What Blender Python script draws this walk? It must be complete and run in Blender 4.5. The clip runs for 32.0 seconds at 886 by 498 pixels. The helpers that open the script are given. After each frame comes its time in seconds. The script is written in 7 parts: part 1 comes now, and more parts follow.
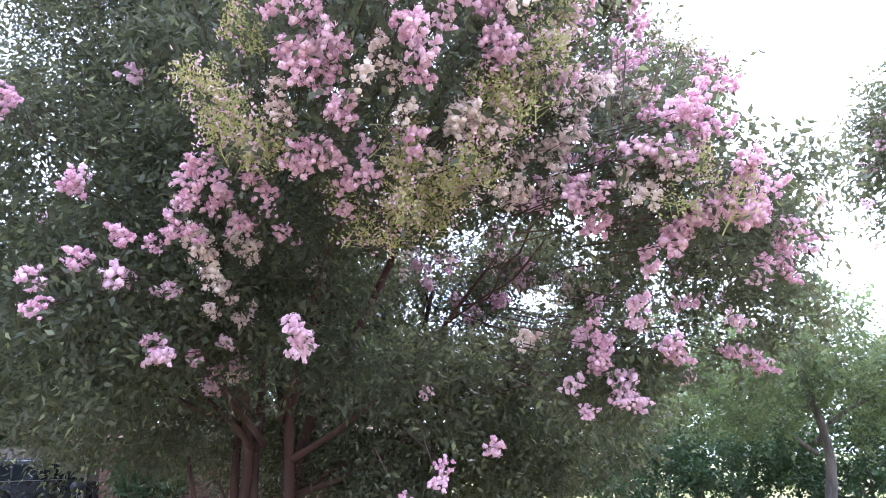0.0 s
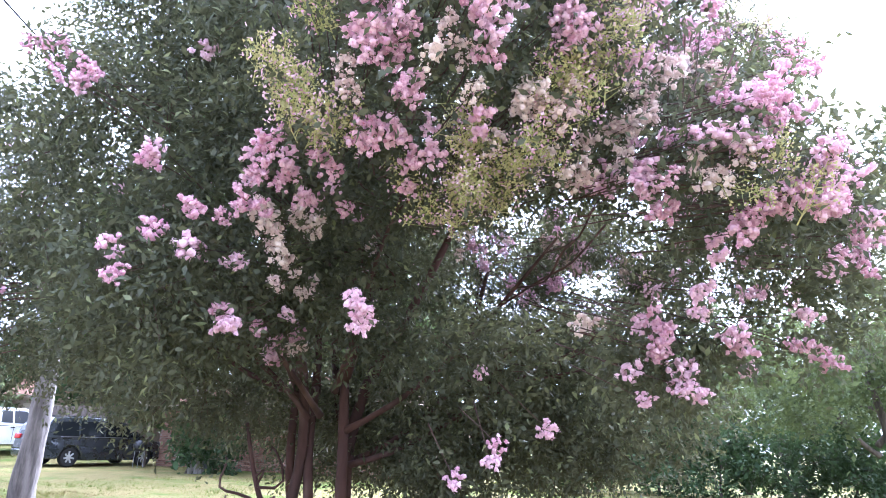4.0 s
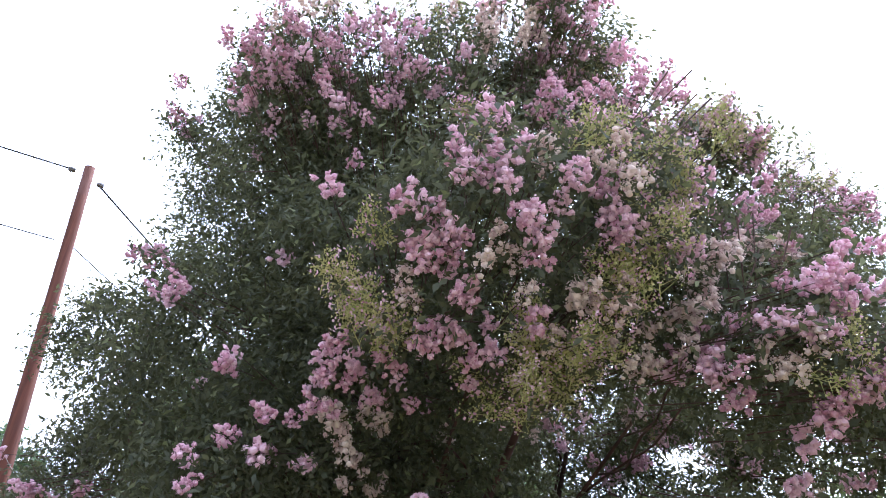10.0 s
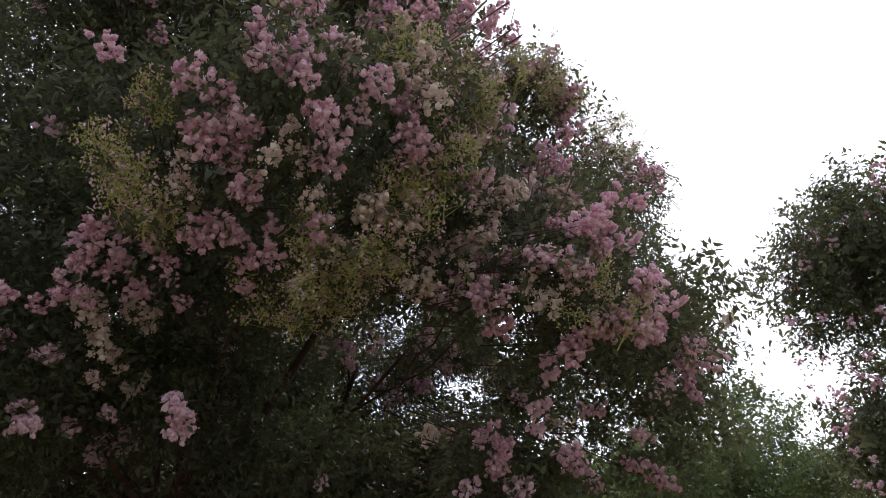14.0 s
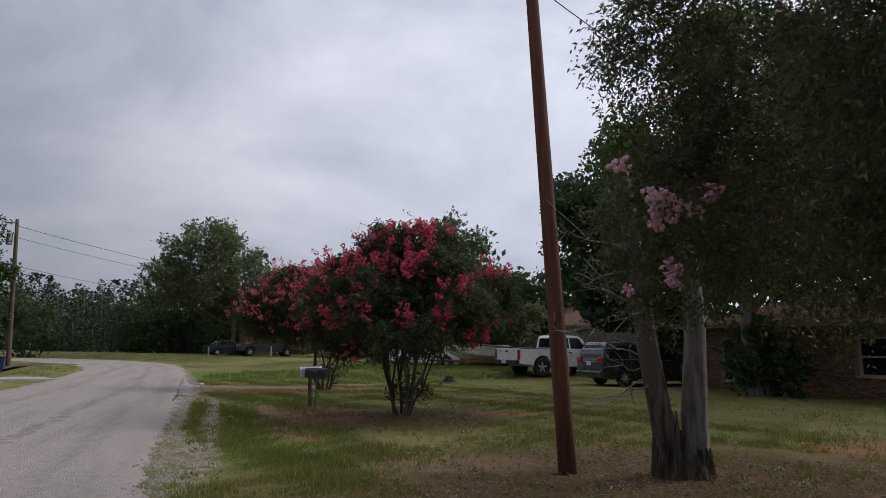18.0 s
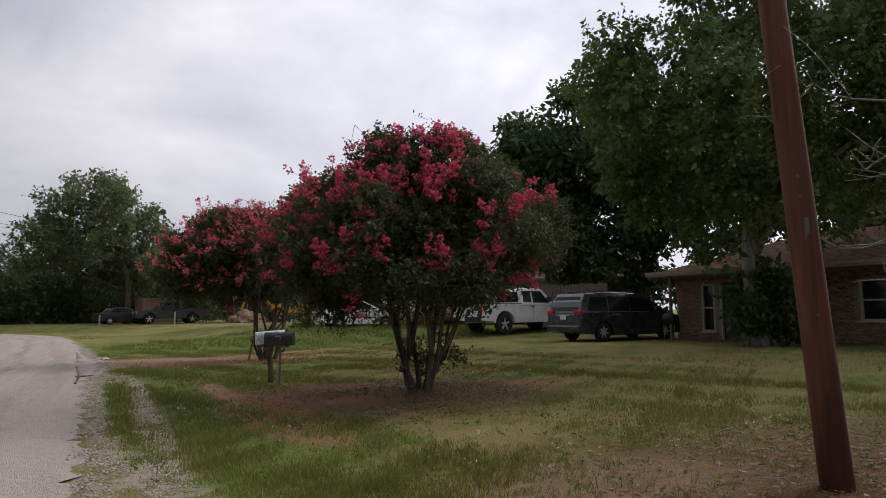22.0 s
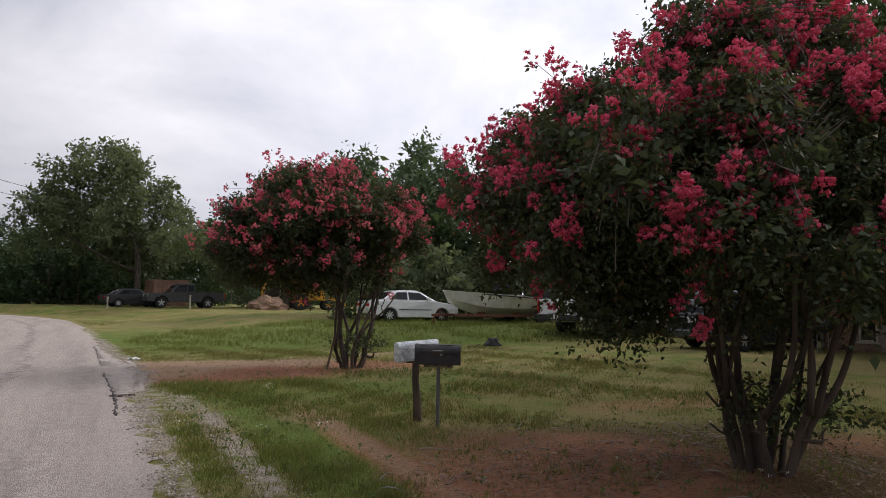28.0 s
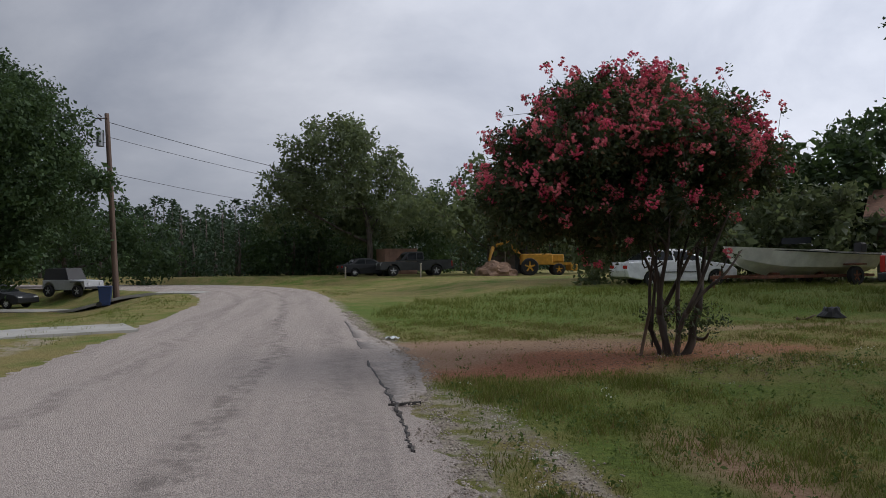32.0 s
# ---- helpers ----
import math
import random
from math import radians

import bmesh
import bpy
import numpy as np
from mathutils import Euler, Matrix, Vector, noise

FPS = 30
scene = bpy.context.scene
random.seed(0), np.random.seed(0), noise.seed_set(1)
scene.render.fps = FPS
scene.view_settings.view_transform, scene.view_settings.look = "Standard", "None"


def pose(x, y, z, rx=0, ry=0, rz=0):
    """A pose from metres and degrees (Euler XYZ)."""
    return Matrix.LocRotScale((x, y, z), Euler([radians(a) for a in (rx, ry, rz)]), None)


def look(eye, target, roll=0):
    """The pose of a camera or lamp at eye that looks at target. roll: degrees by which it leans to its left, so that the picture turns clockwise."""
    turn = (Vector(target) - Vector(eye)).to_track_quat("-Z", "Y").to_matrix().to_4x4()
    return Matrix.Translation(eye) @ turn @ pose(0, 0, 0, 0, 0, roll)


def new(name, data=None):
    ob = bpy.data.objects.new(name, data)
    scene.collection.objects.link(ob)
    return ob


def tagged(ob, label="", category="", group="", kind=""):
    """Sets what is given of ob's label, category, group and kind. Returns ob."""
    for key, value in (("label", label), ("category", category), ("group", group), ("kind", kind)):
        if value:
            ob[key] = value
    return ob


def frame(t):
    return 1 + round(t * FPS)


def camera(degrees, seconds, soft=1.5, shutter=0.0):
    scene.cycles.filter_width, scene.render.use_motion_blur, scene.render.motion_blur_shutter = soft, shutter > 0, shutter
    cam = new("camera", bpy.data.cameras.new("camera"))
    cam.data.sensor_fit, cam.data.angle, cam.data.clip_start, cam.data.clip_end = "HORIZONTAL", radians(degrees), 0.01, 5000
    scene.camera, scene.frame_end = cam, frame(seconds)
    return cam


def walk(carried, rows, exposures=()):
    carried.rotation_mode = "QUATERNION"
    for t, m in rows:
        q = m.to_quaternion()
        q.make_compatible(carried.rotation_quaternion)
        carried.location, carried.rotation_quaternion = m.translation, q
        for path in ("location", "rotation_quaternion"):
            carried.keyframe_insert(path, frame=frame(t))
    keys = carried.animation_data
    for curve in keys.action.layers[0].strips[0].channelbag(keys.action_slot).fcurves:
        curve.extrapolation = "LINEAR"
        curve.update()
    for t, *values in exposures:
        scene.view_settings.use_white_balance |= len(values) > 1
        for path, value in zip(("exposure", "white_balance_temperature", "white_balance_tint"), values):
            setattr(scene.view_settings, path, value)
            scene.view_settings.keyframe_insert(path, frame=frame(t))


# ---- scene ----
cam = camera(68.9, 32.0, 0.8)
PATH = [
    (0, (2.301, -2.995, 1.565), (3.759, -1.606, 2.227), -1.2),
    (0.5, (2.297, -3.023, 1.559), (3.759, -1.642, 2.231), -1.0),
    (1, (2.291, -3.021, 1.573), (3.724, -1.611, 2.247), -0.8),
    (1.5, (2.288, -3.012, 1.578), (3.696, -1.574, 2.246), -0.6),
    (2, (2.283, -3.005, 1.571), (3.671, -1.550, 2.243), -0.0),
    (2.5, (2.285, -3.013, 1.567), (3.651, -1.543, 2.249), -0.3),
    (3, (2.276, -3.011, 1.581), (3.620, -1.515, 2.248), -0.3),
    (3.5, (2.260, -2.987, 1.590), (3.603, -1.481, 2.238), 0.6),
    (4, (2.262, -2.966, 1.557), (3.613, -1.447, 2.159), 2.1),
    (4.5, (2.271, -2.966, 1.538), (3.623, -1.436, 2.109), 2.1),
    (6.5, (2.283, -2.973, 1.512), (3.651, -1.454, 2.070), 1.1),
    (7, (2.271, -2.976, 1.524), (3.638, -1.460, 2.094), 1.1),
    (7.5, (2.283, -2.980, 1.527), (3.636, -1.462, 2.123), 1.5),
    (8, (2.268, -3.000, 1.541), (3.593, -1.491, 2.218), 1.0),
    (8.5, (2.289, -3.017, 1.537), (3.568, -1.489, 2.261), 1.0),
    (9, (2.284, -3.038, 1.588), (3.507, -1.495, 2.376), 1.3),
    (9.5, (2.258, -3.078, 1.673), (3.361, -1.534, 2.619), 2.4),
    (10, (2.249, -3.116, 1.721), (3.263, -1.587, 2.784), 2.4),
    (10.5, (2.218, -3.127, 1.751), (3.164, -1.660, 2.954), 2.7),
    (11, (2.198, -3.159, 1.731), (3.107, -1.724, 2.998), 2.7),
    (11.5, (2.210, -3.144, 1.709), (3.126, -1.693, 2.954), 1.9),
    (12, (2.224, -3.119, 1.689), (3.181, -1.597, 2.812), 2.1),
    (12.5, (2.242, -3.104, 1.689), (3.353, -1.615, 2.711), 0.7),
    (13, (2.317, -3.123, 1.693), (3.616, -1.737, 2.635), 1.3),
    (13.5, (2.475, -3.198, 1.690), (3.993, -2.040, 2.613), 2.1),
    (15.5, (2.275, -2.919, 1.567), (3.286, -1.148, 2.147), 4.2),
    (16, (2.027, -2.718, 1.541), (2.815, -0.819, 2.059), 2.7),
    (16.5, (1.804, -2.448, 1.497), (2.287, -0.421, 1.889), 2.3),
    (17, (1.549, -1.957, 1.516), (1.765, 0.119, 1.890), 1.4),
    (17.5, (1.213, -1.539, 1.455), (1.226, 0.548, 1.827), 1.0),
    (18, (0.929, -1.189, 1.423), (0.980, 0.904, 1.751), 1.2),
    (18.5, (0.703, -0.698, 1.448), (0.785, 1.395, 1.770), 1.3),
    (19, (0.494, -0.162, 1.476), (0.655, 1.927, 1.799), 1.2),
    (19.5, (0.322, 0.347, 1.433), (0.479, 2.444, 1.701), 1.1),
    (20, (0.110, 0.896, 1.406), (0.252, 3.001, 1.603), 2.3),
    (20.5, (-0.097, 1.312, 1.415), (0.159, 3.406, 1.618), 3.0),
    (21, (-0.420, 1.784, 1.443), (-0.131, 3.875, 1.642), 0.9),
    (21.5, (-0.753, 2.150, 1.447), (-0.425, 4.236, 1.630), -1.5),
    (22, (-0.889, 2.648, 1.273), (-0.511, 4.724, 1.478), -0.6),
    (22.5, (-1.088, 3.027, 1.363), (-0.746, 5.107, 1.596), 2.3),
    (23, (-1.307, 3.415, 1.415), (-0.951, 5.487, 1.678), -0.4),
    (23.5, (-1.481, 3.926, 1.409), (-1.053, 5.985, 1.668), 0.4),
    (24, (-1.700, 4.370, 1.395), (-1.275, 6.431, 1.651), -0.0),
    (24.5, (-1.919, 4.753, 1.396), (-1.375, 6.788, 1.622), 0.4),
    (26.5, (-2.477, 6.208, 1.481), (-1.914, 8.245, 1.654), 1.9),
    (27, (-2.702, 6.640, 1.477), (-2.157, 8.681, 1.659), -0.1),
    (27.5, (-2.861, 7.060, 1.453), (-2.358, 9.110, 1.637), 0.4),
    (28, (-3.068, 7.463, 1.437), (-2.688, 9.542, 1.607), 1.1),
    (28.5, (-3.303, 7.908, 1.437), (-3.093, 10.012, 1.591), -0.6),
    (29, (-3.474, 8.458, 1.436), (-3.364, 10.574, 1.533), 0.5),
    (29.5, (-3.644, 8.952, 1.427), (-3.716, 11.069, 1.526), -0.7),
    (30, (-3.862, 9.349, 1.443), (-4.045, 11.458, 1.556), -1.5),
    (30.5, (-4.054, 9.789, 1.435), (-4.329, 11.889, 1.541), -1.0),
    (31, (-4.222, 10.183, 1.416), (-4.547, 12.275, 1.504), 0.1),
    (31.5, (-4.468, 10.651, 1.408), (-4.704, 12.757, 1.478), -1.6),
    (32, (-4.545, 11.075, 1.396), (-4.836, 13.175, 1.446), -0.6),
]
walk(cam, [(t, look(eye, target, roll)) for t, eye, target, roll in PATH],
     [(0, 3.3, 5100, 21), (1.0, 3.33, 5100, 21), (4.0, 3.52, 5100, 21), (8.0, 3.7, 5100, 21), (9.0, 3.6, 5100, 21), (9.6, 3.2, 5200, 20), (10.0, 2.3, 5400, 15), (10.5, 0.1, 5900, 10), (11.0, -0.3, 5900, 10), (12.0, -0.48, 5900, 11), (13.0, 0.45, 6200, 13), (13.5, 0.55, 6200, 13),
      (15.5, 2.35, 5600, 15), (16.0, 2.35, 5600, 15), (16.6, 0.7, 5900, 10), (17.0, 0.38, 5700, 15), (18.0, 0.0, 6200, 13), (19.0, -0.15, 6100, 13), (20.0, -0.02, 6200, 13), (21.0, 0.22, 6500, 13), (22.0, 0.27, 6600, 14), (24.0, 0.22, 6600, 14), (26.5, 0.55, 6600, 14), (28.0, 0.45, 6600, 14), (29.0, 0.27, 6500, 13), (30.0, -0.1, 6300, 11), (32.0, -0.05, 6200, 11)])
SKY_LIGHT = 1.0

# ---- light, sky ----
SUN_DIR = Vector((0.72, 0.26, 0.64)).normalized()
world = bpy.data.worlds.new("overcast_sky")
scene.world = world
world.use_nodes = True
wn, wl = world.node_tree.nodes, world.node_tree.links
wn.clear()


def wnode(kind, **kw):
    n = wn.new(kind)
    for k, v in kw.items():
        n.inputs[k.replace("_", " ")].default_value = v
    return n


sky = wn.new("ShaderNodeTexSky")
sky.sky_type, sky.sun_disc = "NISHITA", False
sky.sun_elevation = math.asin(SUN_DIR.z)
sky.sun_rotation = math.atan2(SUN_DIR.x, SUN_DIR.y)
sky.air_density, sky.dust_density = 1.0, 3.0
coord = wn.new("ShaderNodeTexCoord")
squash = wn.new("ShaderNodeMapping")
squash.inputs["Scale"].default_value = (1.0, 1.0, 1.7)
wl.new(coord.outputs["Generated"], squash.inputs["Vector"])
clouds = wnode("ShaderNodeTexNoise", Scale=2.1, Detail=7.0, Roughness=0.55, Distortion=0.3)
wl.new(squash.outputs["Vector"], clouds.inputs["Vector"])
ramp = wn.new("ShaderNodeValToRGB")
ramp.color_ramp.elements[0].position, ramp.color_ramp.elements[0].color = 0.34, (0.43, 0.46, 0.54, 1)
ramp.color_ramp.elements[1].position, ramp.color_ramp.elements[1].color = 0.70, (0.84, 0.85, 0.90, 1)
wl.new(clouds.outputs["Fac"], ramp.inputs["Fac"])
# the cloud layer is thinner and brighter around the hidden sun
dot = wn.new("ShaderNodeVectorMath")
dot.operation = "DOT_PRODUCT"
dot.inputs[1].default_value = SUN_DIR
wl.new(coord.outputs["Generated"], dot.inputs[0])
glow = wn.new("ShaderNodeMapRange")
glow.interpolation_type = "SMOOTHERSTEP"
for k, v in (("From Min", -0.8), ("From Max", 1.3), ("To Min", 0.38), ("To Max", 1.36)):
    glow.inputs[k].default_value = v
wl.new(dot.outputs["Value"], glow.inputs["Value"])
# a hole in the clouds lets it through most
hole = wn.new("ShaderNodeMapRange")
hole.interpolation_type = "SMOOTHERSTEP"
for k, v in (("From Min", 0.972), ("From Max", 0.995), ("To Min", 0.0), ("To Max", 1.6)):
    hole.inputs[k].default_value = v
wl.new(dot.outputs["Value"], hole.inputs["Value"])
rifts = wnode("ShaderNodeTexNoise", Scale=6.5, Detail=4.0, Roughness=0.5)
wl.new(squash.outputs["Vector"], rifts.inputs["Vector"])
rift = wn.new("ShaderNodeMapRange")
for k, v in (("From Min", 0.46), ("From Max", 0.60)):
    rift.inputs[k].default_value = v
wl.new(rifts.outputs["Fac"], rift.inputs["Value"])
thin = wn.new("ShaderNodeMath")
thin.operation = "MULTIPLY_ADD"
wl.new(hole.outputs["Result"], thin.inputs[0])
wl.new(rift.outputs["Result"], thin.inputs[1])
wl.new(glow.outputs["Result"], thin.inputs[2])
lit = wn.new("ShaderNodeVectorMath")
lit.operation = "SCALE"
wl.new(ramp.outputs["Color"], lit.inputs[0])
wl.new(thin.outputs[0], lit.inputs["Scale"])
sky_bg = wnode("ShaderNodeBackground", Strength=0.08)
wl.new(sky.outputs["Color"], sky_bg.inputs["Color"])
cloud_bg = wnode("ShaderNodeBackground", Strength=SKY_LIGHT)
wl.new(lit.outputs["Vector"], cloud_bg.inputs["Color"])
cover = wnode("ShaderNodeMixShader", Fac=0.93)
wl.new(sky_bg.outputs[0], cover.inputs[1])
wl.new(cloud_bg.outputs[0], cover.inputs[2])
wout = wn.new("ShaderNodeOutputWorld")
wl.new(cover.outputs[0], wout.inputs["Surface"])

sun = new("sun", bpy.data.lights.new("sun", "SUN"))
sun.data.energy, sun.data.angle, sun.data.color = 1.3, radians(20), (1.0, 0.96, 0.90)
sun.matrix_world = look(SUN_DIR * 60, (0, 0, 0))


# ---- materials ----
class Nodes:
    """Small builder for node materials."""

    def __init__(self, name):
        self.m = bpy.data.materials.new(name)
        self.m.use_nodes = True
        self.t = self.m.node_tree
        self.b = self.t.nodes["Principled BSDF"]
        self.out = self.t.nodes["Material Output"]

    def n(self, kind, **kw):
        node = self.t.nodes.new(kind)
        for k, v in kw.items():
            node.inputs[k.replace("_", " ")].default_value = v
        return node

    def link(self, a, b):
        self.t.links.new(a, b)

    def coords(self):
        return self.n("ShaderNodeTexCoord").outputs["Object"]

    def noise(self, scale, detail=4.0, rough=0.55, vec=None, stretch=None):
        node = self.n("ShaderNodeTexNoise", Scale=scale, Detail=detail, Roughness=rough)
        vec = vec or self.coords()
        if stretch:
            mp = self.n("ShaderNodeMapping")
            mp.inputs["Scale"].default_value = stretch
            self.link(vec, mp.inputs["Vector"])
            vec = mp.outputs["Vector"]
        self.link(vec, node.inputs["Vector"])
        return node.outputs["Fac"]

    def range(self, v, a, b, c=0.0, d=1.0):
        node = self.n("ShaderNodeMapRange")
        node.interpolation_type = "SMOOTHSTEP"
        for k, x in (("From Min", a), ("From Max", b), ("To Min", c), ("To Max", d)):
            node.inputs[k].default_value = x
        self.link(v, node.inputs["Value"])
        return node.outputs["Result"]

    def math(self, op, a, b=0.0):
        node = self.t.nodes.new("ShaderNodeMath")
        node.operation = op
        for i, v in enumerate((a, b)):
            if isinstance(v, (int, float)):
                node.inputs[i].default_value = v
            else:
                self.link(v, node.inputs[i])
        return node.outputs[0]

    def mix(self, f, a, b):
        node = self.t.nodes.new("ShaderNodeMix")
        node.data_type = "RGBA"
        for i, v in ((0, f), (6, a), (7, b)):
            if isinstance(v, (int, float)):
                node.inputs[i].default_value = v
            elif isinstance(v, tuple):
                node.inputs[i].default_value = (*v, 1)
            else:
                self.link(v, node.inputs[i])
        return node.outputs[2]

    def color(self, c):
        if isinstance(c, tuple):
            self.b.inputs["Base Color"].default_value = (*c, 1)
        else:
            self.link(c, self.b.inputs["Base Color"])
        return self

    def set(self, rough=None, metal=None, **kw):
        if rough is not None:
            if isinstance(rough, (int, float)):
                self.b.inputs["Roughness"].default_value = rough
            else:
                self.link(rough, self.b.inputs["Roughness"])
        if metal is not None:
            self.b.inputs["Metallic"].default_value = metal
        for k, v in kw.items():
            self.b.inputs[k.replace("_", " ")].default_value = v
        return self

    def bump(self, h, strength=0.4, dist=0.01):
        node = self.n("ShaderNodeBump", Strength=strength, Distance=dist)
        self.link(h, node.inputs["Height"])
        self.link(node.outputs["Normal"], self.b.inputs["Normal"])
        return self


def leaf_material(name, dark, light, tip=None, see=0.3):
    k = Nodes(name)
    rnd = k.n("ShaderNodeNewGeometry").outputs["Random Per Island"]
    c = k.mix(rnd, dark, light)
    if tip:
        c = k.mix(k.range(rnd, 0.93, 0.97), c, tip)
    c = k.mix(k.range(k.noise(0.9, 2.0), 0.35, 0.7, 0.0, 0.45), c, tuple(v * 0.62 for v in dark))
    k.color(c).set(rough=0.58, Specular_IOR_Level=0.28)
    tr = k.n("ShaderNodeBsdfTranslucent")
    k.link(k.mix(0.5, c, (light[0] * 1.5, light[1] * 1.4, light[2])), tr.inputs["Color"])
    mx = k.n("ShaderNodeMixShader", Fac=see)
    k.link(k.b.outputs[0], mx.inputs[1])
    k.link(tr.outputs[0], mx.inputs[2])
    k.link(mx.outputs[0], k.out.inputs["Surface"])
    return k.m


def petal_material(name, pale, deep):
    k = Nodes(name)
    rnd = k.n("ShaderNodeNewGeometry").outputs["Random Per Island"]
    ob = k.n("ShaderNodeObjectInfo").outputs["Random"]
    c = k.mix(rnd, deep, pale)
    c = k.mix(k.range(ob, 0.1, 1.0, 0.0, 0.45), c, tuple(min(1, v * 1.25 + 0.04) for v in pale))
    k.color(c).set(rough=0.7, Specular_IOR_Level=0.2)
    tr = k.n("ShaderNodeBsdfTranslucent")
    k.link(c, tr.inputs["Color"])
    mx = k.n("ShaderNodeMixShader", Fac=0.35)
    k.link(k.b.outputs[0], mx.inputs[1])
    k.link(tr.outputs[0], mx.inputs[2])
    k.link(mx.outputs[0], k.out.inputs["Surface"])
    return k.m


def bark_material(name, a, b, patch=None, scale=9.0, depth=0.02, stretch=(1, 1, 0.18)):
    k = Nodes(name)
    f = k.noise(scale, 6.0, 0.6, stretch=stretch)
    c = k.mix(k.range(f, 0.3, 0.7), a, b)
    if patch:
        c = k.mix(k.range(k.noise(2.2, 3.0, stretch=(1, 1, 0.45)), 0.5, 0.62), c, patch)
    k.color(c).set(rough=0.9).bump(f, 0.8, depth)
    return k.m


def plain_material(name, color, rough=0.5, metal=0.0, wear=0.12, scale=6.0, bump=0.0, coat=0.0):
    k = Nodes(name)
    f = k.noise(scale, 5.0, 0.6)
    lo = tuple(v * (1 - wear) for v in color)
    hi = tuple(min(1, v * (1 + wear)) for v in color)
    k.color(k.mix(k.range(f, 0.3, 0.7), lo, hi)).set(rough=k.range(f, 0.2, 0.8, max(0.03, rough - 0.08), min(1, rough + 0.08)), metal=metal)
    if coat:
        k.b.inputs["Coat Weight"].default_value = coat
        k.b.inputs["Coat Roughness"].default_value = 0.08
    if bump:
        k.bump(k.noise(scale * 8, 4.0), bump, 0.01)
    return k.m


M = {}
M["leaf_pink"] = leaf_material("myrtle_leaf", (0.045, 0.055, 0.031), (0.144, 0.152, 0.085), (0.26, 0.29, 0.13), 0.38)
M["leaf_red"] = leaf_material("red_myrtle_leaf", (0.034, 0.052, 0.024), (0.088, 0.112, 0.048), (0.19, 0.11, 0.055))
M["leaf_oak"] = leaf_material("oak_leaf", (0.070, 0.098, 0.050), (0.172, 0.212, 0.105), see=0.40)
M["leaf_pecan"] = leaf_material("pecan_leaf", (0.052, 0.095, 0.032), (0.145, 0.205, 0.072))
M["leaf_dark"] = leaf_material("dark_leaf", (0.030, 0.058, 0.024), (0.078, 0.125, 0.048))
M["leaf_light"] = leaf_material("light_leaf", (0.060, 0.088, 0.036), (0.150, 0.185, 0.078), see=0.38)
M["leaf_pine"] = leaf_material("pine_needles", (0.026, 0.050, 0.026), (0.062, 0.098, 0.046), see=0.15)
M["leaf_wisp"] = leaf_material("elm_leaf", (0.045, 0.080, 0.040), (0.11, 0.16, 0.075))
M["petal_pink"] = petal_material("pink_petals", (0.86, 0.62, 0.675), (0.57, 0.26, 0.36))
M["petal_faded"] = petal_material("faded_petals", (0.84, 0.70, 0.62), (0.58, 0.40, 0.36))
M["petal_red"] = petal_material("red_petals", (0.80, 0.15, 0.25), (0.55, 0.04, 0.10))
M["petal_coral"] = petal_material("coral_petals", (0.78, 0.23, 0.27), (0.53, 0.09, 0.13))
M["pods"] = petal_material("seed_pods", (0.60, 0.54, 0.25), (0.30, 0.36, 0.10))
M["bark_myrtle"] = bark_material("myrtle_bark", (0.045, 0.023, 0.017), (0.095, 0.046, 0.033), (0.115, 0.070, 0.052), 5.0, 0.006)
M["bark_red"] = bark_material("grey_myrtle_bark", (0.032, 0.024, 0.020), (0.075, 0.056, 0.044), (0.11, 0.083, 0.065), 6.0, 0.006)
M["bark_dead"] = bark_material("dead_bark", (0.035, 0.028, 0.023), (0.19, 0.155, 0.128), (0.12, 0.095, 0.078), 14.0, 0.09)
M["bark_silver"] = bark_material("silver_dead_wood", (0.085, 0.076, 0.068), (0.26, 0.238, 0.215), (0.15, 0.128, 0.11), 12.0, 0.05)
M["bark_foot"] = bark_material("old_rough_bark", (0.028, 0.022, 0.018), (0.105, 0.082, 0.066), None, 16.0, 0.03)
M["bark_dark"] = bark_material("dark_bark", (0.045, 0.036, 0.030), (0.14, 0.115, 0.095), None, 8.0, 0.03)
M["bark_grey"] = bark_material("grey_bark", (0.16, 0.145, 0.13), (0.33, 0.31, 0.285), None, 8.0, 0.02)
M["pole_wood"] = bark_material("pole_wood", (0.068, 0.023, 0.014), (0.155, 0.054, 0.033), (0.11, 0.042, 0.028), 14.0, 0.004, (1, 1, 0.04))
M["pole_dark"] = bark_material("dark_pole_wood", (0.07, 0.045, 0.035), (0.15, 0.10, 0.075), None, 12.0, 0.004, (1, 1, 0.05))
M["post_wood"] = bark_material("post_wood", (0.06, 0.040, 0.028), (0.20, 0.135, 0.09), None, 18.0, 0.004, (1, 1, 0.06))
M["post_dark"] = bark_material("dark_post_wood", (0.042, 0.030, 0.022), (0.150, 0.105, 0.075), None, 14.0, 0.01, (1, 1, 0.1))
M["pipe"] = plain_material("dull_pipe_steel", (0.13, 0.13, 0.13), 0.6, 0.3)
M["cable"] = plain_material("cable_black", (0.012, 0.012, 0.014), 0.6)
M["ceramic"] = plain_material("insulator_ceramic", (0.10, 0.09, 0.085), 0.3)
M["galv"] = plain_material("galvanised_metal", (0.34, 0.35, 0.36), 0.45, 0.8)
M["mail_dark"] = plain_material("weathered_black_box", (0.030, 0.028, 0.027), 0.62, 0.0, 0.5, 14.0, 0.3)
M["mail_rust"] = plain_material("rust_patch", (0.075, 0.052, 0.040), 0.8, 0.0, 0.4, 20.0, 0.3)
M["mail_white"] = plain_material("white_box_paint", (0.52, 0.55, 0.56), 0.55, 0.0, 0.45, 16.0, 0.2)
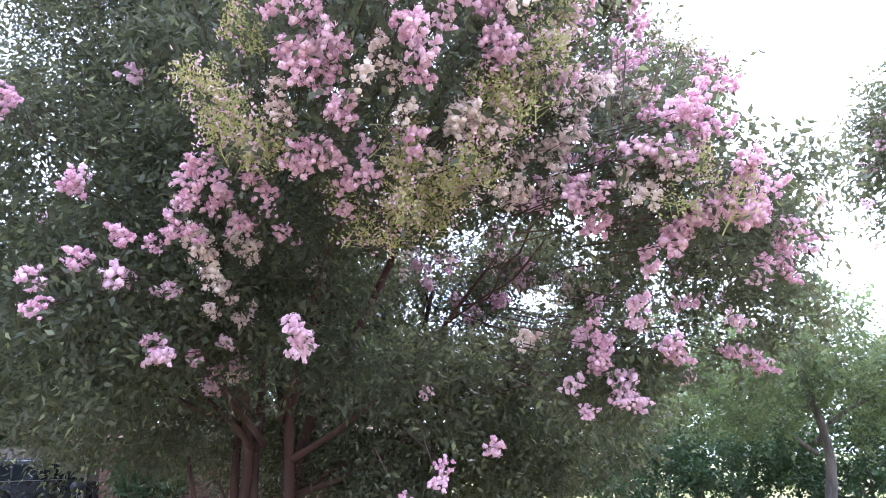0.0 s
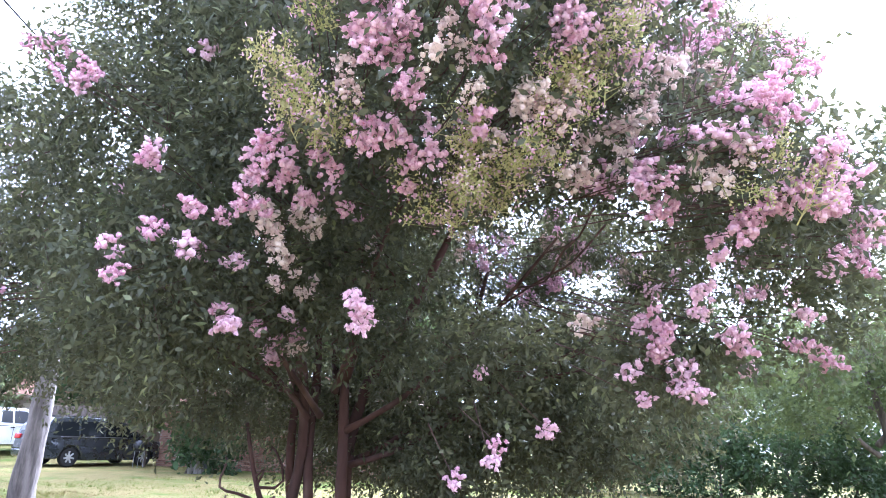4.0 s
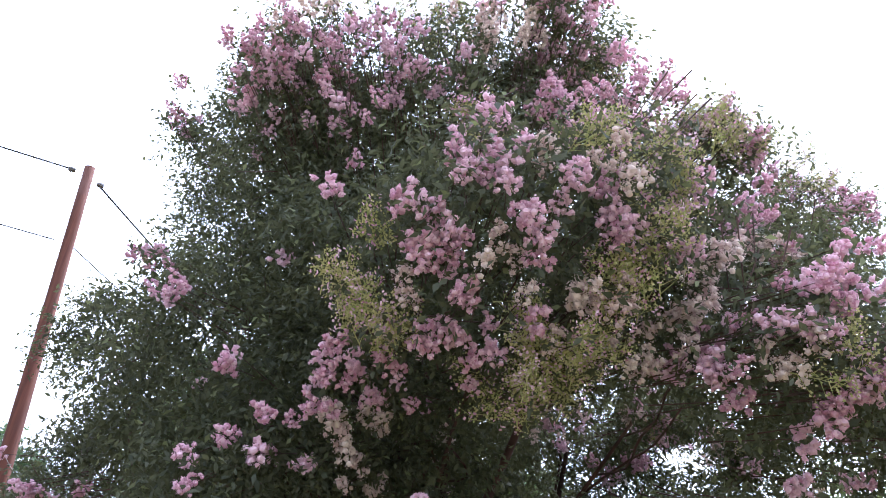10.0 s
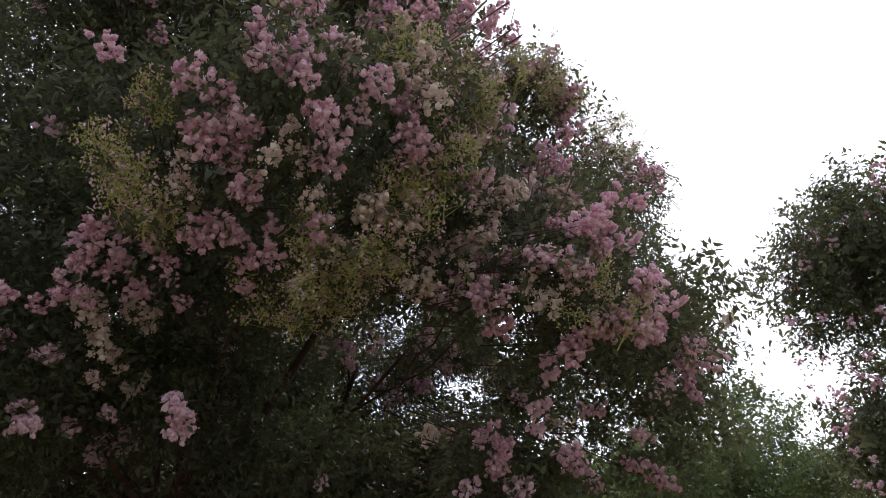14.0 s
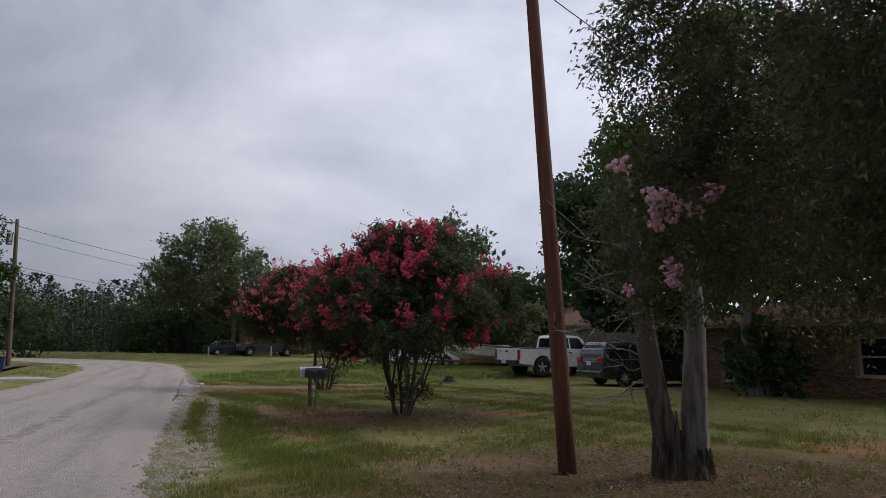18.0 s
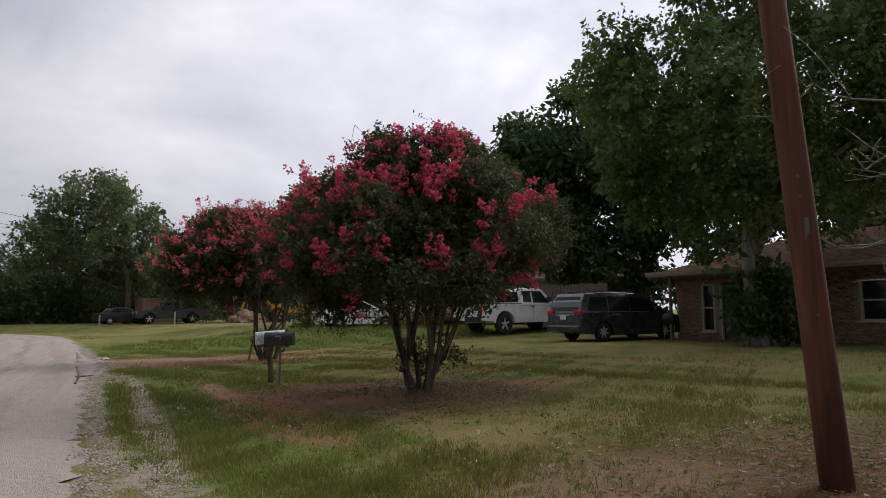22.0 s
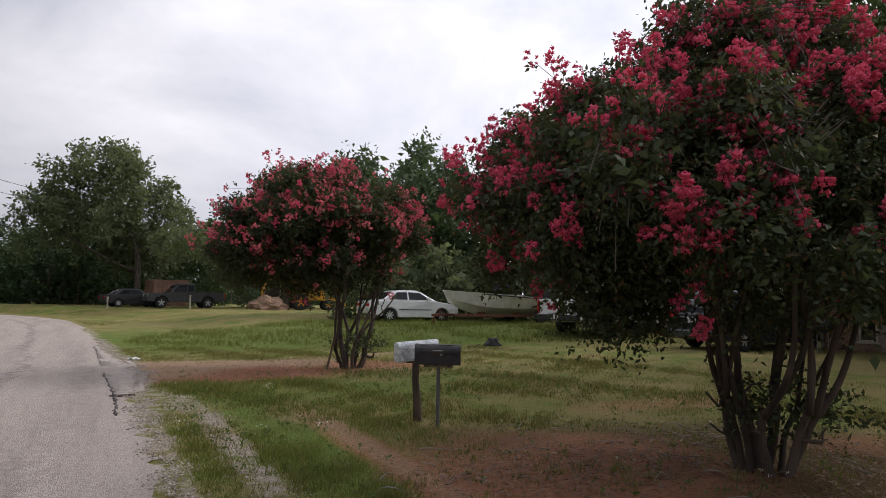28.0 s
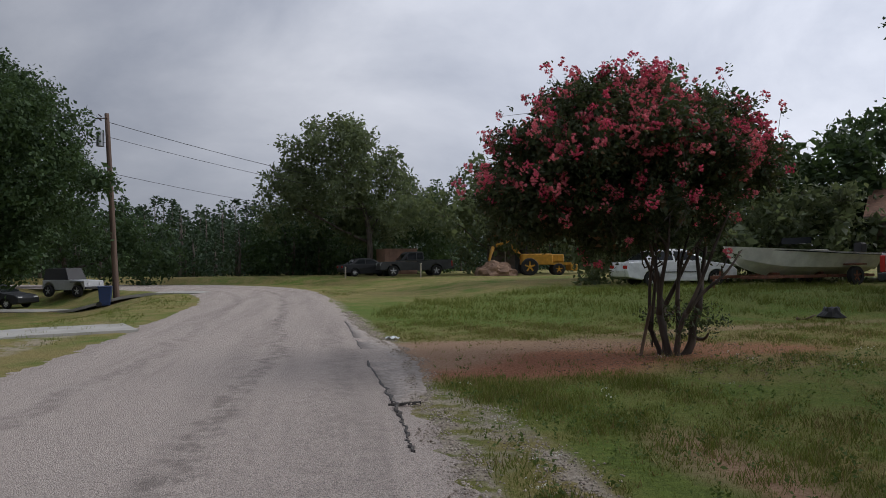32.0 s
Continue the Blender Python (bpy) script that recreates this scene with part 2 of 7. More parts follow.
M["digit"] = plain_material("pale_digits", (0.55, 0.55, 0.52), 0.6)
M["van_paint"] = plain_material("dark_grey_car_paint", (0.050, 0.056, 0.064), 0.28, 0.5, 0.08, 3.0, 0.0, 1.0)
M["white_paint"] = plain_material("white_car_paint", (0.72, 0.73, 0.74), 0.3, 0.0, 0.06, 3.0, 0.0, 0.8)
M["black_paint"] = plain_material("black_car_paint", (0.009, 0.010, 0.012), 0.5, 0.0, 0.1, 3.0)
M["grey_paint"] = plain_material("faded_grey_paint", (0.045, 0.048, 0.050), 0.45, 0.0, 0.2, 3.0)
M["jeep_paint"] = plain_material("pale_jeep_paint", (0.42, 0.43, 0.44), 0.4, 0.0, 0.08, 3.0)
M["glass"] = plain_material("tinted_car_glass", (0.012, 0.014, 0.016), 0.06, 0.0, 0.02)
M["glass"].node_tree.nodes["Principled BSDF"].inputs["Specular IOR Level"].default_value = 0.22
M["rubber"] = plain_material("tyre_rubber", (0.018, 0.018, 0.019), 0.85, 0.0, 0.2, 12.0)
M["rim"] = plain_material("alloy_rim", (0.62, 0.63, 0.64), 0.4, 0.5)
M["trim_black"] = plain_material("black_plastic", (0.02, 0.02, 0.022), 0.6)
M["tail_red"] = plain_material("red_lamp_glass", (0.45, 0.02, 0.02), 0.2)
M["lamp_clear"] = plain_material("clear_lamp_glass", (0.6, 0.6, 0.6), 0.15)
M["chrome"] = plain_material("chrome", (0.65, 0.65, 0.66), 0.15, 1.0)
M["plate"] = plain_material("number_plate", (0.60, 0.60, 0.60), 0.5)
M["boat_hull"] = plain_material("boat_gelcoat", (0.72, 0.70, 0.65), 0.4, 0.0, 0.14, 2.5)
M["boat_dirty"] = plain_material("stained_hull", (0.34, 0.33, 0.29), 0.6, 0.0, 0.3, 3.0)
M["rust"] = plain_material("rusty_steel", (0.19, 0.075, 0.045), 0.85, 0.1, 0.4, 8.0, 0.4)
M["yellow"] = plain_material("machine_yellow", (0.50, 0.25, 0.025), 0.5, 0.0, 0.2, 3.0)
M["blue_plastic"] = plain_material("blue_bin_plastic", (0.015, 0.035, 0.11), 0.5)
M["brick"] = None
M["shingle"] = plain_material("brown_shingle", (0.175, 0.092, 0.058), 0.95, 0.0, 0.35, 7.0, 0.7)
M["wood_siding"] = plain_material("weathered_siding", (0.135, 0.108, 0.090), 0.85, 0.0, 0.25, 3.0, 0.4)
M["tan_siding"] = plain_material("tan_siding", (0.29, 0.225, 0.17), 0.8, 0.0, 0.12, 3.0)
M["tan_door"] = plain_material("tan_garage_door", (0.50, 0.44, 0.36), 0.6, 0.0, 0.08, 2.0)
M["fascia"] = plain_material("eave_paint", (0.30, 0.25, 0.20), 0.7)
M["mortar"] = plain_material("mortar", (0.24, 0.195, 0.16), 0.95, 0.0, 0.15, 10.0)
M["window_glass"] = plain_material("window_glass", (0.020, 0.022, 0.024), 0.08)
M["cream"] = plain_material("cream_frame_paint", (0.40, 0.35, 0.28), 0.6)
M["dark_door"] = plain_material("dark_door_paint", (0.035, 0.035, 0.036), 0.5)
M["concrete"] = plain_material("concrete", (0.36, 0.345, 0.31), 0.9, 0.0, 0.15, 1.5, 0.3)
M["earth"] = plain_material("bare_earth", (0.24, 0.15, 0.10), 0.95, 0.0, 0.3, 3.0, 0.5)
M["container"] = plain_material("rust_brown_shed", (0.30, 0.18, 0.125), 0.8, 0.0, 0.2, 1.2)


def brick_material():
    k = Nodes("mixed_brick")
    r = k.n("ShaderNodeObjectInfo").outputs["Random"]
    isl = k.n("ShaderNodeNewGeometry").outputs["Random Per Island"]
    v = k.math("FRACT", k.math("ADD", r, isl))
    c = k.mix(v, (0.15, 0.070, 0.045), (0.30, 0.18, 0.12))
    c = k.mix(k.range(k.noise(14, 4.0), 0.45, 0.7, 0, 0.6), c, (0.30, 0.24, 0.19))
    k.color(c).set(rough=0.92).bump(k.noise(90, 4.0), 0.5, 0.004)
    return k.m


M["brick"] = brick_material()


# ---- terrain ----
EDGE_Y = (-60, -10, -1.4, 6.5, 11.2, 15.3, 17.6, 20.5, 25.2, 29.9, 33.8, 39.2, 45.9, 51, 54, 57.5, 59.5, 61, 63, 90)
EDGE_X = (20.0, 3.6, 0.75, -2.1, -3.65, -5.0, -5.7, -6.35, -8.4, -10.1, -11.7, -13.7, -16.7, -20.2, -23, -28, -36, -50, -90, -200)
FAR_Y = (-60, -10, 0, 10, 18.6, 23, 26.4, 34, 38.5, 42.6, 46.8, 50, 52.5, 54, 55, 90)
FAR_X = (12.0, -4.2, -6.4, -9.1, -11.4, -12.85, -14.2, -17.1, -19.5, -22.3, -27.7, -34, -42, -60, -90, -220)


def smooth(a, b, v):
    s = np.clip((np.asarray(v, float) - a) / (b - a), 0, 1)
    return s * s * (3 - 2 * s)


def road_right(y):
    return np.interp(y, EDGE_Y, EDGE_X)


def road_left(y):
    return np.interp(y, FAR_Y, FAR_X)


def ground_z(x, y):
    """Height of the ground: the road lies at 0, the yards rise gently from it."""
    x, y = np.asarray(x, float), np.asarray(y, float)
    d = x - road_right(y)
    rise = 0.05 * smooth(3, 7, d) + 0.12 * smooth(6, 16, d) + 0.36 * smooth(25.5, 31, y) * smooth(4, 9, d)
    rise = rise - 0.03 * np.exp(-((x + 1.8) ** 2 + (y - 15.1) ** 2) / 4.0) + 0.10 * np.exp(-((x - 0.5) ** 2 + (y - 12.3) ** 2) / 3.0)
    e = road_left(y) - x
    rise = rise + 0.06 * smooth(0.5, 3, e) - 1.0 * smooth(1, 7, e) * smooth(16, 36, y)
    return rise


def gz(x, y):
    return float(ground_z(x, y))


# ---- mesh helpers ----
def mesh_from(name, verts, faces, smooth_shade=False):
    me = bpy.data.meshes.new(name)
    verts = np.asarray(verts, np.float32).reshape(-1, 3)
    faces = np.asarray(faces, np.int32)
    n, k = faces.shape
    me.vertices.add(len(verts))
    me.vertices.foreach_set("co", verts.ravel())
    me.loops.add(n * k)
    me.loops.foreach_set("vertex_index", faces.ravel())
    me.polygons.add(n)
    me.polygons.foreach_set("loop_start", np.arange(0, n * k, k, dtype=np.int32))
    me.polygons.foreach_set("loop_total", np.full(n, k, np.int32))
    if smooth_shade:
        me.polygons.foreach_set("use_smooth", np.ones(n, bool))
    me.update(calc_edges=True)
    return me


def thing(name, x, y, z=None, rz=0.0, label="", category="", group="", kind=""):
    ob = new(name)
    ob.empty_display_size = 0.2
    ob.matrix_basis = pose(x, y, gz(x, y) if z is None else z, 0, 0, rz)
    return tagged(ob, label, category, group, kind)


def part(name, geo, material, parent, label="", m=None, bevel=0.0):
    """Links a bmesh or mesh as ONE mesh object under a thing or a part."""
    if isinstance(geo, bmesh.types.BMesh):
        me = bpy.data.meshes.new(name)
        bmesh.ops.recalc_face_normals(geo, faces=geo.faces)
        geo.to_mesh(me)
        geo.free()
    else:
        me = geo
    if not me.materials:
        me.materials.append(M[material] if isinstance(material, str) else material)
    ob = new(name, me)
    ob.parent = parent
    if m is not None:
        ob.matrix_basis = m
    if label:
        ob["label"] = label
    if bevel:
        bv = ob.modifiers.new("bevel", "BEVEL")
        bv.width, bv.segments, bv.limit_method = bevel, 2, "ANGLE"
    return ob


def box(sx, sy, sz, at=(0, 0, 0), bm=None, m=None):
    """A box of that size whose base is centred at the point."""
    bm = bm or bmesh.new()
    mat = Matrix.Translation((at[0], at[1], at[2] + sz / 2)) @ Matrix.Diagonal((sx, sy, sz, 1))
    bmesh.ops.create_cube(bm, size=1, matrix=(m @ mat) if m is not None else mat)
    return bm


def cyl(r1, r2, h, seg=16, m=None, bm=None):
    bm = bm or bmesh.new()
    mm = Matrix.Translation((0, 0, h / 2))
    bmesh.ops.create_cone(bm, cap_ends=True, segments=seg, radius1=r1, radius2=r2, depth=h, matrix=(m @ mm) if m is not None else mm)
    return bm


def tube(points, radii, seg=8, flare=0.0, rng=None, lump=0.0):
    """Vertices and quads of a tapered tube along points."""
    p = np.asarray(points, float)
    r = np.asarray(radii, float)
    n = len(p)
    tan = np.gradient(p, axis=0)
    tan /= np.linalg.norm(tan, axis=1)[:, None] + 1e-9
    ref = np.array((0.31, 0.95, 0.05))
    u = np.cross(tan, ref)
    u /= np.linalg.norm(u, axis=1)[:, None] + 1e-9
    v = np.cross(tan, u)
    a = np.linspace(0, 2 * np.pi, seg, endpoint=False)
    rr = r[:, None] * np.ones(seg)
    if lump and rng is not None:
        ph = rng.uniform(0, 6.28, 3)
        rr = rr * (1 + lump * (np.sin(3 * a + ph[0])[None] * 0.5 + np.sin(5 * a + ph[1])[None] * 0.4) + lump * 0.6 * rng.normal(size=rr.shape))
    ring = p[:, None] + rr[..., None] * (np.cos(a)[None, :, None] * u[:, None] + np.sin(a)[None, :, None] * v[:, None])
    verts = ring.reshape(-1, 3)
    i = np.arange(n - 1)[:, None] * seg
    j = np.arange(seg)[None]
    k = (j + 1) % seg
    faces = np.stack([i + j, i + k, i + seg + k, i + seg + j], -1).reshape(-1, 4)
    cap_a, cap_b = len(verts), len(verts) + 1
    verts = np.vstack([verts, p[:1], p[-1:]])
    j = np.arange(seg)
    k = (j + 1) % seg
    ca = np.stack([np.full(seg, cap_a), k, j, j], -1)
    cb = np.stack([np.full(seg, cap_b), (n - 1) * seg + j, (n - 1) * seg + k, (n - 1) * seg + k], -1)
    return verts, faces, ca[:, :3], cb[:, :3]


def tube_mesh(name, tubes):
    """One mesh from several tubes (points, radii, seg, rng, lump)."""
    vs, fs, off = [], [], 0
    for pts, radii, seg, rng, lump in tubes:
        v, f, ca, cb = tube(pts, radii, seg, rng=rng, lump=lump)
        vs.append(v)
        fs.append((f + off, np.vstack([ca, cb]) + off))
        off += len(v)
    verts = np.vstack(vs)
    me = bpy.data.meshes.new(name)
    me.from_pydata(verts.tolist(), [], [q for f, c in fs for q in (f.tolist() + c.tolist())])
    me.polygons.foreach_set("use_smooth", np.ones(len(me.polygons), bool))
    return me


def bend(a, b, n, rng, wobble, sag=0.0):
    """A curved line of n points from a to b."""
    a, b = np.asarray(a, float), np.asarray(b, float)
    s = np.linspace(0, 1, n)[:, None]
    line = a + (b - a) * s
    w = np.sin(s * np.pi) * rng.normal(size=3) * wobble + np.sin(s * 2 * np.pi) * rng.normal(size=3) * wobble * 0.5
    line = line + w
    line[:, 2] += sag * np.sin(s[:, 0] * np.pi)
    return line


# ---- foliage ----
def wrinkle(d, rng_phase, amp):
    """Uneven outline: a few low waves over the direction d."""
    w = np.zeros(len(d))
    for i, (f, ph) in enumerate(rng_phase):
        w += np.sin(d @ f + ph) / (1 + 0.4 * i)
    return 1 + amp * w


def sample_lobes(lobes, n, rng, inner=0.25, amp=0.10, low_cut=None):
    """Points and outward directions in the outer shell of a union of ellipsoids."""
    lobes = np.asarray(lobes, float)
    area = (lobes[:, 3] * lobes[:, 4] * lobes[:, 5]) ** (2 / 3)
    pick = rng.choice(len(lobes), size=n * 2, p=area / area.sum())
    d = rng.normal(size=(n * 2, 3))
    d /= np.linalg.norm(d, axis=1)[:, None]
    phase = [(rng.normal(size=3) * (2.2 + 1.6 * i), rng.uniform(0, 6.28)) for i in range(5)]
    rad = np.where(rng.random(n * 2) < inner, rng.uniform(0.35, 0.85, n * 2), rng.uniform(0.85, 1.04, n * 2))
    q = d * rad[:, None] * wrinkle(d + pick[:, None] * 0.7, phase, amp)[:, None]
    p = lobes[pick, :3] + q * lobes[pick, 3:6]
    depth = np.min([np.linalg.norm((p - l[:3]) / l[3:6], axis=1) for l in lobes], axis=0)
    ok = (depth > 0.80) | (rng.random(n * 2) < inner * 0.8)
    if low_cut is not None:
        ok &= p[:, 2] > low_cut
    p, d = p[ok][:n], d[ok][:n]
    return p, d


def leaf_mesh(name, p, d, rng, leaves=9, shoot=0.34, leaf=0.055, slim=0.42, droop=0.25, up=0.35, oval=False):
    """Shoots that start at p and grow along d, each with leaves on both sides: one mesh of folded leaf blades and thin twigs."""
    n = len(p)
    g = d + rng.normal(size=(n, 3)) * 0.55 + np.array((0, 0, up))
    g /= np.linalg.norm(g, axis=1)[:, None]
    length = shoot * rng.uniform(0.6, 1.35, n)
    side = np.cross(g, rng.normal(size=(n, 3)))
    side /= np.linalg.norm(side, axis=1)[:, None] + 1e-9
    s = (np.arange(leaves) + 0.5) / leaves
    base = p[:, None] + g[:, None] * (s[None, :, None] - 0.35) * length[:, None, None]
    base = base + rng.normal(size=base.shape) * leaf * 0.35
    base[..., 2] -= droop * (s ** 2)[None] * length[:, None]
    flip = np.where(np.arange(leaves) % 2, 1.0, -1.0)
    ax = side[:, None] * flip[None, :, None] + g[:, None] * 0.55 + rng.normal(size=base.shape) * 0.45
    ax[..., 2] -= droop
    ax /= np.linalg.norm(ax, axis=-1)[..., None]
    nor = np.cross(ax, rng.normal(size=base.shape)) + np.array((0, 0, 0.6))
    wide = np.cross(ax, nor)
    wide /= np.linalg.norm(wide, axis=-1)[..., None] + 1e-9
    nor = np.cross(wide, ax)
    size = (leaf * rng.uniform(0.65, 1.3, base.shape[:2]))[..., None]
    a = base
    tip = base + ax * size + nor * size * -0.10
    mid = base + ax * size * 0.45 + nor * size * 0.10
    lft = mid + wide * size * slim * 0.5
    rgt = mid - wide * size * slim * 0.5
    if oval:
        low, high = base + ax * size * 0.28 + nor * size * 0.06, base + ax * size * 0.70 + nor * size * 0.06
        half = wide * size * slim * 0.5
        verts = np.stack([a, low - half * 0.92, high - half * 0.78, tip, high + half * 0.78, low + half * 0.92], 2).reshape(-1, 3)
        return mesh_from(name, verts, np.arange(len(verts)).reshape(-1, 6))
    verts = np.stack([a, rgt, tip, lft], 2).reshape(-1, 3)
    faces = np.arange(len(verts)).reshape(-1, 4)
    return mesh_from(name, verts, faces)


def twig_mesh(name, p, d, rng, shoot, thick=0.004):
    n = len(p)
    a = p - d * shoot * 0.9 + rng.normal(size=(n, 3)) * 0.05
    b = p + d * shoot * 0.15
    t = b - a
    u = np.cross(t, rng.normal(size=(n, 3)))
    u /= np.linalg.norm(u, axis=1)[:, None] + 1e-9
    v = np.cross(t / (np.linalg.norm(t, axis=1)[:, None] + 1e-9), u)
    ring = [math.cos(x) * u + math.sin(x) * v for x in (0, 2.094, 4.189)]
    verts = np.stack([a + ring[0] * thick, a + ring[1] * thick, a + ring[2] * thick, b + ring[0] * thick * 0.4, b + ring[1] * thick * 0.4, b + ring[2] * thick * 0.4], 1).reshape(-1, 3)
    o = (np.arange(n) * 6)[:, None, None]
    q = np.array([[0, 1, 4, 3], [1, 2, 5, 4], [2, 0, 3, 5]])[None]
    return mesh_from(name, verts, (o + q).reshape(-1, 4))


def outer_points(lobes, n, rng, zmin, up_bias=0.0, face=None):
    """Points on the outside of the union of lobes, for flower heads."""
    lobes = np.asarray(lobes, float)
    got_p, got_d = [], []
    total = 0
    while total < n:
        area = (lobes[:, 3] * lobes[:, 4] * lobes[:, 5]) ** (2 / 3)
        pick = rng.choice(len(lobes), size=n * 3, p=area / area.sum())
        d = rng.normal(size=(n * 3, 3))
        d[:, 2] += up_bias
        d /= np.linalg.norm(d, axis=1)[:, None]
        p = lobes[pick, :3] + d * lobes[pick, 3:6] * rng.uniform(0.98, 1.07, (n * 3, 1))
        depth = np.min([np.linalg.norm((p - l[:3]) / l[3:6], axis=1) for l in lobes], axis=0)
        ok = (depth > 0.97) & (p[:, 2] > zmin)
        if face is not None:
            keep = (d[:, :2] @ np.asarray(face[:2])) * face[2]
            ok &= rng.random(n * 3) < np.clip(0.5 + keep, 0.12, 1)
        got_p.append(p[ok])
        got_d.append(d[ok])
        total += ok.sum()
    return np.vstack(got_p)[:n], np.vstack(got_d)[:n]


def set_heads(tree, kinds, p, d, rng, size=(0.7, 1.3), name="flower_head"):
    """Flower heads at p: parts that share a few meshes."""
    for q, o in zip(p, d):
        me = kinds[rng.integers(0, len(kinds))]
        up = Vector(o) * 0.9 + Vector((0, 0, 0.55)) + Vector(rng.normal(size=3)) * 0.35
        turn = up.to_track_quat("Z", "Y").to_matrix().to_4x4()
        head = new(name, me)
        head.parent = tree
        head["kind"] = "stuff"
        head.matrix_basis = Matrix.Translation(Vector(q) - tree.matrix_basis.translation) @ turn @ Matrix.Scale(rng.uniform(*size), 4)


def under_heads(tree, p, d, rng, material, leaf):
    """Leafy shoot ends that carry the flower heads."""
    q = p - d * 0.13 + rng.normal(size=p.shape) * 0.05
    ob = part("shoot_growth", leaf_mesh("shoot_growth", local(tree, q), d, rng, leaves=11, shoot=0.30, leaf=leaf, slim=0.5), material, tree)
    ob["kind"] = "stuff"


def local(tree, p):
    return p - np.asarray(tree.matrix_basis.translation)


def lumpy(lobes, rng, k=9, size=(0.26, 0.48), core=0.78, reach=1.06):
    """The lobes drawn in a little, with small lobes budding from their outside."""
    out = []
    for x, y, z, rx, ry, rz in lobes:
        out.append((x, y, z, rx * core, ry * core, rz * core))
        for _ in range(k):
            d = rng.normal(size=3)
            d[2] = d[2] * 0.8 + 0.25
            d /= np.linalg.norm(d)
            s = rng.uniform(*size)
            out.append((x + d[0] * rx * (reach - s * 0.72), y + d[1] * ry * (reach - s * 0.72), z + d[2] * rz * (reach - s * 0.72), rx * s, ry * s, rz * s))
    return out


def crown(tree, lobes, n, rng, material, name="crown", inner=0.25, amp=0.10, low_cut=None, twigs=True, bark="bark_dark", core=0.3, grow=1.8, lump=(9, (0.26, 0.48)), **leaf):
    if lump:
        lobes = lumpy(lobes, rng, *lump)
    p, d = sample_lobes(lobes, n, rng, inner, amp, low_cut)
    p = local(tree, p)
    ob = part(name, leaf_mesh(name, p, d, rng, **leaf), material, tree)
    ob["kind"] = "stuff"
    if core:
        q, e = sample_lobes(np.asarray(lobes) * np.array((1, 1, 1, 0.68, 0.68, 0.68)), int(n * core), rng, 0.75, amp, low_cut)
        big = dict(leaf, leaf=leaf.get("leaf", 0.06) * grow, shoot=leaf.get("shoot", 0.34) * 1.3)
        io = part("inner_foliage", leaf_mesh("inner_foliage", local(tree, q), e, rng, **big), material, tree)
        io["kind"] = "stuff"
    if twigs:
        k = min(len(p), 900)
        tw = part("twig_growth", twig_mesh("twig_growth", p[:k], d[:k], rng, leaf.get("shoot", 0.34)), bark, tree)
        tw["kind"] = "stuff"
    return ob


def limbs(tree, stems, rng, material, seg=10, lump=0.05, kids=3):
    """Each stem: start, end, start radius, end radius. Its side limbs are parts under it."""
    for a, b, r1, r2 in stems:
        a, b = np.asarray(a, float), np.asarray(b, float)
        line = bend(a, b, 12, rng, np.linalg.norm(b - a) * 0.035)
        rad = np.linspace(r1, r2, 12)
        rad[0] *= 1.25
        stem = part("trunk", tube_mesh("trunk", [(line, rad, seg, rng, lump)]), material, tree)
        if kids:
            for _ in range(kids):
                s = rng.uniform(0.45, 0.95)
                i = int(s * 11)
                start = line[i]
                way = (b - a) * 0.22 + np.clip(rng.normal(size=3), -1.3, 1.3) * np.linalg.norm(b - a) * 0.14
                way[2] = abs(way[2]) * 0.7
                limb = (bend(start, start + way, 7, rng, 0.08), np.linspace(rad[i] * 0.6, 0.008, 7), 6, rng, 0.0)
                part("limb", tube_mesh("limb", [limb]), material, stem)


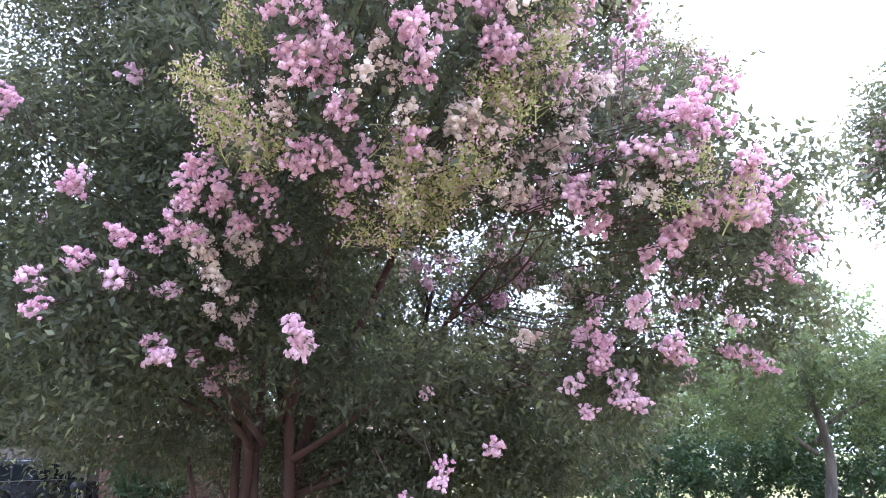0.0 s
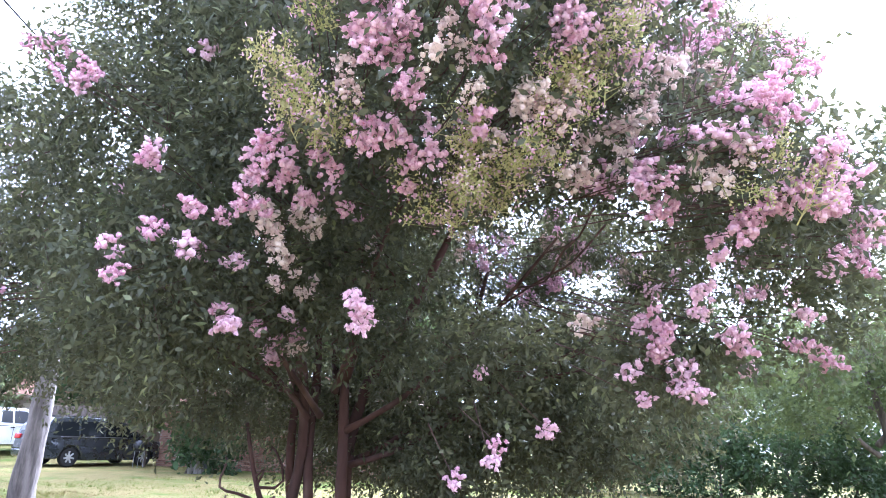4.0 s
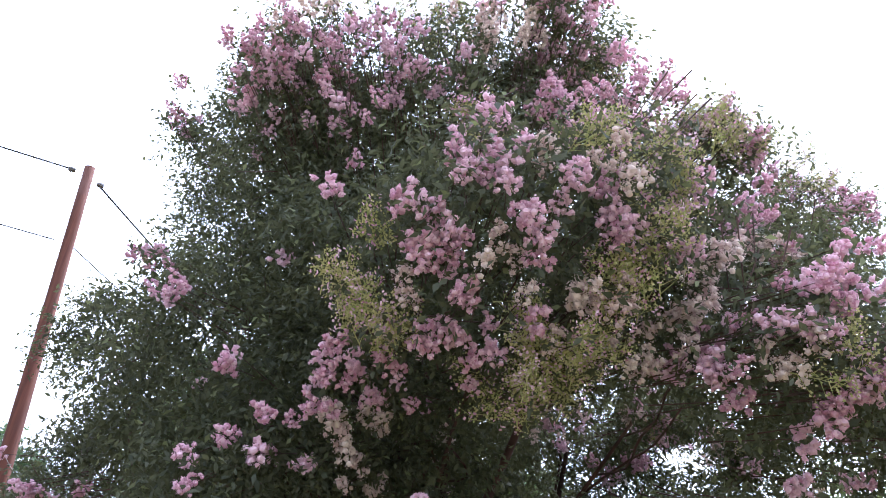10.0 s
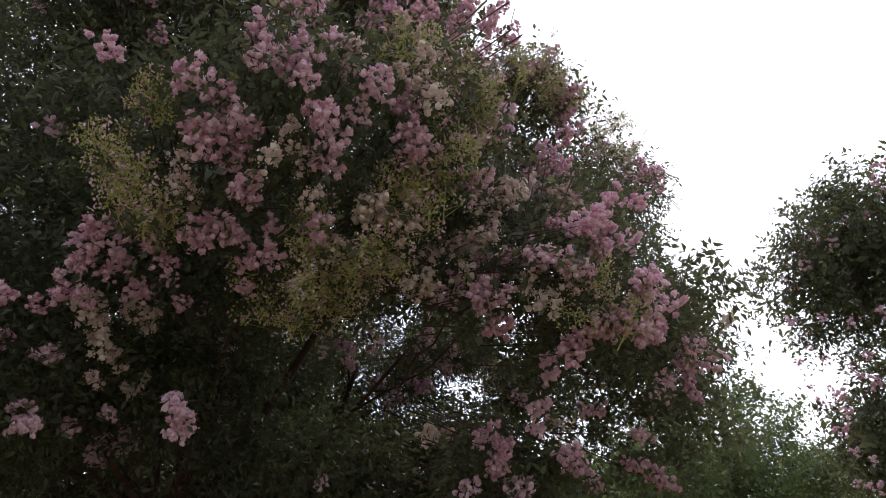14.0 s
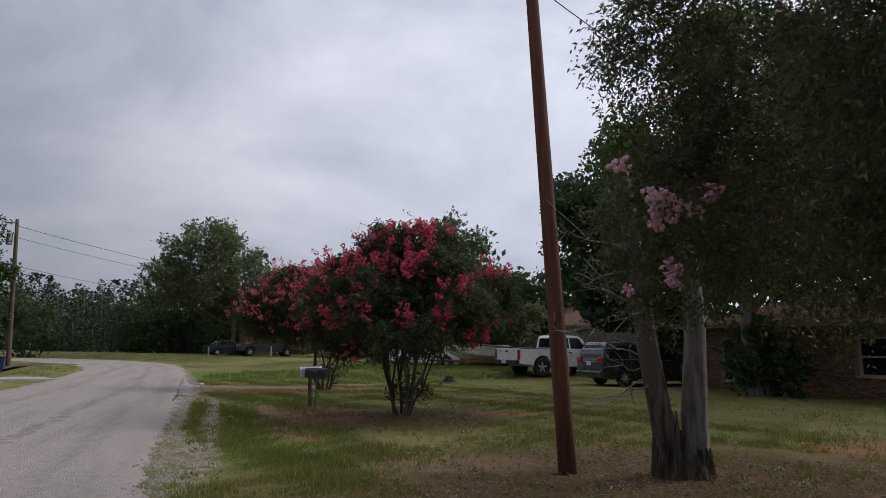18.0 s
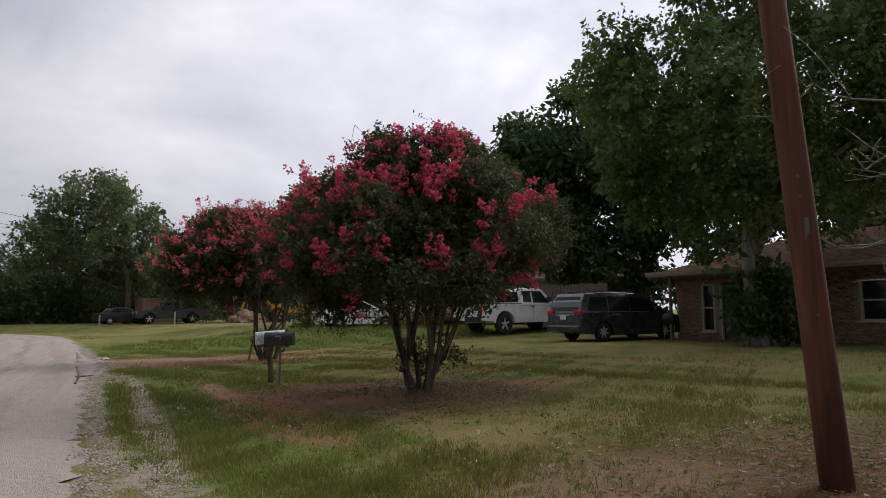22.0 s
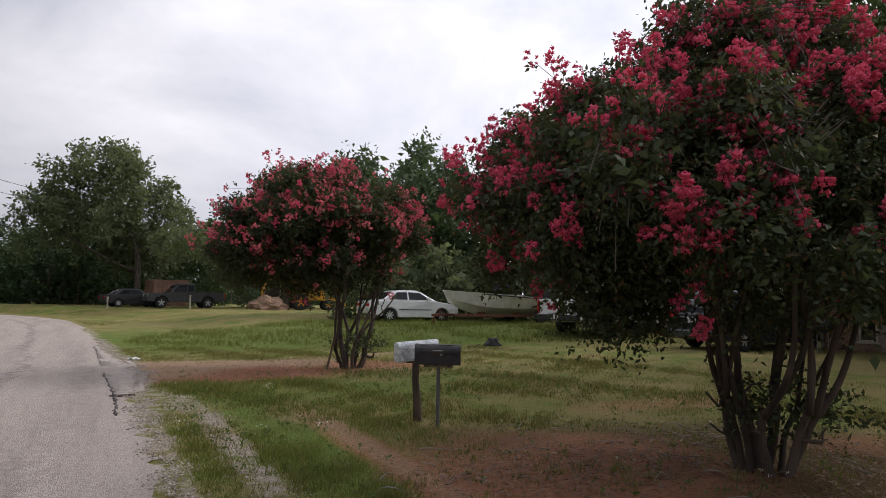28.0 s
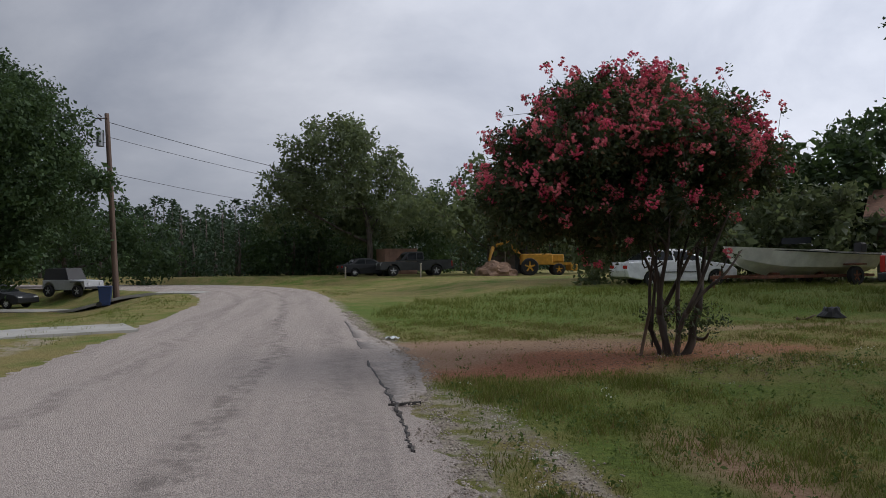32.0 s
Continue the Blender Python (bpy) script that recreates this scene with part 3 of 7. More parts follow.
# ---- ground, road ----
def ground_material():
    k = Nodes("lawn_soil")
    pos = k.coords()
    big = k.noise(0.16, 4.0, 0.6, pos)
    mid = k.noise(0.9, 5.0, 0.65, pos)
    fine = k.noise(22.0, 5.0, 0.7, pos)
    blade = k.noise(60.0, 3.0, 0.7, pos)
    green = k.mix(k.range(fine, 0.3, 0.7), (0.066, 0.108, 0.018), (0.150, 0.214, 0.040))
    straw = k.mix(k.range(blade, 0.3, 0.7), (0.160, 0.128, 0.046), (0.345, 0.285, 0.118))
    lawn = k.mix(k.range(k.math("ADD", k.math("MULTIPLY", mid, 0.6), k.math("MULTIPLY", big, 0.4)), 0.34, 0.58), green, straw)
    sep = k.n("ShaderNodeSeparateXYZ")
    k.link(pos, sep.inputs[0])
    x, y = sep.outputs[0], sep.outputs[1]

    def patch(cx, cy, rx, ry, ang, soft=0.5, wob=0.55):
        ca, sa = math.cos(radians(ang)), math.sin(radians(ang))
        dx, dy = k.math("SUBTRACT", x, cx), k.math("SUBTRACT", y, cy)
        u = k.math("ADD", k.math("MULTIPLY", dx, ca / rx), k.math("MULTIPLY", dy, sa / rx))
        v = k.math("ADD", k.math("MULTIPLY", dx, -sa / ry), k.math("MULTIPLY", dy, ca / ry))
        r = k.math("SQRT", k.math("ADD", k.math("MULTIPLY", u, u), k.math("MULTIPLY", v, v)))
        r = k.math("ADD", r, k.math("MULTIPLY", k.math("SUBTRACT", mid, 0.5), wob * 1.6))
        r = k.math("ADD", r, k.math("MULTIPLY", k.math("SUBTRACT", fine, 0.5), 0.35))
        return k.range(r, 1.0 + soft * 0.5, 1.0 - soft * 0.5)

    dirt = k.mix(k.range(fine, 0.3, 0.75), (0.25, 0.100, 0.054), (0.47, 0.235, 0.145))
    pale = k.mix(k.range(fine, 0.3, 0.75), (0.30, 0.185, 0.115), (0.43, 0.30, 0.21))
    litter = k.mix(k.range(blade, 0.35, 0.65), (0.066, 0.031, 0.017), (0.17, 0.096, 0.052))
    c = lawn
    broken = k.range(k.noise(3.2, 5.0, 0.65, pos), 0.42, 0.56)
    # leaf litter under the trees, bare red earth round the myrtles, the dirt drive and the worn tyre tracks
    for args, colour, most in PATCHES:
        tone = {"dirt": dirt, "pale": pale, "litter": litter, "green": green, "gravel": None}[colour]
        if tone is None:
            tone = k.mix(k.range(fine, 0.3, 0.7), (0.27, 0.225, 0.175), (0.50, 0.435, 0.36))
        amount = k.math("MULTIPLY", patch(*args), most)
        if colour == "gravel":
            amount = k.math("MULTIPLY", amount, broken)
        c = k.mix(amount, c, tone)
    k.color(c).set(rough=0.95, Specular_IOR_Level=0.15).bump(k.math("ADD", fine, blade), 0.9, 0.03)
    return k.m


# centre, half sizes, turn, softness, wobble; tone; strength
PATCHES = [
    ((-3.0, 31.0, 11.0, 6.5, 10, 0.9), "green", 0.75),
    ((-2.9, 13.2, 0.55, 4.6, 18, 0.8), "green", 0.85),
    ((-1.3, 8.6, 0.75, 2.8, 20, 0.9), "green", 0.7),
    ((-3.4, 17.9, 2.4, 1.5, 10, 0.8), "green", 0.6),
    ((3.4, 6.0, 4.2, 2.8, 20, 0.9), "litter", 0.8),
    ((6.0, 2.5, 5.5, 4.5, 0, 0.9), "litter", 0.7),
    ((0.3, 12.5, 2.5, 1.9, 5, 0.8), "litter", 0.85),
    ((-0.9, 13.0, 1.3, 1.6, 25, 0.6), "dirt", 0.75),
    ((2.5, 13.2, 0.9, 0.45, 10, 0.8), "dirt", 0.5),
    ((-1.55, 11.0, 0.55, 2.0, 22, 0.6), "dirt", 0.75),
    ((-2.55, 13.8, 0.22, 2.2, 18, 0.9, 0.6), "dirt", 0.7),
    ((-2.65, 14.2, 0.14, 2.4, 18, 0.9, 0.6), "pale", 0.6),
    ((-1.55, 14.3, 1.0, 0.8, 20, 0.9), "litter", 0.6),
    ((-3.2, 15.9, 0.45, 0.9, 20, 0.8), "pale", 0.55),
    ((-5.2, 20.3, 2.5, 1.5, 6, 0.5), "dirt", 1.0),
    ((-2.6, 21.5, 2.6, 1.0, 14, 0.6), "dirt", 0.85),
    ((-5.2, 22.0, 2.6, 0.9, 14, 0.6), "pale", 0.95),
    ((-0.6, 24.6, 3.4, 0.4, 20, 0.8), "pale", 0.6),
    ((8.2, 8.6, 1.9, 0.9, 10, 0.5), "dirt", 0.7),
    ((1.1, 7.3, 1.3, 0.6, 10, 0.8), "pale", 0.45),
    ((1.8, 16.0, 1.4, 0.5, 10, 0.8), "dirt", 0.5),
    ((-3.85, 14.0, 0.17, 2.6, 17.5, 0.7, 0.8), "gravel", 1.0),
    ((-2.75, 10.4, 0.20, 2.0, 18, 0.6, 0.4), "gravel", 0.9),
    ((-2.15, 7.6, 0.42, 2.6, 19, 0.7, 0.6), "gravel", 0.85),
    ((-4.4, 13.6, 0.14, 3.6, 18, 0.6, 0.5), "gravel", 0.85),
    ((-5.3, 17.0, 0.40, 1.4, 18, 0.7), "gravel", 0.8),
    ((-6.5, 20.5, 0.35, 2.4, 16, 0.8), "gravel", 0.9),
    ((-8.9, 26.7, 0.3, 3.2, 22, 0.8), "gravel", 0.9),
    ((-12.0, 34.5, 0.3, 4.5, 22, 0.8), "gravel", 0.85),
    ((-14.0, 22.6, 0.35, 4.0, 20, 0.8), "gravel", 0.7),
    ((22.0, 5.0, 6.0, 0.7, 12, 0.7), "pale", 0.5),
    ((-6.2, 20.9, 1.2, 1.6, 0, 0.6), "pale", 0.9),
]


def ground_sheet():
    a = np.linspace(-34, 40, 220)
    xs = np.concatenate([-np.geomspace(34.5, 1500, 22)[::-1], a, np.geomspace(40.5, 1500, 22)])
    b = np.linspace(-24, 66, 260)
    ys = np.concatenate([-np.geomspace(24.5, 1500, 22)[::-1], b, np.geomspace(66.5, 1500, 22)])
    X, Y = np.meshgrid(xs, ys)
    rng = np.random.default_rng(5)
    Z = ground_z(X, Y)
    lump = sum(np.sin(X * f + p) * np.cos(Y * g + q) for f, g, p, q in rng.uniform(0.4, 2.6, (8, 4)))
    off = np.minimum(np.abs(X - road_right(Y)), np.abs(X - road_left(Y)))
    on_road = (X < road_right(Y) - 0.15) & (X > road_left(Y) + 0.15)
    Z = Z + 0.008 * lump * smooth(0.3, 2.0, off) * ~on_road - 0.03 * on_road
    n, m = X.shape
    i = np.arange(n - 1)[:, None] * m + np.arange(m - 1)[None]
    faces = np.stack([i, i + 1, i + m + 1, i + m], -1).reshape(-1, 4)
    me = mesh_from("ground", np.stack([X, Y, Z], -1), faces, True)
    me.materials.append(ground_material())
    return tagged(new("ground", me), "patchy green and straw lawn with bare red earth", "ground", kind="structure")


def road_material():
    k = Nodes("chip_seal")
    pos = k.coords()
    vo = k.n("ShaderNodeTexVoronoi", Scale=95.0)
    k.link(pos, vo.inputs["Vector"])
    stone = k.mix(k.range(vo.outputs["Distance"], 0.15, 0.62), (0.54, 0.460, 0.410), (0.285, 0.238, 0.210))
    rnd = k.n("ShaderNodeSeparateColor")
    k.link(vo.outputs["Color"], rnd.inputs[0])
    stone = k.mix(k.math("MULTIPLY", rnd.outputs[0], 0.6), stone, (0.63, 0.55, 0.48))
    stone = k.mix(k.range(rnd.outputs[1], 0.82, 0.90, 0.0, 0.6), stone, (0.17, 0.152, 0.140))
    mp = k.n("ShaderNodeMapping")
    mp.inputs["Rotation"].default_value = (0, 0, radians(-18))
    k.link(pos, mp.inputs["Vector"])
    ms = k.n("ShaderNodeMapping")
    ms.inputs["Scale"].default_value = (1.0, 0.07, 1.0)
    k.link(mp.outputs["Vector"], ms.inputs["Vector"])
    lanes = k.noise(2.0, 4.0, 0.6, ms.outputs["Vector"])
    ruts = k.math("MULTIPLY", k.range(lanes, 0.50, 0.60), k.range(k.noise(7.0, 4.0, 0.7, pos), 0.45, 0.6))
    blot = k.noise(0.7, 5.0, 0.65, pos)
    across = k.n("ShaderNodeAttribute")
    across.attribute_name = "across"
    place = k.math("ADD", across.outputs["Fac"], k.math("MULTIPLY", k.math("SUBTRACT", blot, 0.5), 0.05))
    dash = k.range(k.noise(6.5, 5.0, 0.7, pos), 0.38, 0.58)
    c = k.mix(k.range(lanes, 0.42, 0.66, 0.0, 0.34), stone, (0.29, 0.25, 0.222))
    c = k.mix(k.math("MULTIPLY", ruts, 0.28), c, (0.20, 0.172, 0.152))
    for at, wide, dark in ((0.64, 0.034, 0.50), (0.30, 0.040, 0.36), (0.82, 0.05, 0.20)):
        near_track = k.range(k.math("ABSOLUTE", k.math("SUBTRACT", place, at)), wide, wide * 0.3)
        c = k.mix(k.math("MULTIPLY", k.math("MULTIPLY", near_track, dash), dark), c, (0.13, 0.112, 0.10))
    c = k.mix(k.range(blot, 0.5, 0.75, 0.0, 0.4), c, (0.38, 0.335, 0.295))
    k.color(c).set(rough=0.93, Specular_IOR_Level=0.2).bump(k.math("SUBTRACT", 1.0, vo.outputs["Distance"]), 0.9, 0.012)
    return k.m


def road_sheet():
    rng = np.random.default_rng(8)
    ys = np.concatenate([np.linspace(-60, -8, 60), np.linspace(-7.9, 30, 520), np.linspace(30.2, 82, 160)])
    jag = rng.normal(size=len(ys)) * 0.035 + np.interp(ys, np.linspace(-60, 90, 300), rng.normal(size=300) * 0.08) + np.interp(ys, np.linspace(-60, 90, 900), rng.normal(size=900) * 0.07)
    jag2 = rng.normal(size=len(ys)) * 0.035 + np.interp(ys, np.linspace(-60, 90, 900), rng.normal(size=900) * 0.07) + np.interp(ys, np.linspace(-60, 90, 200), rng.normal(size=200) * 0.07)
    r, l = road_right(ys) + jag, road_left(ys) - jag2
    s = np.linspace(0, 1, 15)
    X = l[:, None] + (r - l)[:, None] * s[None]
    Y = np.repeat(ys[:, None], len(s), 1)
    Z = 0.012 + 0.05 * (1 - (2 * s - 1) ** 2)[None] + 0 * X
    Z[:, 0] = Z[:, -1] = -0.012
    n, m = X.shape
    i = np.arange(n - 1)[:, None] * m + np.arange(m - 1)[None]
    faces = np.stack([i, i + 1, i + m + 1, i + m], -1).reshape(-1, 4)
    me = mesh_from("road", np.stack([X, Y, Z], -1), faces, True)
    me.attributes.new("across", "FLOAT", "POINT").data.foreach_set("value", np.repeat(s[None], n, 0).reshape(-1))
    me.materials.append(road_material())
    return tagged(new("road", me), "worn chip-seal road with ragged gravel edges", "road", kind="structure")


ground_sheet()
road_sheet()


# ---- trees ----
PINK_LOBES = [
    (5.41, 1.68, 4.95, 2.2, 2.2, 2.1), (5.24, 1.03, 4.89, 1.69, 1.69, 1.78), (4.61, -0.22, 3.54, 1.44, 1.4, 0.81),
    (3.72, 1.25, 3.02, 1.08, 1.12, 1.12), (4.13, 3.05, 4.9, 1.38, 1.38, 1.8), (3.98, 4.05, 2.95, 1.04, 1.04, 1.4),
    (3.08, 4.4, 2.55, 0.62, 0.62, 0.9), (3.93, 2, 5.53, 1.16, 1.16, 1.27), (4.32, 2.42, 2.29, 1.01, 1.01, 0.87),
    (6.6, 2.9, 4.3, 1.5, 1.5, 1.2), (6.39, 1.59, 1.85, 1, 0.95, 0.75), (7.14, 0.36, 2, 1, 0.9, 0.75),
    (5.98, 3.16, 2.09, 1.3, 1, 0.85), (7.86, 1.78, 2.04, 1.2, 1.2, 0.85), (5.84, -0.24, 3.9, 0.81, 0.81, 0.76),
    (5.59, -1.58, 2.93, 0.77, 0.77, 0.42), (6.61, -1.61, 2.71, 0.55, 0.55, 0.63), (5.85, -0.96, 2.06, 0.38, 0.38, 0.32),
    (9.09, -0.26, 5.6, 0.78, 0.78, 0.8), (6.25, -0.69, 4.95, 0.63, 0.63, 0.56), (6.29, -1.16, 3.86, 0.58, 0.58, 0.47),
    (3.42, 0.89, 5.63, 0.62, 0.62, 0.5), (5.2, -0.24, 6.08, 0.62, 0.62, 0.5), (6.83, 2.06, 3.2, 1.15, 1.15, 1),
    (3.45, 0.75, 2.35, 0.55, 0.55, 0.5), (8.72, 0.68, 3.65, 0.6, 0.6, 0.45), (7.82, 1.02, 3.73, 0.5, 0.5, 0.32),
    (9.64, 2.5, 4.41, 0.7, 0.7, 0.5), (2.95, 4.2, 4.1, 0.62, 0.62, 0.65), (4.75, 0.75, 2.45, 0.6, 0.5, 0.4), (5.5, 0.2, 2.1, 0.55, 0.5, 0.4),
    (7.84, 1.97, 3.34, 0.5, 0.5, 0.4), (9.00, 0.93, 3.36, 0.42, 0.42, 0.3), (7.95, 1.19, 3.66, 0.45, 0.45, 0.25),
    (8.68, 0.47, 3.16, 0.5, 0.5, 0.42), (8.05, 1.13, 2.93, 0.45, 0.45, 0.25),
    (6.6, 0.9, 1.45, 1.1, 1.0, 0.6), (5.9, 2.3, 1.5, 0.9, 0.8, 0.5),
    (8.24, -0.49, 4.02, 0.8, 0.8, 0.55), (9.00, -0.83, 3.48, 0.7, 0.7, 0.55),
]


def faded_head(name, rng, spikes=13, long=0.24, wide=0.095, pods=6, petals=40):
    """A flower head gone to seed: branching stalks with small capsules and a few pale petals left."""
    vs, fs, mat = [], [], []

    def sliver(a, b, w):
        u = np.cross(b - a, rng.normal(size=3))
        u *= w / (np.linalg.norm(u) + 1e-9)
        v = np.cross(b - a, u)
        v *= w / (np.linalg.norm(v) + 1e-9)
        o = len(vs)
        vs.extend([a + u, a - u * 0.5 + v * 0.87, a - u * 0.5 - v * 0.87, b])
        for f in ((0, 1, 3), (1, 2, 3), (2, 0, 3)):
            fs.append(tuple(o + q for q in f))
            mat.append(0)

    sliver(np.array((0, 0, -0.5 * long)), np.array((0, 0, 0.5 * long)), 0.0034)
    ends = []
    for i in range(spikes):
        h = -0.4 + 0.85 * i / spikes
        a = np.array((0, 0, h * long))
        w = wide * (1.05 - 0.75 * (h + 0.4)) * rng.uniform(0.7, 1.2)
        ang = rng.uniform(0, 6.28)
        b = a + np.array((math.cos(ang) * w, math.sin(ang) * w, w * rng.uniform(0.3, 0.9)))
        sliver(a, b, 0.0024)
        for _ in range(pods):
            c = a + (b - a) * rng.uniform(0.35, 1.0) + rng.normal(size=3) * 0.016
            r = rng.uniform(0.0045, 0.0072)
            o = len(vs)
            vs.extend([c + np.array(q) * r for q in ((1.1, 0, -0.5), (-0.6, 0.95, -0.5), (-0.6, -0.95, -0.5), (0, 0, 1.3))])
            for f in ((0, 1, 3), (1, 2, 3), (2, 0, 3), (1, 0, 2)):
                fs.append(tuple(o + q for q in f))
                mat.append(0)
        ends.append(b)
    for _ in range(petals):
        c = ends[rng.integers(0, len(ends))] + rng.normal(size=3) * 0.016
        u, v = rng.normal(size=(2, 3))
        u *= 0.0085 / np.linalg.norm(u)
        v *= 0.0085 / np.linalg.norm(v)
        o = len(vs)
        vs.extend([c - u, c - v, c + u, c + v])
        fs.append((o, o + 1, o + 2, o + 3))
        mat.append(1)
    me = bpy.data.meshes.new(name)
    me.from_pydata([tuple(float(c) for c in v) for v in vs], [], fs)
    me.polygons.foreach_set("material_index", mat)
    return me


def lump_head(name, rng, lumps=22, long=0.17, wide=0.082, petals=180, petal=0.0135, loose=0.0, core=True):
    """A crape myrtle flower head: rounded, crinkled clusters of small petals set closely on a cone."""
    c = rng.normal(size=(lumps, 3))
    c /= np.linalg.norm(c, axis=1)[:, None]
    c *= rng.uniform(0.35, 1.0, (lumps, 1)) * np.array((wide * 0.85, wide * 0.85, long * 0.55))
    c[:, :2] *= (1.0 - 0.5 * np.clip(c[:, 2] / (long * 0.6), -0.3, 0.9))[:, None]
    size = wide * rng.uniform(0.15, 0.24, lumps)
    vs, fs, mat, off = [], [], [], 0
    if core:
        bm = bmesh.new()
        bmesh.ops.create_icosphere(bm, subdivisions=1, radius=1.0)
        base = np.array([v.co[:] for v in bm.verts])
        tri = np.array([[v.index for v in f.verts] for f in bm.faces])
        bm.free()
        for q, s in zip(c, size):
            bump = 1 + 0.16 * np.sin(base @ rng.normal(size=3) * 7 + 1) + 0.13 * np.sin(base @ rng.normal(size=3) * 11)
            bump += rng.normal(size=len(base)) * 0.12
            vs.append(q + base * (s * 0.92 * bump)[:, None])
            fs += (tri + off).tolist()
            off += len(base)
    k = rng.integers(0, lumps, petals)
    d = rng.normal(size=(petals, 3))
    d /= np.linalg.norm(d, axis=1)[:, None]
    o = c[k] + d * (size[k] * rng.uniform(0.95, 1.15 + loose, petals))[:, None]
    nrm = d + rng.normal(size=d.shape) * 0.5
    nrm /= np.linalg.norm(nrm, axis=1)[:, None]
    u = np.cross(nrm, rng.normal(size=d.shape))
    u /= np.linalg.norm(u, axis=1)[:, None]
    v = np.cross(nrm, u)
    sz = (petal * rng.uniform(0.6, 1.2, petals))[:, None]
    lift = nrm * sz * 0.3
    quad = np.stack([o - u * sz * 0.5 + lift * rng.uniform(-1, 1, (petals, 1)), o - v * sz * 0.5, o + u * sz * 0.5 + lift, o + v * sz * 0.5 + lift * rng.uniform(-1, 1, (petals, 1))], 1).reshape(-1, 3)
    vs.append(quad)
    fs += (np.arange(len(quad)).reshape(-1, 4) + off).tolist()
    me = bpy.data.meshes.new(name)
    me.from_pydata([tuple(map(float, p)) for p in np.vstack(vs)], [], fs)
    return me


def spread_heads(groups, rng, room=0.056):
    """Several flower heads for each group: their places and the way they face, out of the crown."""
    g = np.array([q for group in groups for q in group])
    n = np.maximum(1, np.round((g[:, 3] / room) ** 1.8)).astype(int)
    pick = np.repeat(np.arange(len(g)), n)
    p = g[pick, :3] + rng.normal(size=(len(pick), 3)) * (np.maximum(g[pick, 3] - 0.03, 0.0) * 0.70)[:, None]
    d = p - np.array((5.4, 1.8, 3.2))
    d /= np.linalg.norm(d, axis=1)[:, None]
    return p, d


def pink_myrtle():
    rng = np.random.default_rng(11)
    t = thing("crape_myrtle", 5.32, 1.85, label="tall crape myrtle covered in pink flower heads", category="tree")
    budded = lumpy(PINK_LOBES, rng, 12, (0.15, 0.36), 0.84, 1.04)
    crown(t, budded, 31000, rng, "leaf_pink", inner=0.34, amp=0.08, low_cut=0.85, core=0.30, grow=1.2, lump=None, bark="bark_myrtle", oval=False, leaves=12, shoot=0.34, leaf=0.054, slim=0.40)
    stems, boles = [], []
    for s, dep, lean, ang, r in ((-0.24, 0.0, 0.75, 200, 0.085), (-0.03, 0.06, 0.8, 110, 0.075), (0.08, -0.05, 0.7, 265, 0.085), (0.22, 0.02, 1.2, 330, 0.095), (0.14, 0.16, 1.3, 50, 0.08), (-0.12, 0.2, 1.2, 140, 0.07)):
        a = radians(ang)
        foot = np.array((0.60 * s + 0.5 * dep, -0.36 * s + 0.86 * dep, -0.12))
        knee = foot + np.array((math.cos(a) * lean * 0.16, math.sin(a) * lean * 0.16, rng.uniform(1.7, 2.2)))
        top = knee + np.array((math.cos(a) * lean, math.sin(a) * lean, rng.uniform(2.4, 3.2)))
        boles.append((foot, knee, r * 0.62, r * 0.46))
        stems.append((knee - np.array((0, 0, 0.05)), top, r * 0.46, 0.014))
    stems.append(((-0.16, 0.08, -0.05), (-0.55, 0.35, 1.6), 0.038, 0.015))
    for ex, ey, ez in ((-1.6, 0.9, 1.0), (-1.7, 0.3, 1.2), (-1.3, -0.8, 0.9), (-0.8, -1.9, 1.1), (0.3, -2.2, 1.3), (1.3, -1.8, 1.0), (1.8, -0.9, 1.2)):
        start = (ex * 0.10, ey * 0.10, rng.uniform(1.3, 1.9))
        stems.append((start, (ex, ey, start[2] + ez), 0.026, 0.009))
    stems.append(((0.95, -0.25, -0.1), (1.5, -0.4, 3.2), 0.055, 0.02))
    limbs(t, boles, rng, "bark_myrtle", 14, 0.07, 0)
    limbs(t, stems, rng, "bark_myrtle", 12, 0.06, 5)
    heads = [lump_head("flower_head", rng) for _ in range(7)]
    old = [lump_head("flower_head", rng, 16, 0.20, 0.085, 180, 0.013, 0.9) for _ in range(5)]
    pods = [faded_head("seed_head", rng, petals=k) for k in (12, 26, 44, 70)]
    for me in heads:
        me.materials.append(M["petal_pink"])
    for me in old:
        me.materials.append(M["petal_faded"])
    for me in pods:
        me.materials.append(M["pods"])
        me.materials.append(M["petal_pink"])
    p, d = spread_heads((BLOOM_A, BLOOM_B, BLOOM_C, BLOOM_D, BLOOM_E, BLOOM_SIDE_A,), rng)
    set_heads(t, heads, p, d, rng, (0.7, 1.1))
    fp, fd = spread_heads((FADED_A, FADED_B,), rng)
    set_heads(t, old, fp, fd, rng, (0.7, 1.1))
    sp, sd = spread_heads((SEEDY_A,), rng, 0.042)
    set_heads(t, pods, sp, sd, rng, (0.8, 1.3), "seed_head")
    # the heads between them, standing in plumes over the upper crown on its open side
    tip, way = outer_points(np.asarray(budded), 2600, rng, 2.75, 0.35)
    open_side = np.array((2.3, -3.0, 1.6)) - tip
    open_side /= np.linalg.norm(open_side, axis=1)[:, None]
    east = (tip[:, :2] - np.array((2.3, -3.0))) @ np.array((0.80, -0.47))
    tip, way = (v[((way * open_side).sum(1) > 0.15) & (east > 0.1) & (rng.random(len(tip)) < 0.35 + 0.2 * east)][:95] for v in (tip, way))
    pick = np.repeat(np.arange(len(tip)), rng.integers(2, 7, len(tip)))
    q = tip[pick] + rng.normal(size=(len(pick), 3)) * 0.085
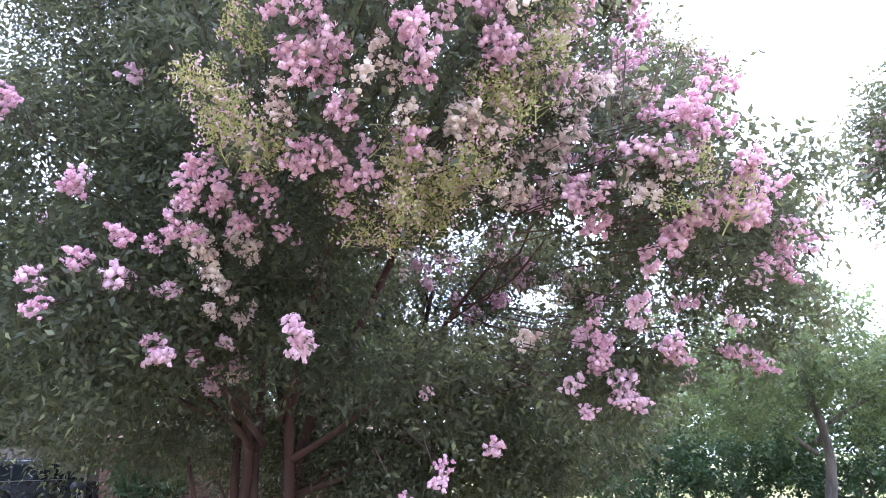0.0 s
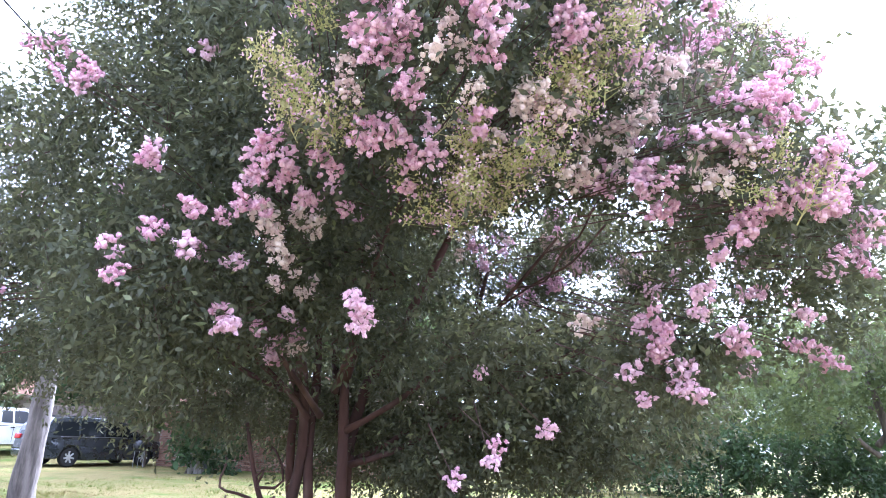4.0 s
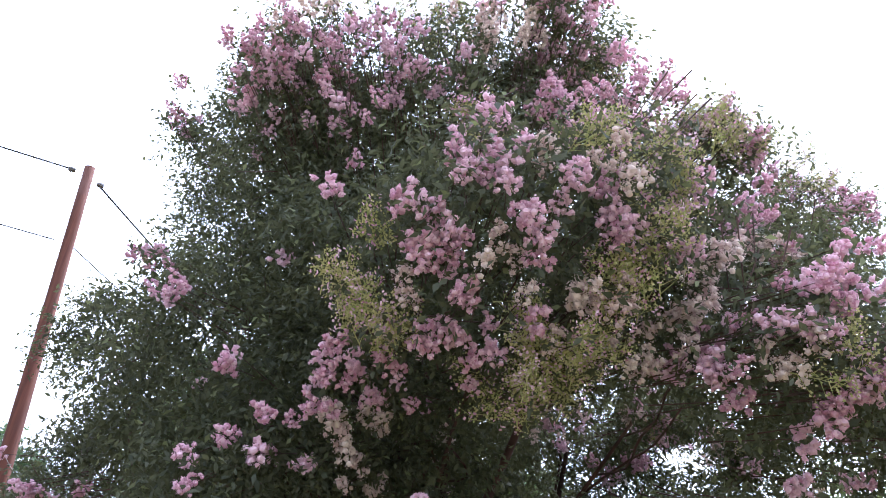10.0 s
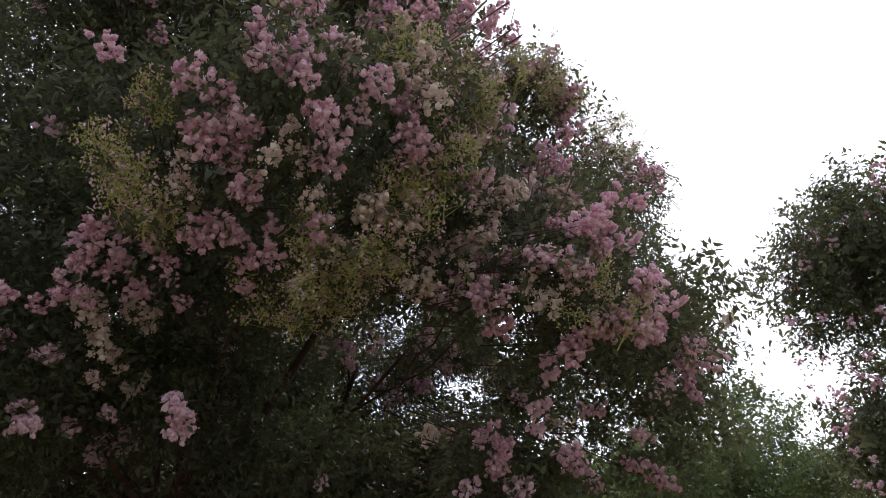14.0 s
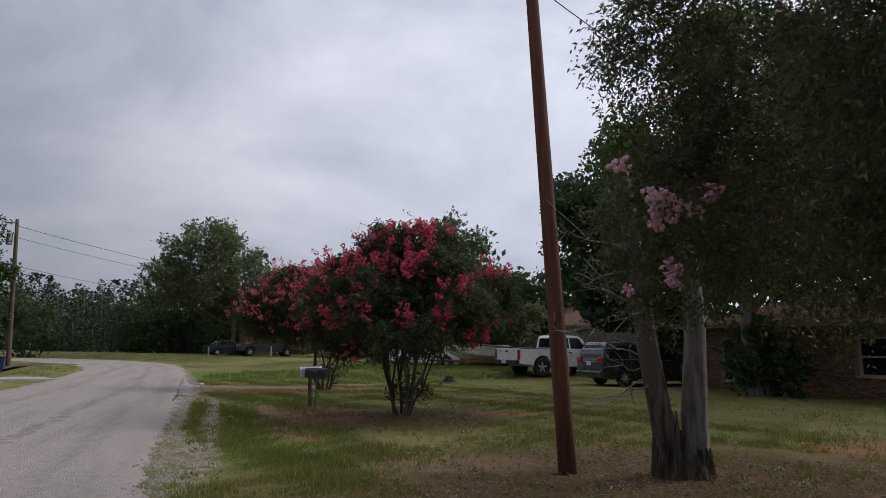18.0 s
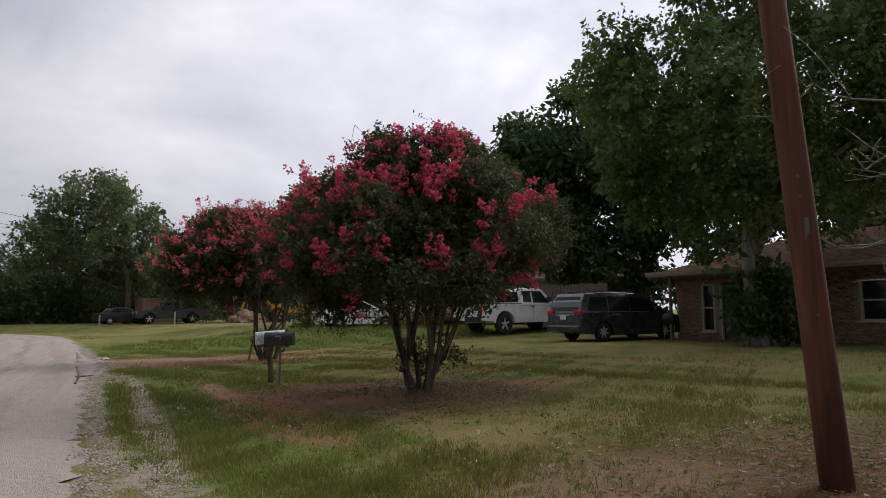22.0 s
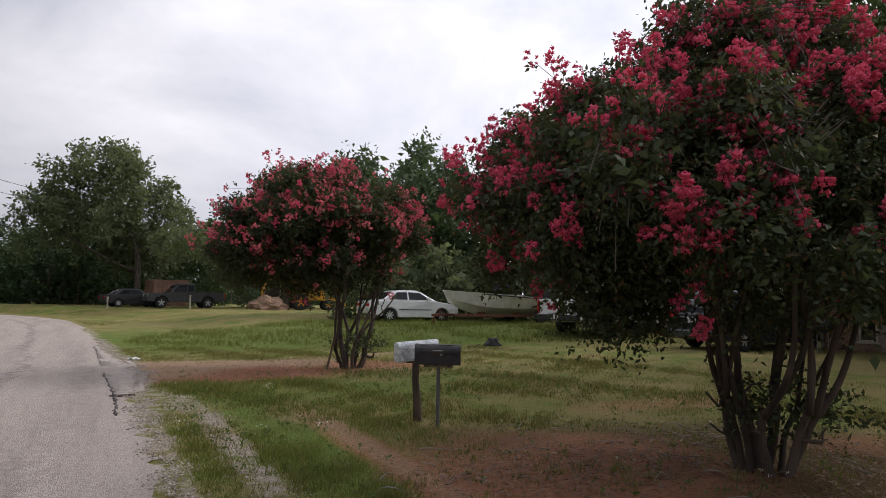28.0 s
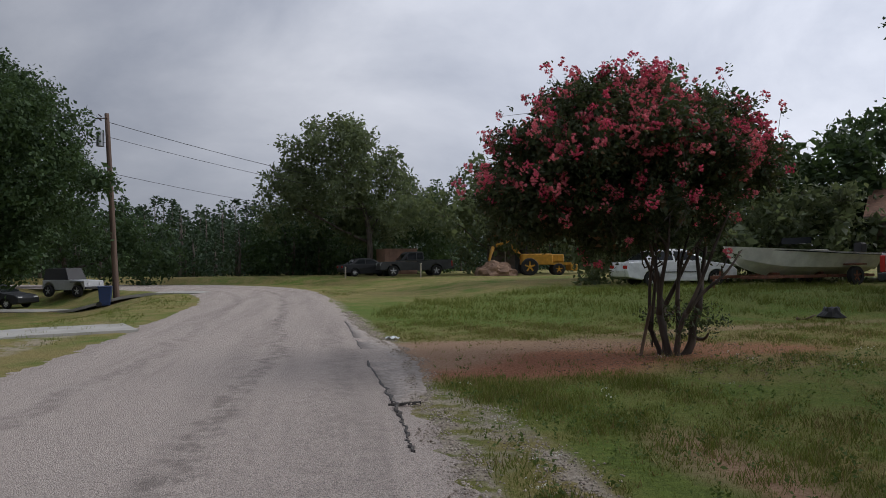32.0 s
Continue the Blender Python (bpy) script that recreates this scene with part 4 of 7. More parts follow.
    e = way[pick]
    kind = rng.random(len(tip))[pick]
    set_heads(t, heads, q[kind < 0.66], e[kind < 0.66], rng, (0.7, 1.1))
    set_heads(t, old, q[(kind >= 0.66) & (kind < 0.86)], e[(kind >= 0.66) & (kind < 0.86)], rng, (0.7, 1.1))
    set_heads(t, pods, q[kind >= 0.86], e[kind >= 0.86], rng, (0.8, 1.3), "seed_head")
    # a few more on the sides of the crown that the walk does not pass
    far, out = outer_points(np.asarray(budded), 900, rng, 2.6, 0.2)
    away = (out[:, :2] @ np.array((0.6, 0.8))) > 0.35
    far, out = far[away][:110], out[away][:110]
    set_heads(t, heads, far, out, rng, (0.7, 1.1))
    bearing, ways = np.vstack([p, fp, sp, q, far]), np.vstack([d, fd, sd, e, out])
    under_heads(t, bearing, ways, rng, "leaf_pink", 0.050)
    stalks = part("flower_stalk", twig_mesh("flower_stalk", local(t, bearing - ways * 0.12), ways, rng, 0.45, 0.005), "bark_myrtle", t)
    stalks["kind"] = "stuff"
    return t


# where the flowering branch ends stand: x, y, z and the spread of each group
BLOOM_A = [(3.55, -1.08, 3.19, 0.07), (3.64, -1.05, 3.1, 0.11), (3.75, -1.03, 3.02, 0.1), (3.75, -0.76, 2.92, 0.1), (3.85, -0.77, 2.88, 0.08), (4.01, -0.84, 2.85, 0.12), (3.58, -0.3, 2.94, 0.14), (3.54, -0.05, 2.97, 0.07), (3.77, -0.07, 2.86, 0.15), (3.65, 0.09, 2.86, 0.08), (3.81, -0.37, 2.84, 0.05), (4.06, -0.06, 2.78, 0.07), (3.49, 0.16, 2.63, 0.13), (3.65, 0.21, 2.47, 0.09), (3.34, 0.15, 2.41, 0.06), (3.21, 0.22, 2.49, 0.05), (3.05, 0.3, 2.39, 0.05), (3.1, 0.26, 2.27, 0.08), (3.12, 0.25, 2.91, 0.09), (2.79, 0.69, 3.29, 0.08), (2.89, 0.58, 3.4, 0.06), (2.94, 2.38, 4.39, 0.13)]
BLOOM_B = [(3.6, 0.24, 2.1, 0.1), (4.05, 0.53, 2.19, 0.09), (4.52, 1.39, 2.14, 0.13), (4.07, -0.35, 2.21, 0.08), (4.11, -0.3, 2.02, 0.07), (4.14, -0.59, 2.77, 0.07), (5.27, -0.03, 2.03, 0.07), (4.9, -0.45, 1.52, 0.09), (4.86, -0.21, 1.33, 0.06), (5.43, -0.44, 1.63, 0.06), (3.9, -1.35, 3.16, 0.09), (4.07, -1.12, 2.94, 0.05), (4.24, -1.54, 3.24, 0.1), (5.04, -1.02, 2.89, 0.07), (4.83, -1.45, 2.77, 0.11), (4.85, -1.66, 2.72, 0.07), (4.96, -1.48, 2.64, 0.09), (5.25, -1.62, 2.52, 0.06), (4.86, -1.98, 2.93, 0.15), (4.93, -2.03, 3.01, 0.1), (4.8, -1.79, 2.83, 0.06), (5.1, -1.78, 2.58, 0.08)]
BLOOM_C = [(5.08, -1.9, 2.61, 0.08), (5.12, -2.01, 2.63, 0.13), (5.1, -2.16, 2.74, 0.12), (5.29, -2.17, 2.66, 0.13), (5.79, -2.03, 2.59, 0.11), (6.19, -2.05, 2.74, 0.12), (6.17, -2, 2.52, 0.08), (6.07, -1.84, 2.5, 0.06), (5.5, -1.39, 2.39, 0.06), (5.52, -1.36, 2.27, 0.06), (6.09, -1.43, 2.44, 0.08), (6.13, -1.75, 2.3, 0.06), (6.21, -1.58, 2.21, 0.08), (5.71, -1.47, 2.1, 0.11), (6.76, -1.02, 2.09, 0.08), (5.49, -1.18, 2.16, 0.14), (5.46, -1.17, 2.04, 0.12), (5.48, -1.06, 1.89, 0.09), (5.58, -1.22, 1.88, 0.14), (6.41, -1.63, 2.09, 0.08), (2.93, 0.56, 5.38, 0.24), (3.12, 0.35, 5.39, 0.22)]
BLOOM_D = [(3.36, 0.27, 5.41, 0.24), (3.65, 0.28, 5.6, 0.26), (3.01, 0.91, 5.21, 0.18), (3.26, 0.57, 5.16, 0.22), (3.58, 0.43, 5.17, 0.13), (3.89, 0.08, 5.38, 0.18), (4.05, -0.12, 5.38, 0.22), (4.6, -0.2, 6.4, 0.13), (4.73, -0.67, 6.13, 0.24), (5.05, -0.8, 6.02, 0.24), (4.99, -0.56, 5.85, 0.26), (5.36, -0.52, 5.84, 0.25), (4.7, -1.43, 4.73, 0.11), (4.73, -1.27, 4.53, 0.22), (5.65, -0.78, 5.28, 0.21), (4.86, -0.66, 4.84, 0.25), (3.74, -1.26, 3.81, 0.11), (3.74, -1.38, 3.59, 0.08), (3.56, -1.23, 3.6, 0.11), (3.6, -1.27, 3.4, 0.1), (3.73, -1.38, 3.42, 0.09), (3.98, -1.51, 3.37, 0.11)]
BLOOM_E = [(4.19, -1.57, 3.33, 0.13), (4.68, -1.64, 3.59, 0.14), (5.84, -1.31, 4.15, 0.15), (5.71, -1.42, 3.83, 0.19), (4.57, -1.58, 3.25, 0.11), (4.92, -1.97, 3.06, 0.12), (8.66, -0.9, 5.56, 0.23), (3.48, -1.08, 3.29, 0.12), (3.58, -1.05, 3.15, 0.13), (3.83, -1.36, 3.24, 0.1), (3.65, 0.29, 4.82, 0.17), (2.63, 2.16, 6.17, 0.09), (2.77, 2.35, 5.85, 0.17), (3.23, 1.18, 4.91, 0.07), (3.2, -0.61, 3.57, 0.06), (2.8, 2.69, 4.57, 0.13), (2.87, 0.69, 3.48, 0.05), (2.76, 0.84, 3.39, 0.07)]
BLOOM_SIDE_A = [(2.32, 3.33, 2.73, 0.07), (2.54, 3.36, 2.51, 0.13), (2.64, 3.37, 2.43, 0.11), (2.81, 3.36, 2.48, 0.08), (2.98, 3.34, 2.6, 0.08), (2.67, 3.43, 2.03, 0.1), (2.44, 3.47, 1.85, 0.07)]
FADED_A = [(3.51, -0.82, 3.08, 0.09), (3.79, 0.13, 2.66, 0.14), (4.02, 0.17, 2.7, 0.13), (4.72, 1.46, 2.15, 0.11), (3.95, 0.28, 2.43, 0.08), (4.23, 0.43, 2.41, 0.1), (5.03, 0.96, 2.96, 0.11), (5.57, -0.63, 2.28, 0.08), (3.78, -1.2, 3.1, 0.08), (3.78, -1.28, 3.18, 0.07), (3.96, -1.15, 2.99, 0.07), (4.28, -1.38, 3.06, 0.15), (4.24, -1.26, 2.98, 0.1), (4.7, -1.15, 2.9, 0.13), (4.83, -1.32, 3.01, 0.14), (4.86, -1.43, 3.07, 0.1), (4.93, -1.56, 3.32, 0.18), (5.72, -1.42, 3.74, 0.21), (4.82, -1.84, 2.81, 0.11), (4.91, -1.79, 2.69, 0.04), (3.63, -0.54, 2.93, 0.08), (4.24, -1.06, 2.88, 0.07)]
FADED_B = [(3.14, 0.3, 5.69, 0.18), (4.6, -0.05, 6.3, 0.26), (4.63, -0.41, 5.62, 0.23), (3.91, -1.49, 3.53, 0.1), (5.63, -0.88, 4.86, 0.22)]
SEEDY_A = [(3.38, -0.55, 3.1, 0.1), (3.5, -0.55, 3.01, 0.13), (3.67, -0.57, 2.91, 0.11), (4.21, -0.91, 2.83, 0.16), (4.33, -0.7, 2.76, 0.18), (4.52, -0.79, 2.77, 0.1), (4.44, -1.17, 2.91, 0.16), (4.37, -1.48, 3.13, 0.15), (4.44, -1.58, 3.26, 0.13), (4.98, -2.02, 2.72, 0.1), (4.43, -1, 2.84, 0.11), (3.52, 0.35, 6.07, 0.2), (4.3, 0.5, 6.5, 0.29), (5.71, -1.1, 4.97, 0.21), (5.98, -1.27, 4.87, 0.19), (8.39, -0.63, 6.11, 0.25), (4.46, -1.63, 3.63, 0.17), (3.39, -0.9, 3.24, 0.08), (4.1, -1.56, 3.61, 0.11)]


def side_myrtle(x, y, lobes, n, heads_n, seed, label):
    rng = np.random.default_rng(seed)
    t = thing("crape_myrtle", x, y, label=label, category="tree")
    crown(t, lobes, n, rng, "leaf_pink", inner=0.3, amp=0.12, bark="bark_myrtle", leaves=12, shoot=0.42, leaf=0.072, slim=0.46)
    stems = [((rng.normal() * 0.15, rng.normal() * 0.15, -0.1), (rng.normal() * 0.8, rng.normal() * 0.8, lobes[0][2]), 0.07, 0.02) for _ in range(5)]
    limbs(t, stems, rng, "bark_myrtle", 10, 0.05, 3)
    heads = [lump_head("flower_head", rng, 10, 0.16, 0.085, 80, 0.018, 0.4) for _ in range(4)]
    for me in heads:
        me.materials.append(M["petal_pink"])
    p, d = outer_points(lobes, heads_n, rng, 1.6, 0.3)
    set_heads(t, heads, p, d, rng, (0.7, 1.3))
    return t


RED_A = [(0.48, 12.32, 2.27, 1.77, 1.64, 1.19), (-0.66, 12.05, 2.27, 1.0, 1.09, 0.85), (1.48, 12.5, 2.42, 1.18, 1.18, 1.04), (0.03, 12.23, 3.3, 0.5, 0.55, 0.66), (0.94, 12.32, 3.26, 0.68, 0.68, 0.68), (-0.85, 13.25, 2.35, 0.95, 0.95, 0.75)]
RED_B = [(-3.29, 21.22, 2.82, 1.6, 1.6, 1.1), (-4.39, 21.05, 2.42, 0.97, 1.01, 0.83), (-2.2, 21.3, 2.77, 1.05, 1.09, 1.01), (-3.55, 21.22, 3.37, 0.76, 0.76, 0.57), (-2.45, 21.22, 3.44, 0.67, 0.67, 0.57), (-3.29, 20.96, 1.97, 0.84, 0.84, 0.46)]


def red_myrtle(x, y, lobes, seed, n, heads_n, high, label, coral=0.0, near=False, face=(-0.8, 0.45, 0.5), loose=0.11, boles=9, thick=1.1):
    rng = np.random.default_rng(seed)
    t = thing("crape_myrtle", x, y, label=label, category="tree", group="red crape myrtles along the verge")
    lobes = lumpy(lobes, rng, 15, (0.13, 0.34), 0.82, 1.14)
    crown(t, lobes, n, rng, "leaf_red", inner=0.36, amp=0.10, bark="bark_red", lump=None, leaves=12, shoot=0.30, core=0.4, leaf=0.046 if near else 0.064, slim=0.54)
    stems = []
    for i in range(boles):
        a = i * 6.28 / boles + rng.uniform(-0.3, 0.3)
        lean, r = rng.uniform(0.3, 1.0), thick * rng.uniform(0.024, 0.044)
        foot = np.array((math.cos(a) * 0.14, math.sin(a) * 0.14, -0.08))
        b = a + rng.uniform(-0.7, 0.7)
        knee = foot + np.array((math.cos(b) * lean * 0.3, math.sin(b) * lean * 0.3, rng.uniform(0.45, 0.9)))
        stems.append((foot, knee, r, r * 0.85))
        for _ in range(2):
            c = b + rng.uniform(-1.0, 1.0)
            stems.append((knee - np.array((0, 0, 0.03)), (math.cos(c) * lean, math.sin(c) * lean, rng.uniform(1.5, 2.2)), r * 0.75, 0.012))
    limbs(t, stems, rng, "bark_red", 8, 0.06, 1)
    fine = (13, 0.19, 0.080, 110, 0.018) if near else (10, 0.20, 0.085, 90, 0.018)
    heads = [lump_head("flower_head", rng, *fine, 0.5) for _ in range(6)]
    for me in heads:
        me.materials.append(M["petal_coral" if rng.random() < coral else "petal_red"])
    # heads stand in plumes at the branch ends, most of them high up, few in the shade below
    tips, ways = outer_points(lobes, heads_n // 9, rng, high, 0.45, face)
    low_t, low_w = outer_points(lobes, heads_n // 60, rng, high - 0.6, 0.0, (-0.8, 0.2, 1.0))
    tips, ways = np.vstack([tips, low_t]), np.vstack([ways, low_w])
    pick = np.concatenate([np.arange(len(tips)), rng.integers(0, len(tips), heads_n - len(tips))])
    p = tips[pick] + ways[pick] * rng.uniform(-0.08, 0.20, (heads_n, 1)) + rng.normal(size=(heads_n, 3)) * loose
    d = ways[pick]
    under_heads(t, p, d, rng, "leaf_red", 0.048 if near else 0.064)
    set_heads(t, heads, p, d, rng, (0.7, 1.25))
    stalks = part("flower_stalk", twig_mesh("flower_stalk", local(t, p - d * 0.12), d, rng, 0.45, 0.005), "bark_red", t)
    stalks["kind"] = "stuff"
    # leafy suckers at the foot
    foot = [(x + 0.2, y, gz(x, y) + 0.5, 0.55, 0.5, 0.3)]
    crown(t, foot, 70, rng, "leaf_red", "sucker_growth", inner=0.3, twigs=False, leaves=9, shoot=0.2, leaf=0.05, slim=0.5)
    return t


def yard_tree(name, x, y, lobes, seed, n, leaf_mat, bark, trunk_r, label, category="tree", stems=None, kids=5, leaf=0.11, shoot=0.6, leaves=7, inner=0.3, amp=0.14, group="", slim=0.5, droop=0.25):
    rng = np.random.default_rng(seed)
    t = thing(name, x, y, label=label, category=category, group=group)
    crown(t, lobes, int(n * 0.7), rng, leaf_mat, inner=inner, amp=amp, bark=bark, core=0.16, lump=(28, (0.11, 0.28), 0.58, 1.15), leaves=leaves, shoot=shoot, leaf=leaf * 1.22, slim=slim * 1.15, droop=droop)
    if stems is None:
        c = np.asarray(lobes, float)
        stems = [((0, 0, -0.15), tuple(c[0, :3] - np.array((x, y, gz(x, y))) + np.array((0, 0, c[0, 5] * 0.4))), trunk_r, trunk_r * 0.25)]
        for l in c[1:]:
            e = l[:3] - np.array((x, y, gz(x, y)))
            stems.append(((0, 0, max(0.8, e[2] * 0.45)), tuple(e), trunk_r * 0.45, 0.02))
    limbs(t, stems, rng, bark, 12, 0.05, kids)
    return t


pink_myrtle()
side_myrtle(11.9, -3.6, [(11.9, -3.6, 4.4, 2.0, 2.0, 2.0), (11.3, -3.5, 2.8, 1.5, 1.5, 1.4)], 3600, 320, 21, "second pink crape myrtle with dense foliage")
red_myrtle(0.48, 12.25, RED_A, 31, 9000, 1150, 1.95, "multi-stemmed crape myrtle with crimson flower heads", near=True)
red_myrtle(-2.5, 21.22, RED_B, 32, 4600, 800, 2.0, "rounded crape myrtle with coral red flower heads", 0.7, face=(-0.7, -0.7, 0.3), loose=0.17, boles=6, thick=1.5)

yard_tree("pecan_tree", 11.6, 19.6, [(11.8, 20.0, 7.6, 4.2, 4.2, 4.6), (9.6, 19.0, 6.2, 2.4, 2.4, 2.6), (14.2, 18.6, 6.5, 3.0, 3.0, 3.4), (11.5, 19.6, 11.0, 2.4, 2.4, 2.0), (15.5, 16.0, 8.0, 3.0, 3.0, 3.5)], 41, 9800, "leaf_pecan", "bark_grey", 0.24, "tall pecan tree in front of the brick house", leaf=0.125, shoot=0.5, leaves=10, slim=0.62)
yard_tree("shrub", 11.3, 19.9, [(11.6, 19.6, 1.3, 0.75, 0.75, 1.2), (12.3, 19.2, 1.0, 0.7, 0.6, 0.9)], 42, 460, "leaf_dark", "bark_dark", 0.05, "leafy green shrub against the house front", "shrub", leaf=0.159, shoot=0.4, kids=0)
yard_tree("oak_tree", 11.6, 33.2, [(11.4, 33.2, 8.6, 3.2, 3.2, 3.6), (10.0, 33.0, 6.4, 2.3, 2.3, 2.4), (14.0, 33.5, 7.5, 3.2, 3.2, 3.6), (10.9, 31.6, 3.9, 1.5, 1.4, 1.7), (12.6, 31.2, 3.6, 1.7, 1.4, 1.8)], 43, 4300, "leaf_dark", "bark_dark", 0.3, "dark broad tree behind the house roof", leaf=0.244, shoot=0.9)
yard_tree("oak_tree", -18.0, 63.4, [(-20.4, 62.7, 8.6, 4.4, 4.0, 4.0), (-24.0, 61.8, 6.6, 2.6, 2.6, 2.8), (-16.8, 63.8, 6.4, 2.9, 2.9, 3.2), (-20.6, 62.6, 11.4, 2.5, 2.4, 2.0), (-18.2, 64.0, 4.7, 2.4, 2.2, 1.3)], 44, 4200, "leaf_oak", "bark_dark", 0.28, "round-headed oak at the bend of the road", leaf=0.22, shoot=0.9, amp=0.24, inner=0.4)
yard_tree("oak_tree", -27.3, 69, [(-27.5, 69, 3.2, 3.4, 3.4, 3.6), (-21.5, 71, 4.6, 3.8, 3.8, 4.4), (-14.0, 72, 4.8, 3.8, 3.8, 4.4)], 45, 3400, "leaf_dark", "bark_dark", 0.2, "dense dark trees beside the bend", leaf=0.268, shoot=0.9)
yard_tree("elm_tree", 1.5, 46.5, [(1.5, 46.5, 6.6, 3.4, 3.4, 4.4), (-1.4, 46.5, 6.4, 2.4, 2.4, 3.4), (3.6, 46, 7.2, 2.0, 2.0, 3.2)], 46, 2600, "leaf_wisp", "bark_grey", 0.25, "wispy grey-green elm behind the yard", leaf=0.232, shoot=1.1, inner=0.5, amp=0.2)
yard_tree("oak_tree", -8, 67, [(-8, 67, 5.6, 3.6, 3.6, 4.6), (-3.5, 67, 5.0, 3.4, 3.4, 4.4), (1.5, 66, 4.6, 3.4, 3.4, 4.2), (-11.5, 57.5, 5.0, 3.4, 2.6, 1.7), (-6.5, 60.5, 4.8, 3.0, 2.6, 1.8)], 47, 3000, "leaf_oak", "bark_dark", 0.2, "green tree behind the parked trucks", leaf=0.268, shoot=0.9)
yard_tree("oak_tree", 5.5, 43, [(5.5, 43, 4.0, 3.0, 3.0, 2.7), (8.8, 43.5, 4.0, 2.9, 2.9, 2.8), (12, 45, 4.8, 3.2, 3.2, 3.2)], 48, 3000, "leaf_dark", "bark_dark", 0.22, "dark trees in a row behind the boat", leaf=0.244, shoot=0.9)
yard_tree("shrub", 3.2, 38.5, [(3.2, 38.5, 2.0, 2.4, 1.6, 1.8), (6.4, 38.8, 2.2, 2.2, 1.6, 2.0), (-0.5, 38.8, 1.7, 2.0, 1.5, 1.6)], 49, 1500, "leaf_oak", "bark_dark", 0.06, "overgrown green brush behind the boat", "shrub", leaf=0.207, shoot=0.7, kids=0)
yard_tree("oak_tree", -31.0, 39.5, [(-31.4, 38.6, 6.6, 4.7, 4.7, 4.5), (-35.0, 40.2, 6.9, 5.6, 5.6, 5.0), (-27.9, 39.4, 4.9, 2.6, 2.6, 2.6), (-33.0, 38.2, 10.0, 3.3, 3.3, 2.6), (-36.5, 41.0, 3.0, 4.4, 3.4, 2.8), (-30.6, 37.8, 2.6, 3.0, 2.4, 1.9)], 50, 16000, "leaf_dark", "bark_dark", 0.34, "broad dark-leaved tree across the road", leaf=0.16, shoot=0.7)
yard_tree("mesquite_tree", 21.6, 2.2, [(21.6, 2.2, 4.0, 2.6, 2.6, 1.9), (19.8, 3.2, 3.3, 1.8, 1.8, 1.2), (24.0, 0.6, 3.8, 2.5, 2.5, 2.0)], 51, 4200, "leaf_light", "bark_dark", 0.15, "open dark-barked tree with pale green leaves", leaf=0.085, shoot=0.6, inner=0.5, amp=0.2, leaves=10)
yard_tree("mesquite_tree", 25.4, 7.2, [(25.2, 7.2, 4.2, 2.8, 2.8, 2.2), (23.5, 9.0, 3.2, 2.2, 2.2, 1.7)], 52, 3600, "leaf_light", "bark_dark", 0.13, "slender dark-barked tree with pale leaves", leaf=0.09, shoot=0.6, inner=0.5, amp=0.2, leaves=10)
for i, (hx, hy) in enumerate(((19.2, 11.3), (20.4, 9.7), (21.3, 8.1), (22.1, 6.5), (22.8, 4.9), (23.4, 3.3), (23.9, 1.6), (24.3, -0.3), (24.8, -2.4), (25.4, -4.6))):
    yard_tree("hedge_bush", hx, hy, [(hx, hy, 0.8, 1.3, 1.2, 0.95), (hx + 0.5, hy + 0.3, 1.75, 1.0, 1.0, 0.8)], 60 + i, 700, "leaf_dark", "bark_dark", 0.05, "dense dark hedge bush along the back of the lot", "bush", leaf=0.10, shoot=0.4, kids=0, group="hedge bushes behind the lot")
for i, (hx, hy) in enumerate(((30, 14.5), (34, 12.0), (38, 9.0), (41, 5.0), (43, 0.0), (44, -5.0))):
    yard_tree("oak_tree", hx, hy, [(hx, hy, 2.6, 3.2, 2.6, 2.6), (hx + 1.2, hy + 0.6, 4.2, 2.2, 2.1, 1.9)], 80 + i, 1000, "leaf_dark" if i % 3 else "leaf_oak", "bark_dark", 0.08, "low dense tree beyond the back hedge", leaf=0.195, shoot=0.6, kids=0, group="low trees beyond the hedge")

yard_tree("oak_tree", 17.5, 31.5, [(17.5, 31.5, 6.5, 3.6, 3.6, 4.4), (20.5, 29.0, 5.8, 3.4, 3.4, 4.2)], 71, 2000, "leaf_dark", "bark_dark", 0.25, "dark tree rising behind the house", leaf=0.25, shoot=0.9)
yard_tree("oak_tree", 23.5, 23.5, [(23.5, 23.5, 5.6, 3.6, 3.6, 4.0), (25.5, 27.5, 5.4, 3.4, 3.4, 4.0)], 72, 1800, "leaf_oak", "bark_dark", 0.25, "green tree behind the far end of the house", leaf=0.25, shoot=0.9)

yard_tree("shrub", 14.0, 39.0, [(13.0, 39.0, 2.0, 2.6, 1.8, 2.0), (17.0, 38.0, 2.2, 2.6, 1.8, 2.2), (20.5, 36.5, 2.2, 2.4, 1.8, 2.1)], 73, 900, "leaf_dark", "bark_dark", 0.07, "dark brush closing the yard behind the garage", "shrub", leaf=0.22, shoot=0.7, kids=0)


yard_tree("oak_tree", -39.0, 54.5, [(-39.0, 54.5, 3.6, 5.2, 3.0, 3.6), (-45.0, 52.5, 4.0, 4.6, 3.0, 4.0), (-34.5, 57.0, 2.6, 2.6, 2.0, 2.4)], 53, 2600, "leaf_dark", "bark_dark", 0.2, "dark trees behind the parked jeep", leaf=0.244, shoot=0.8)


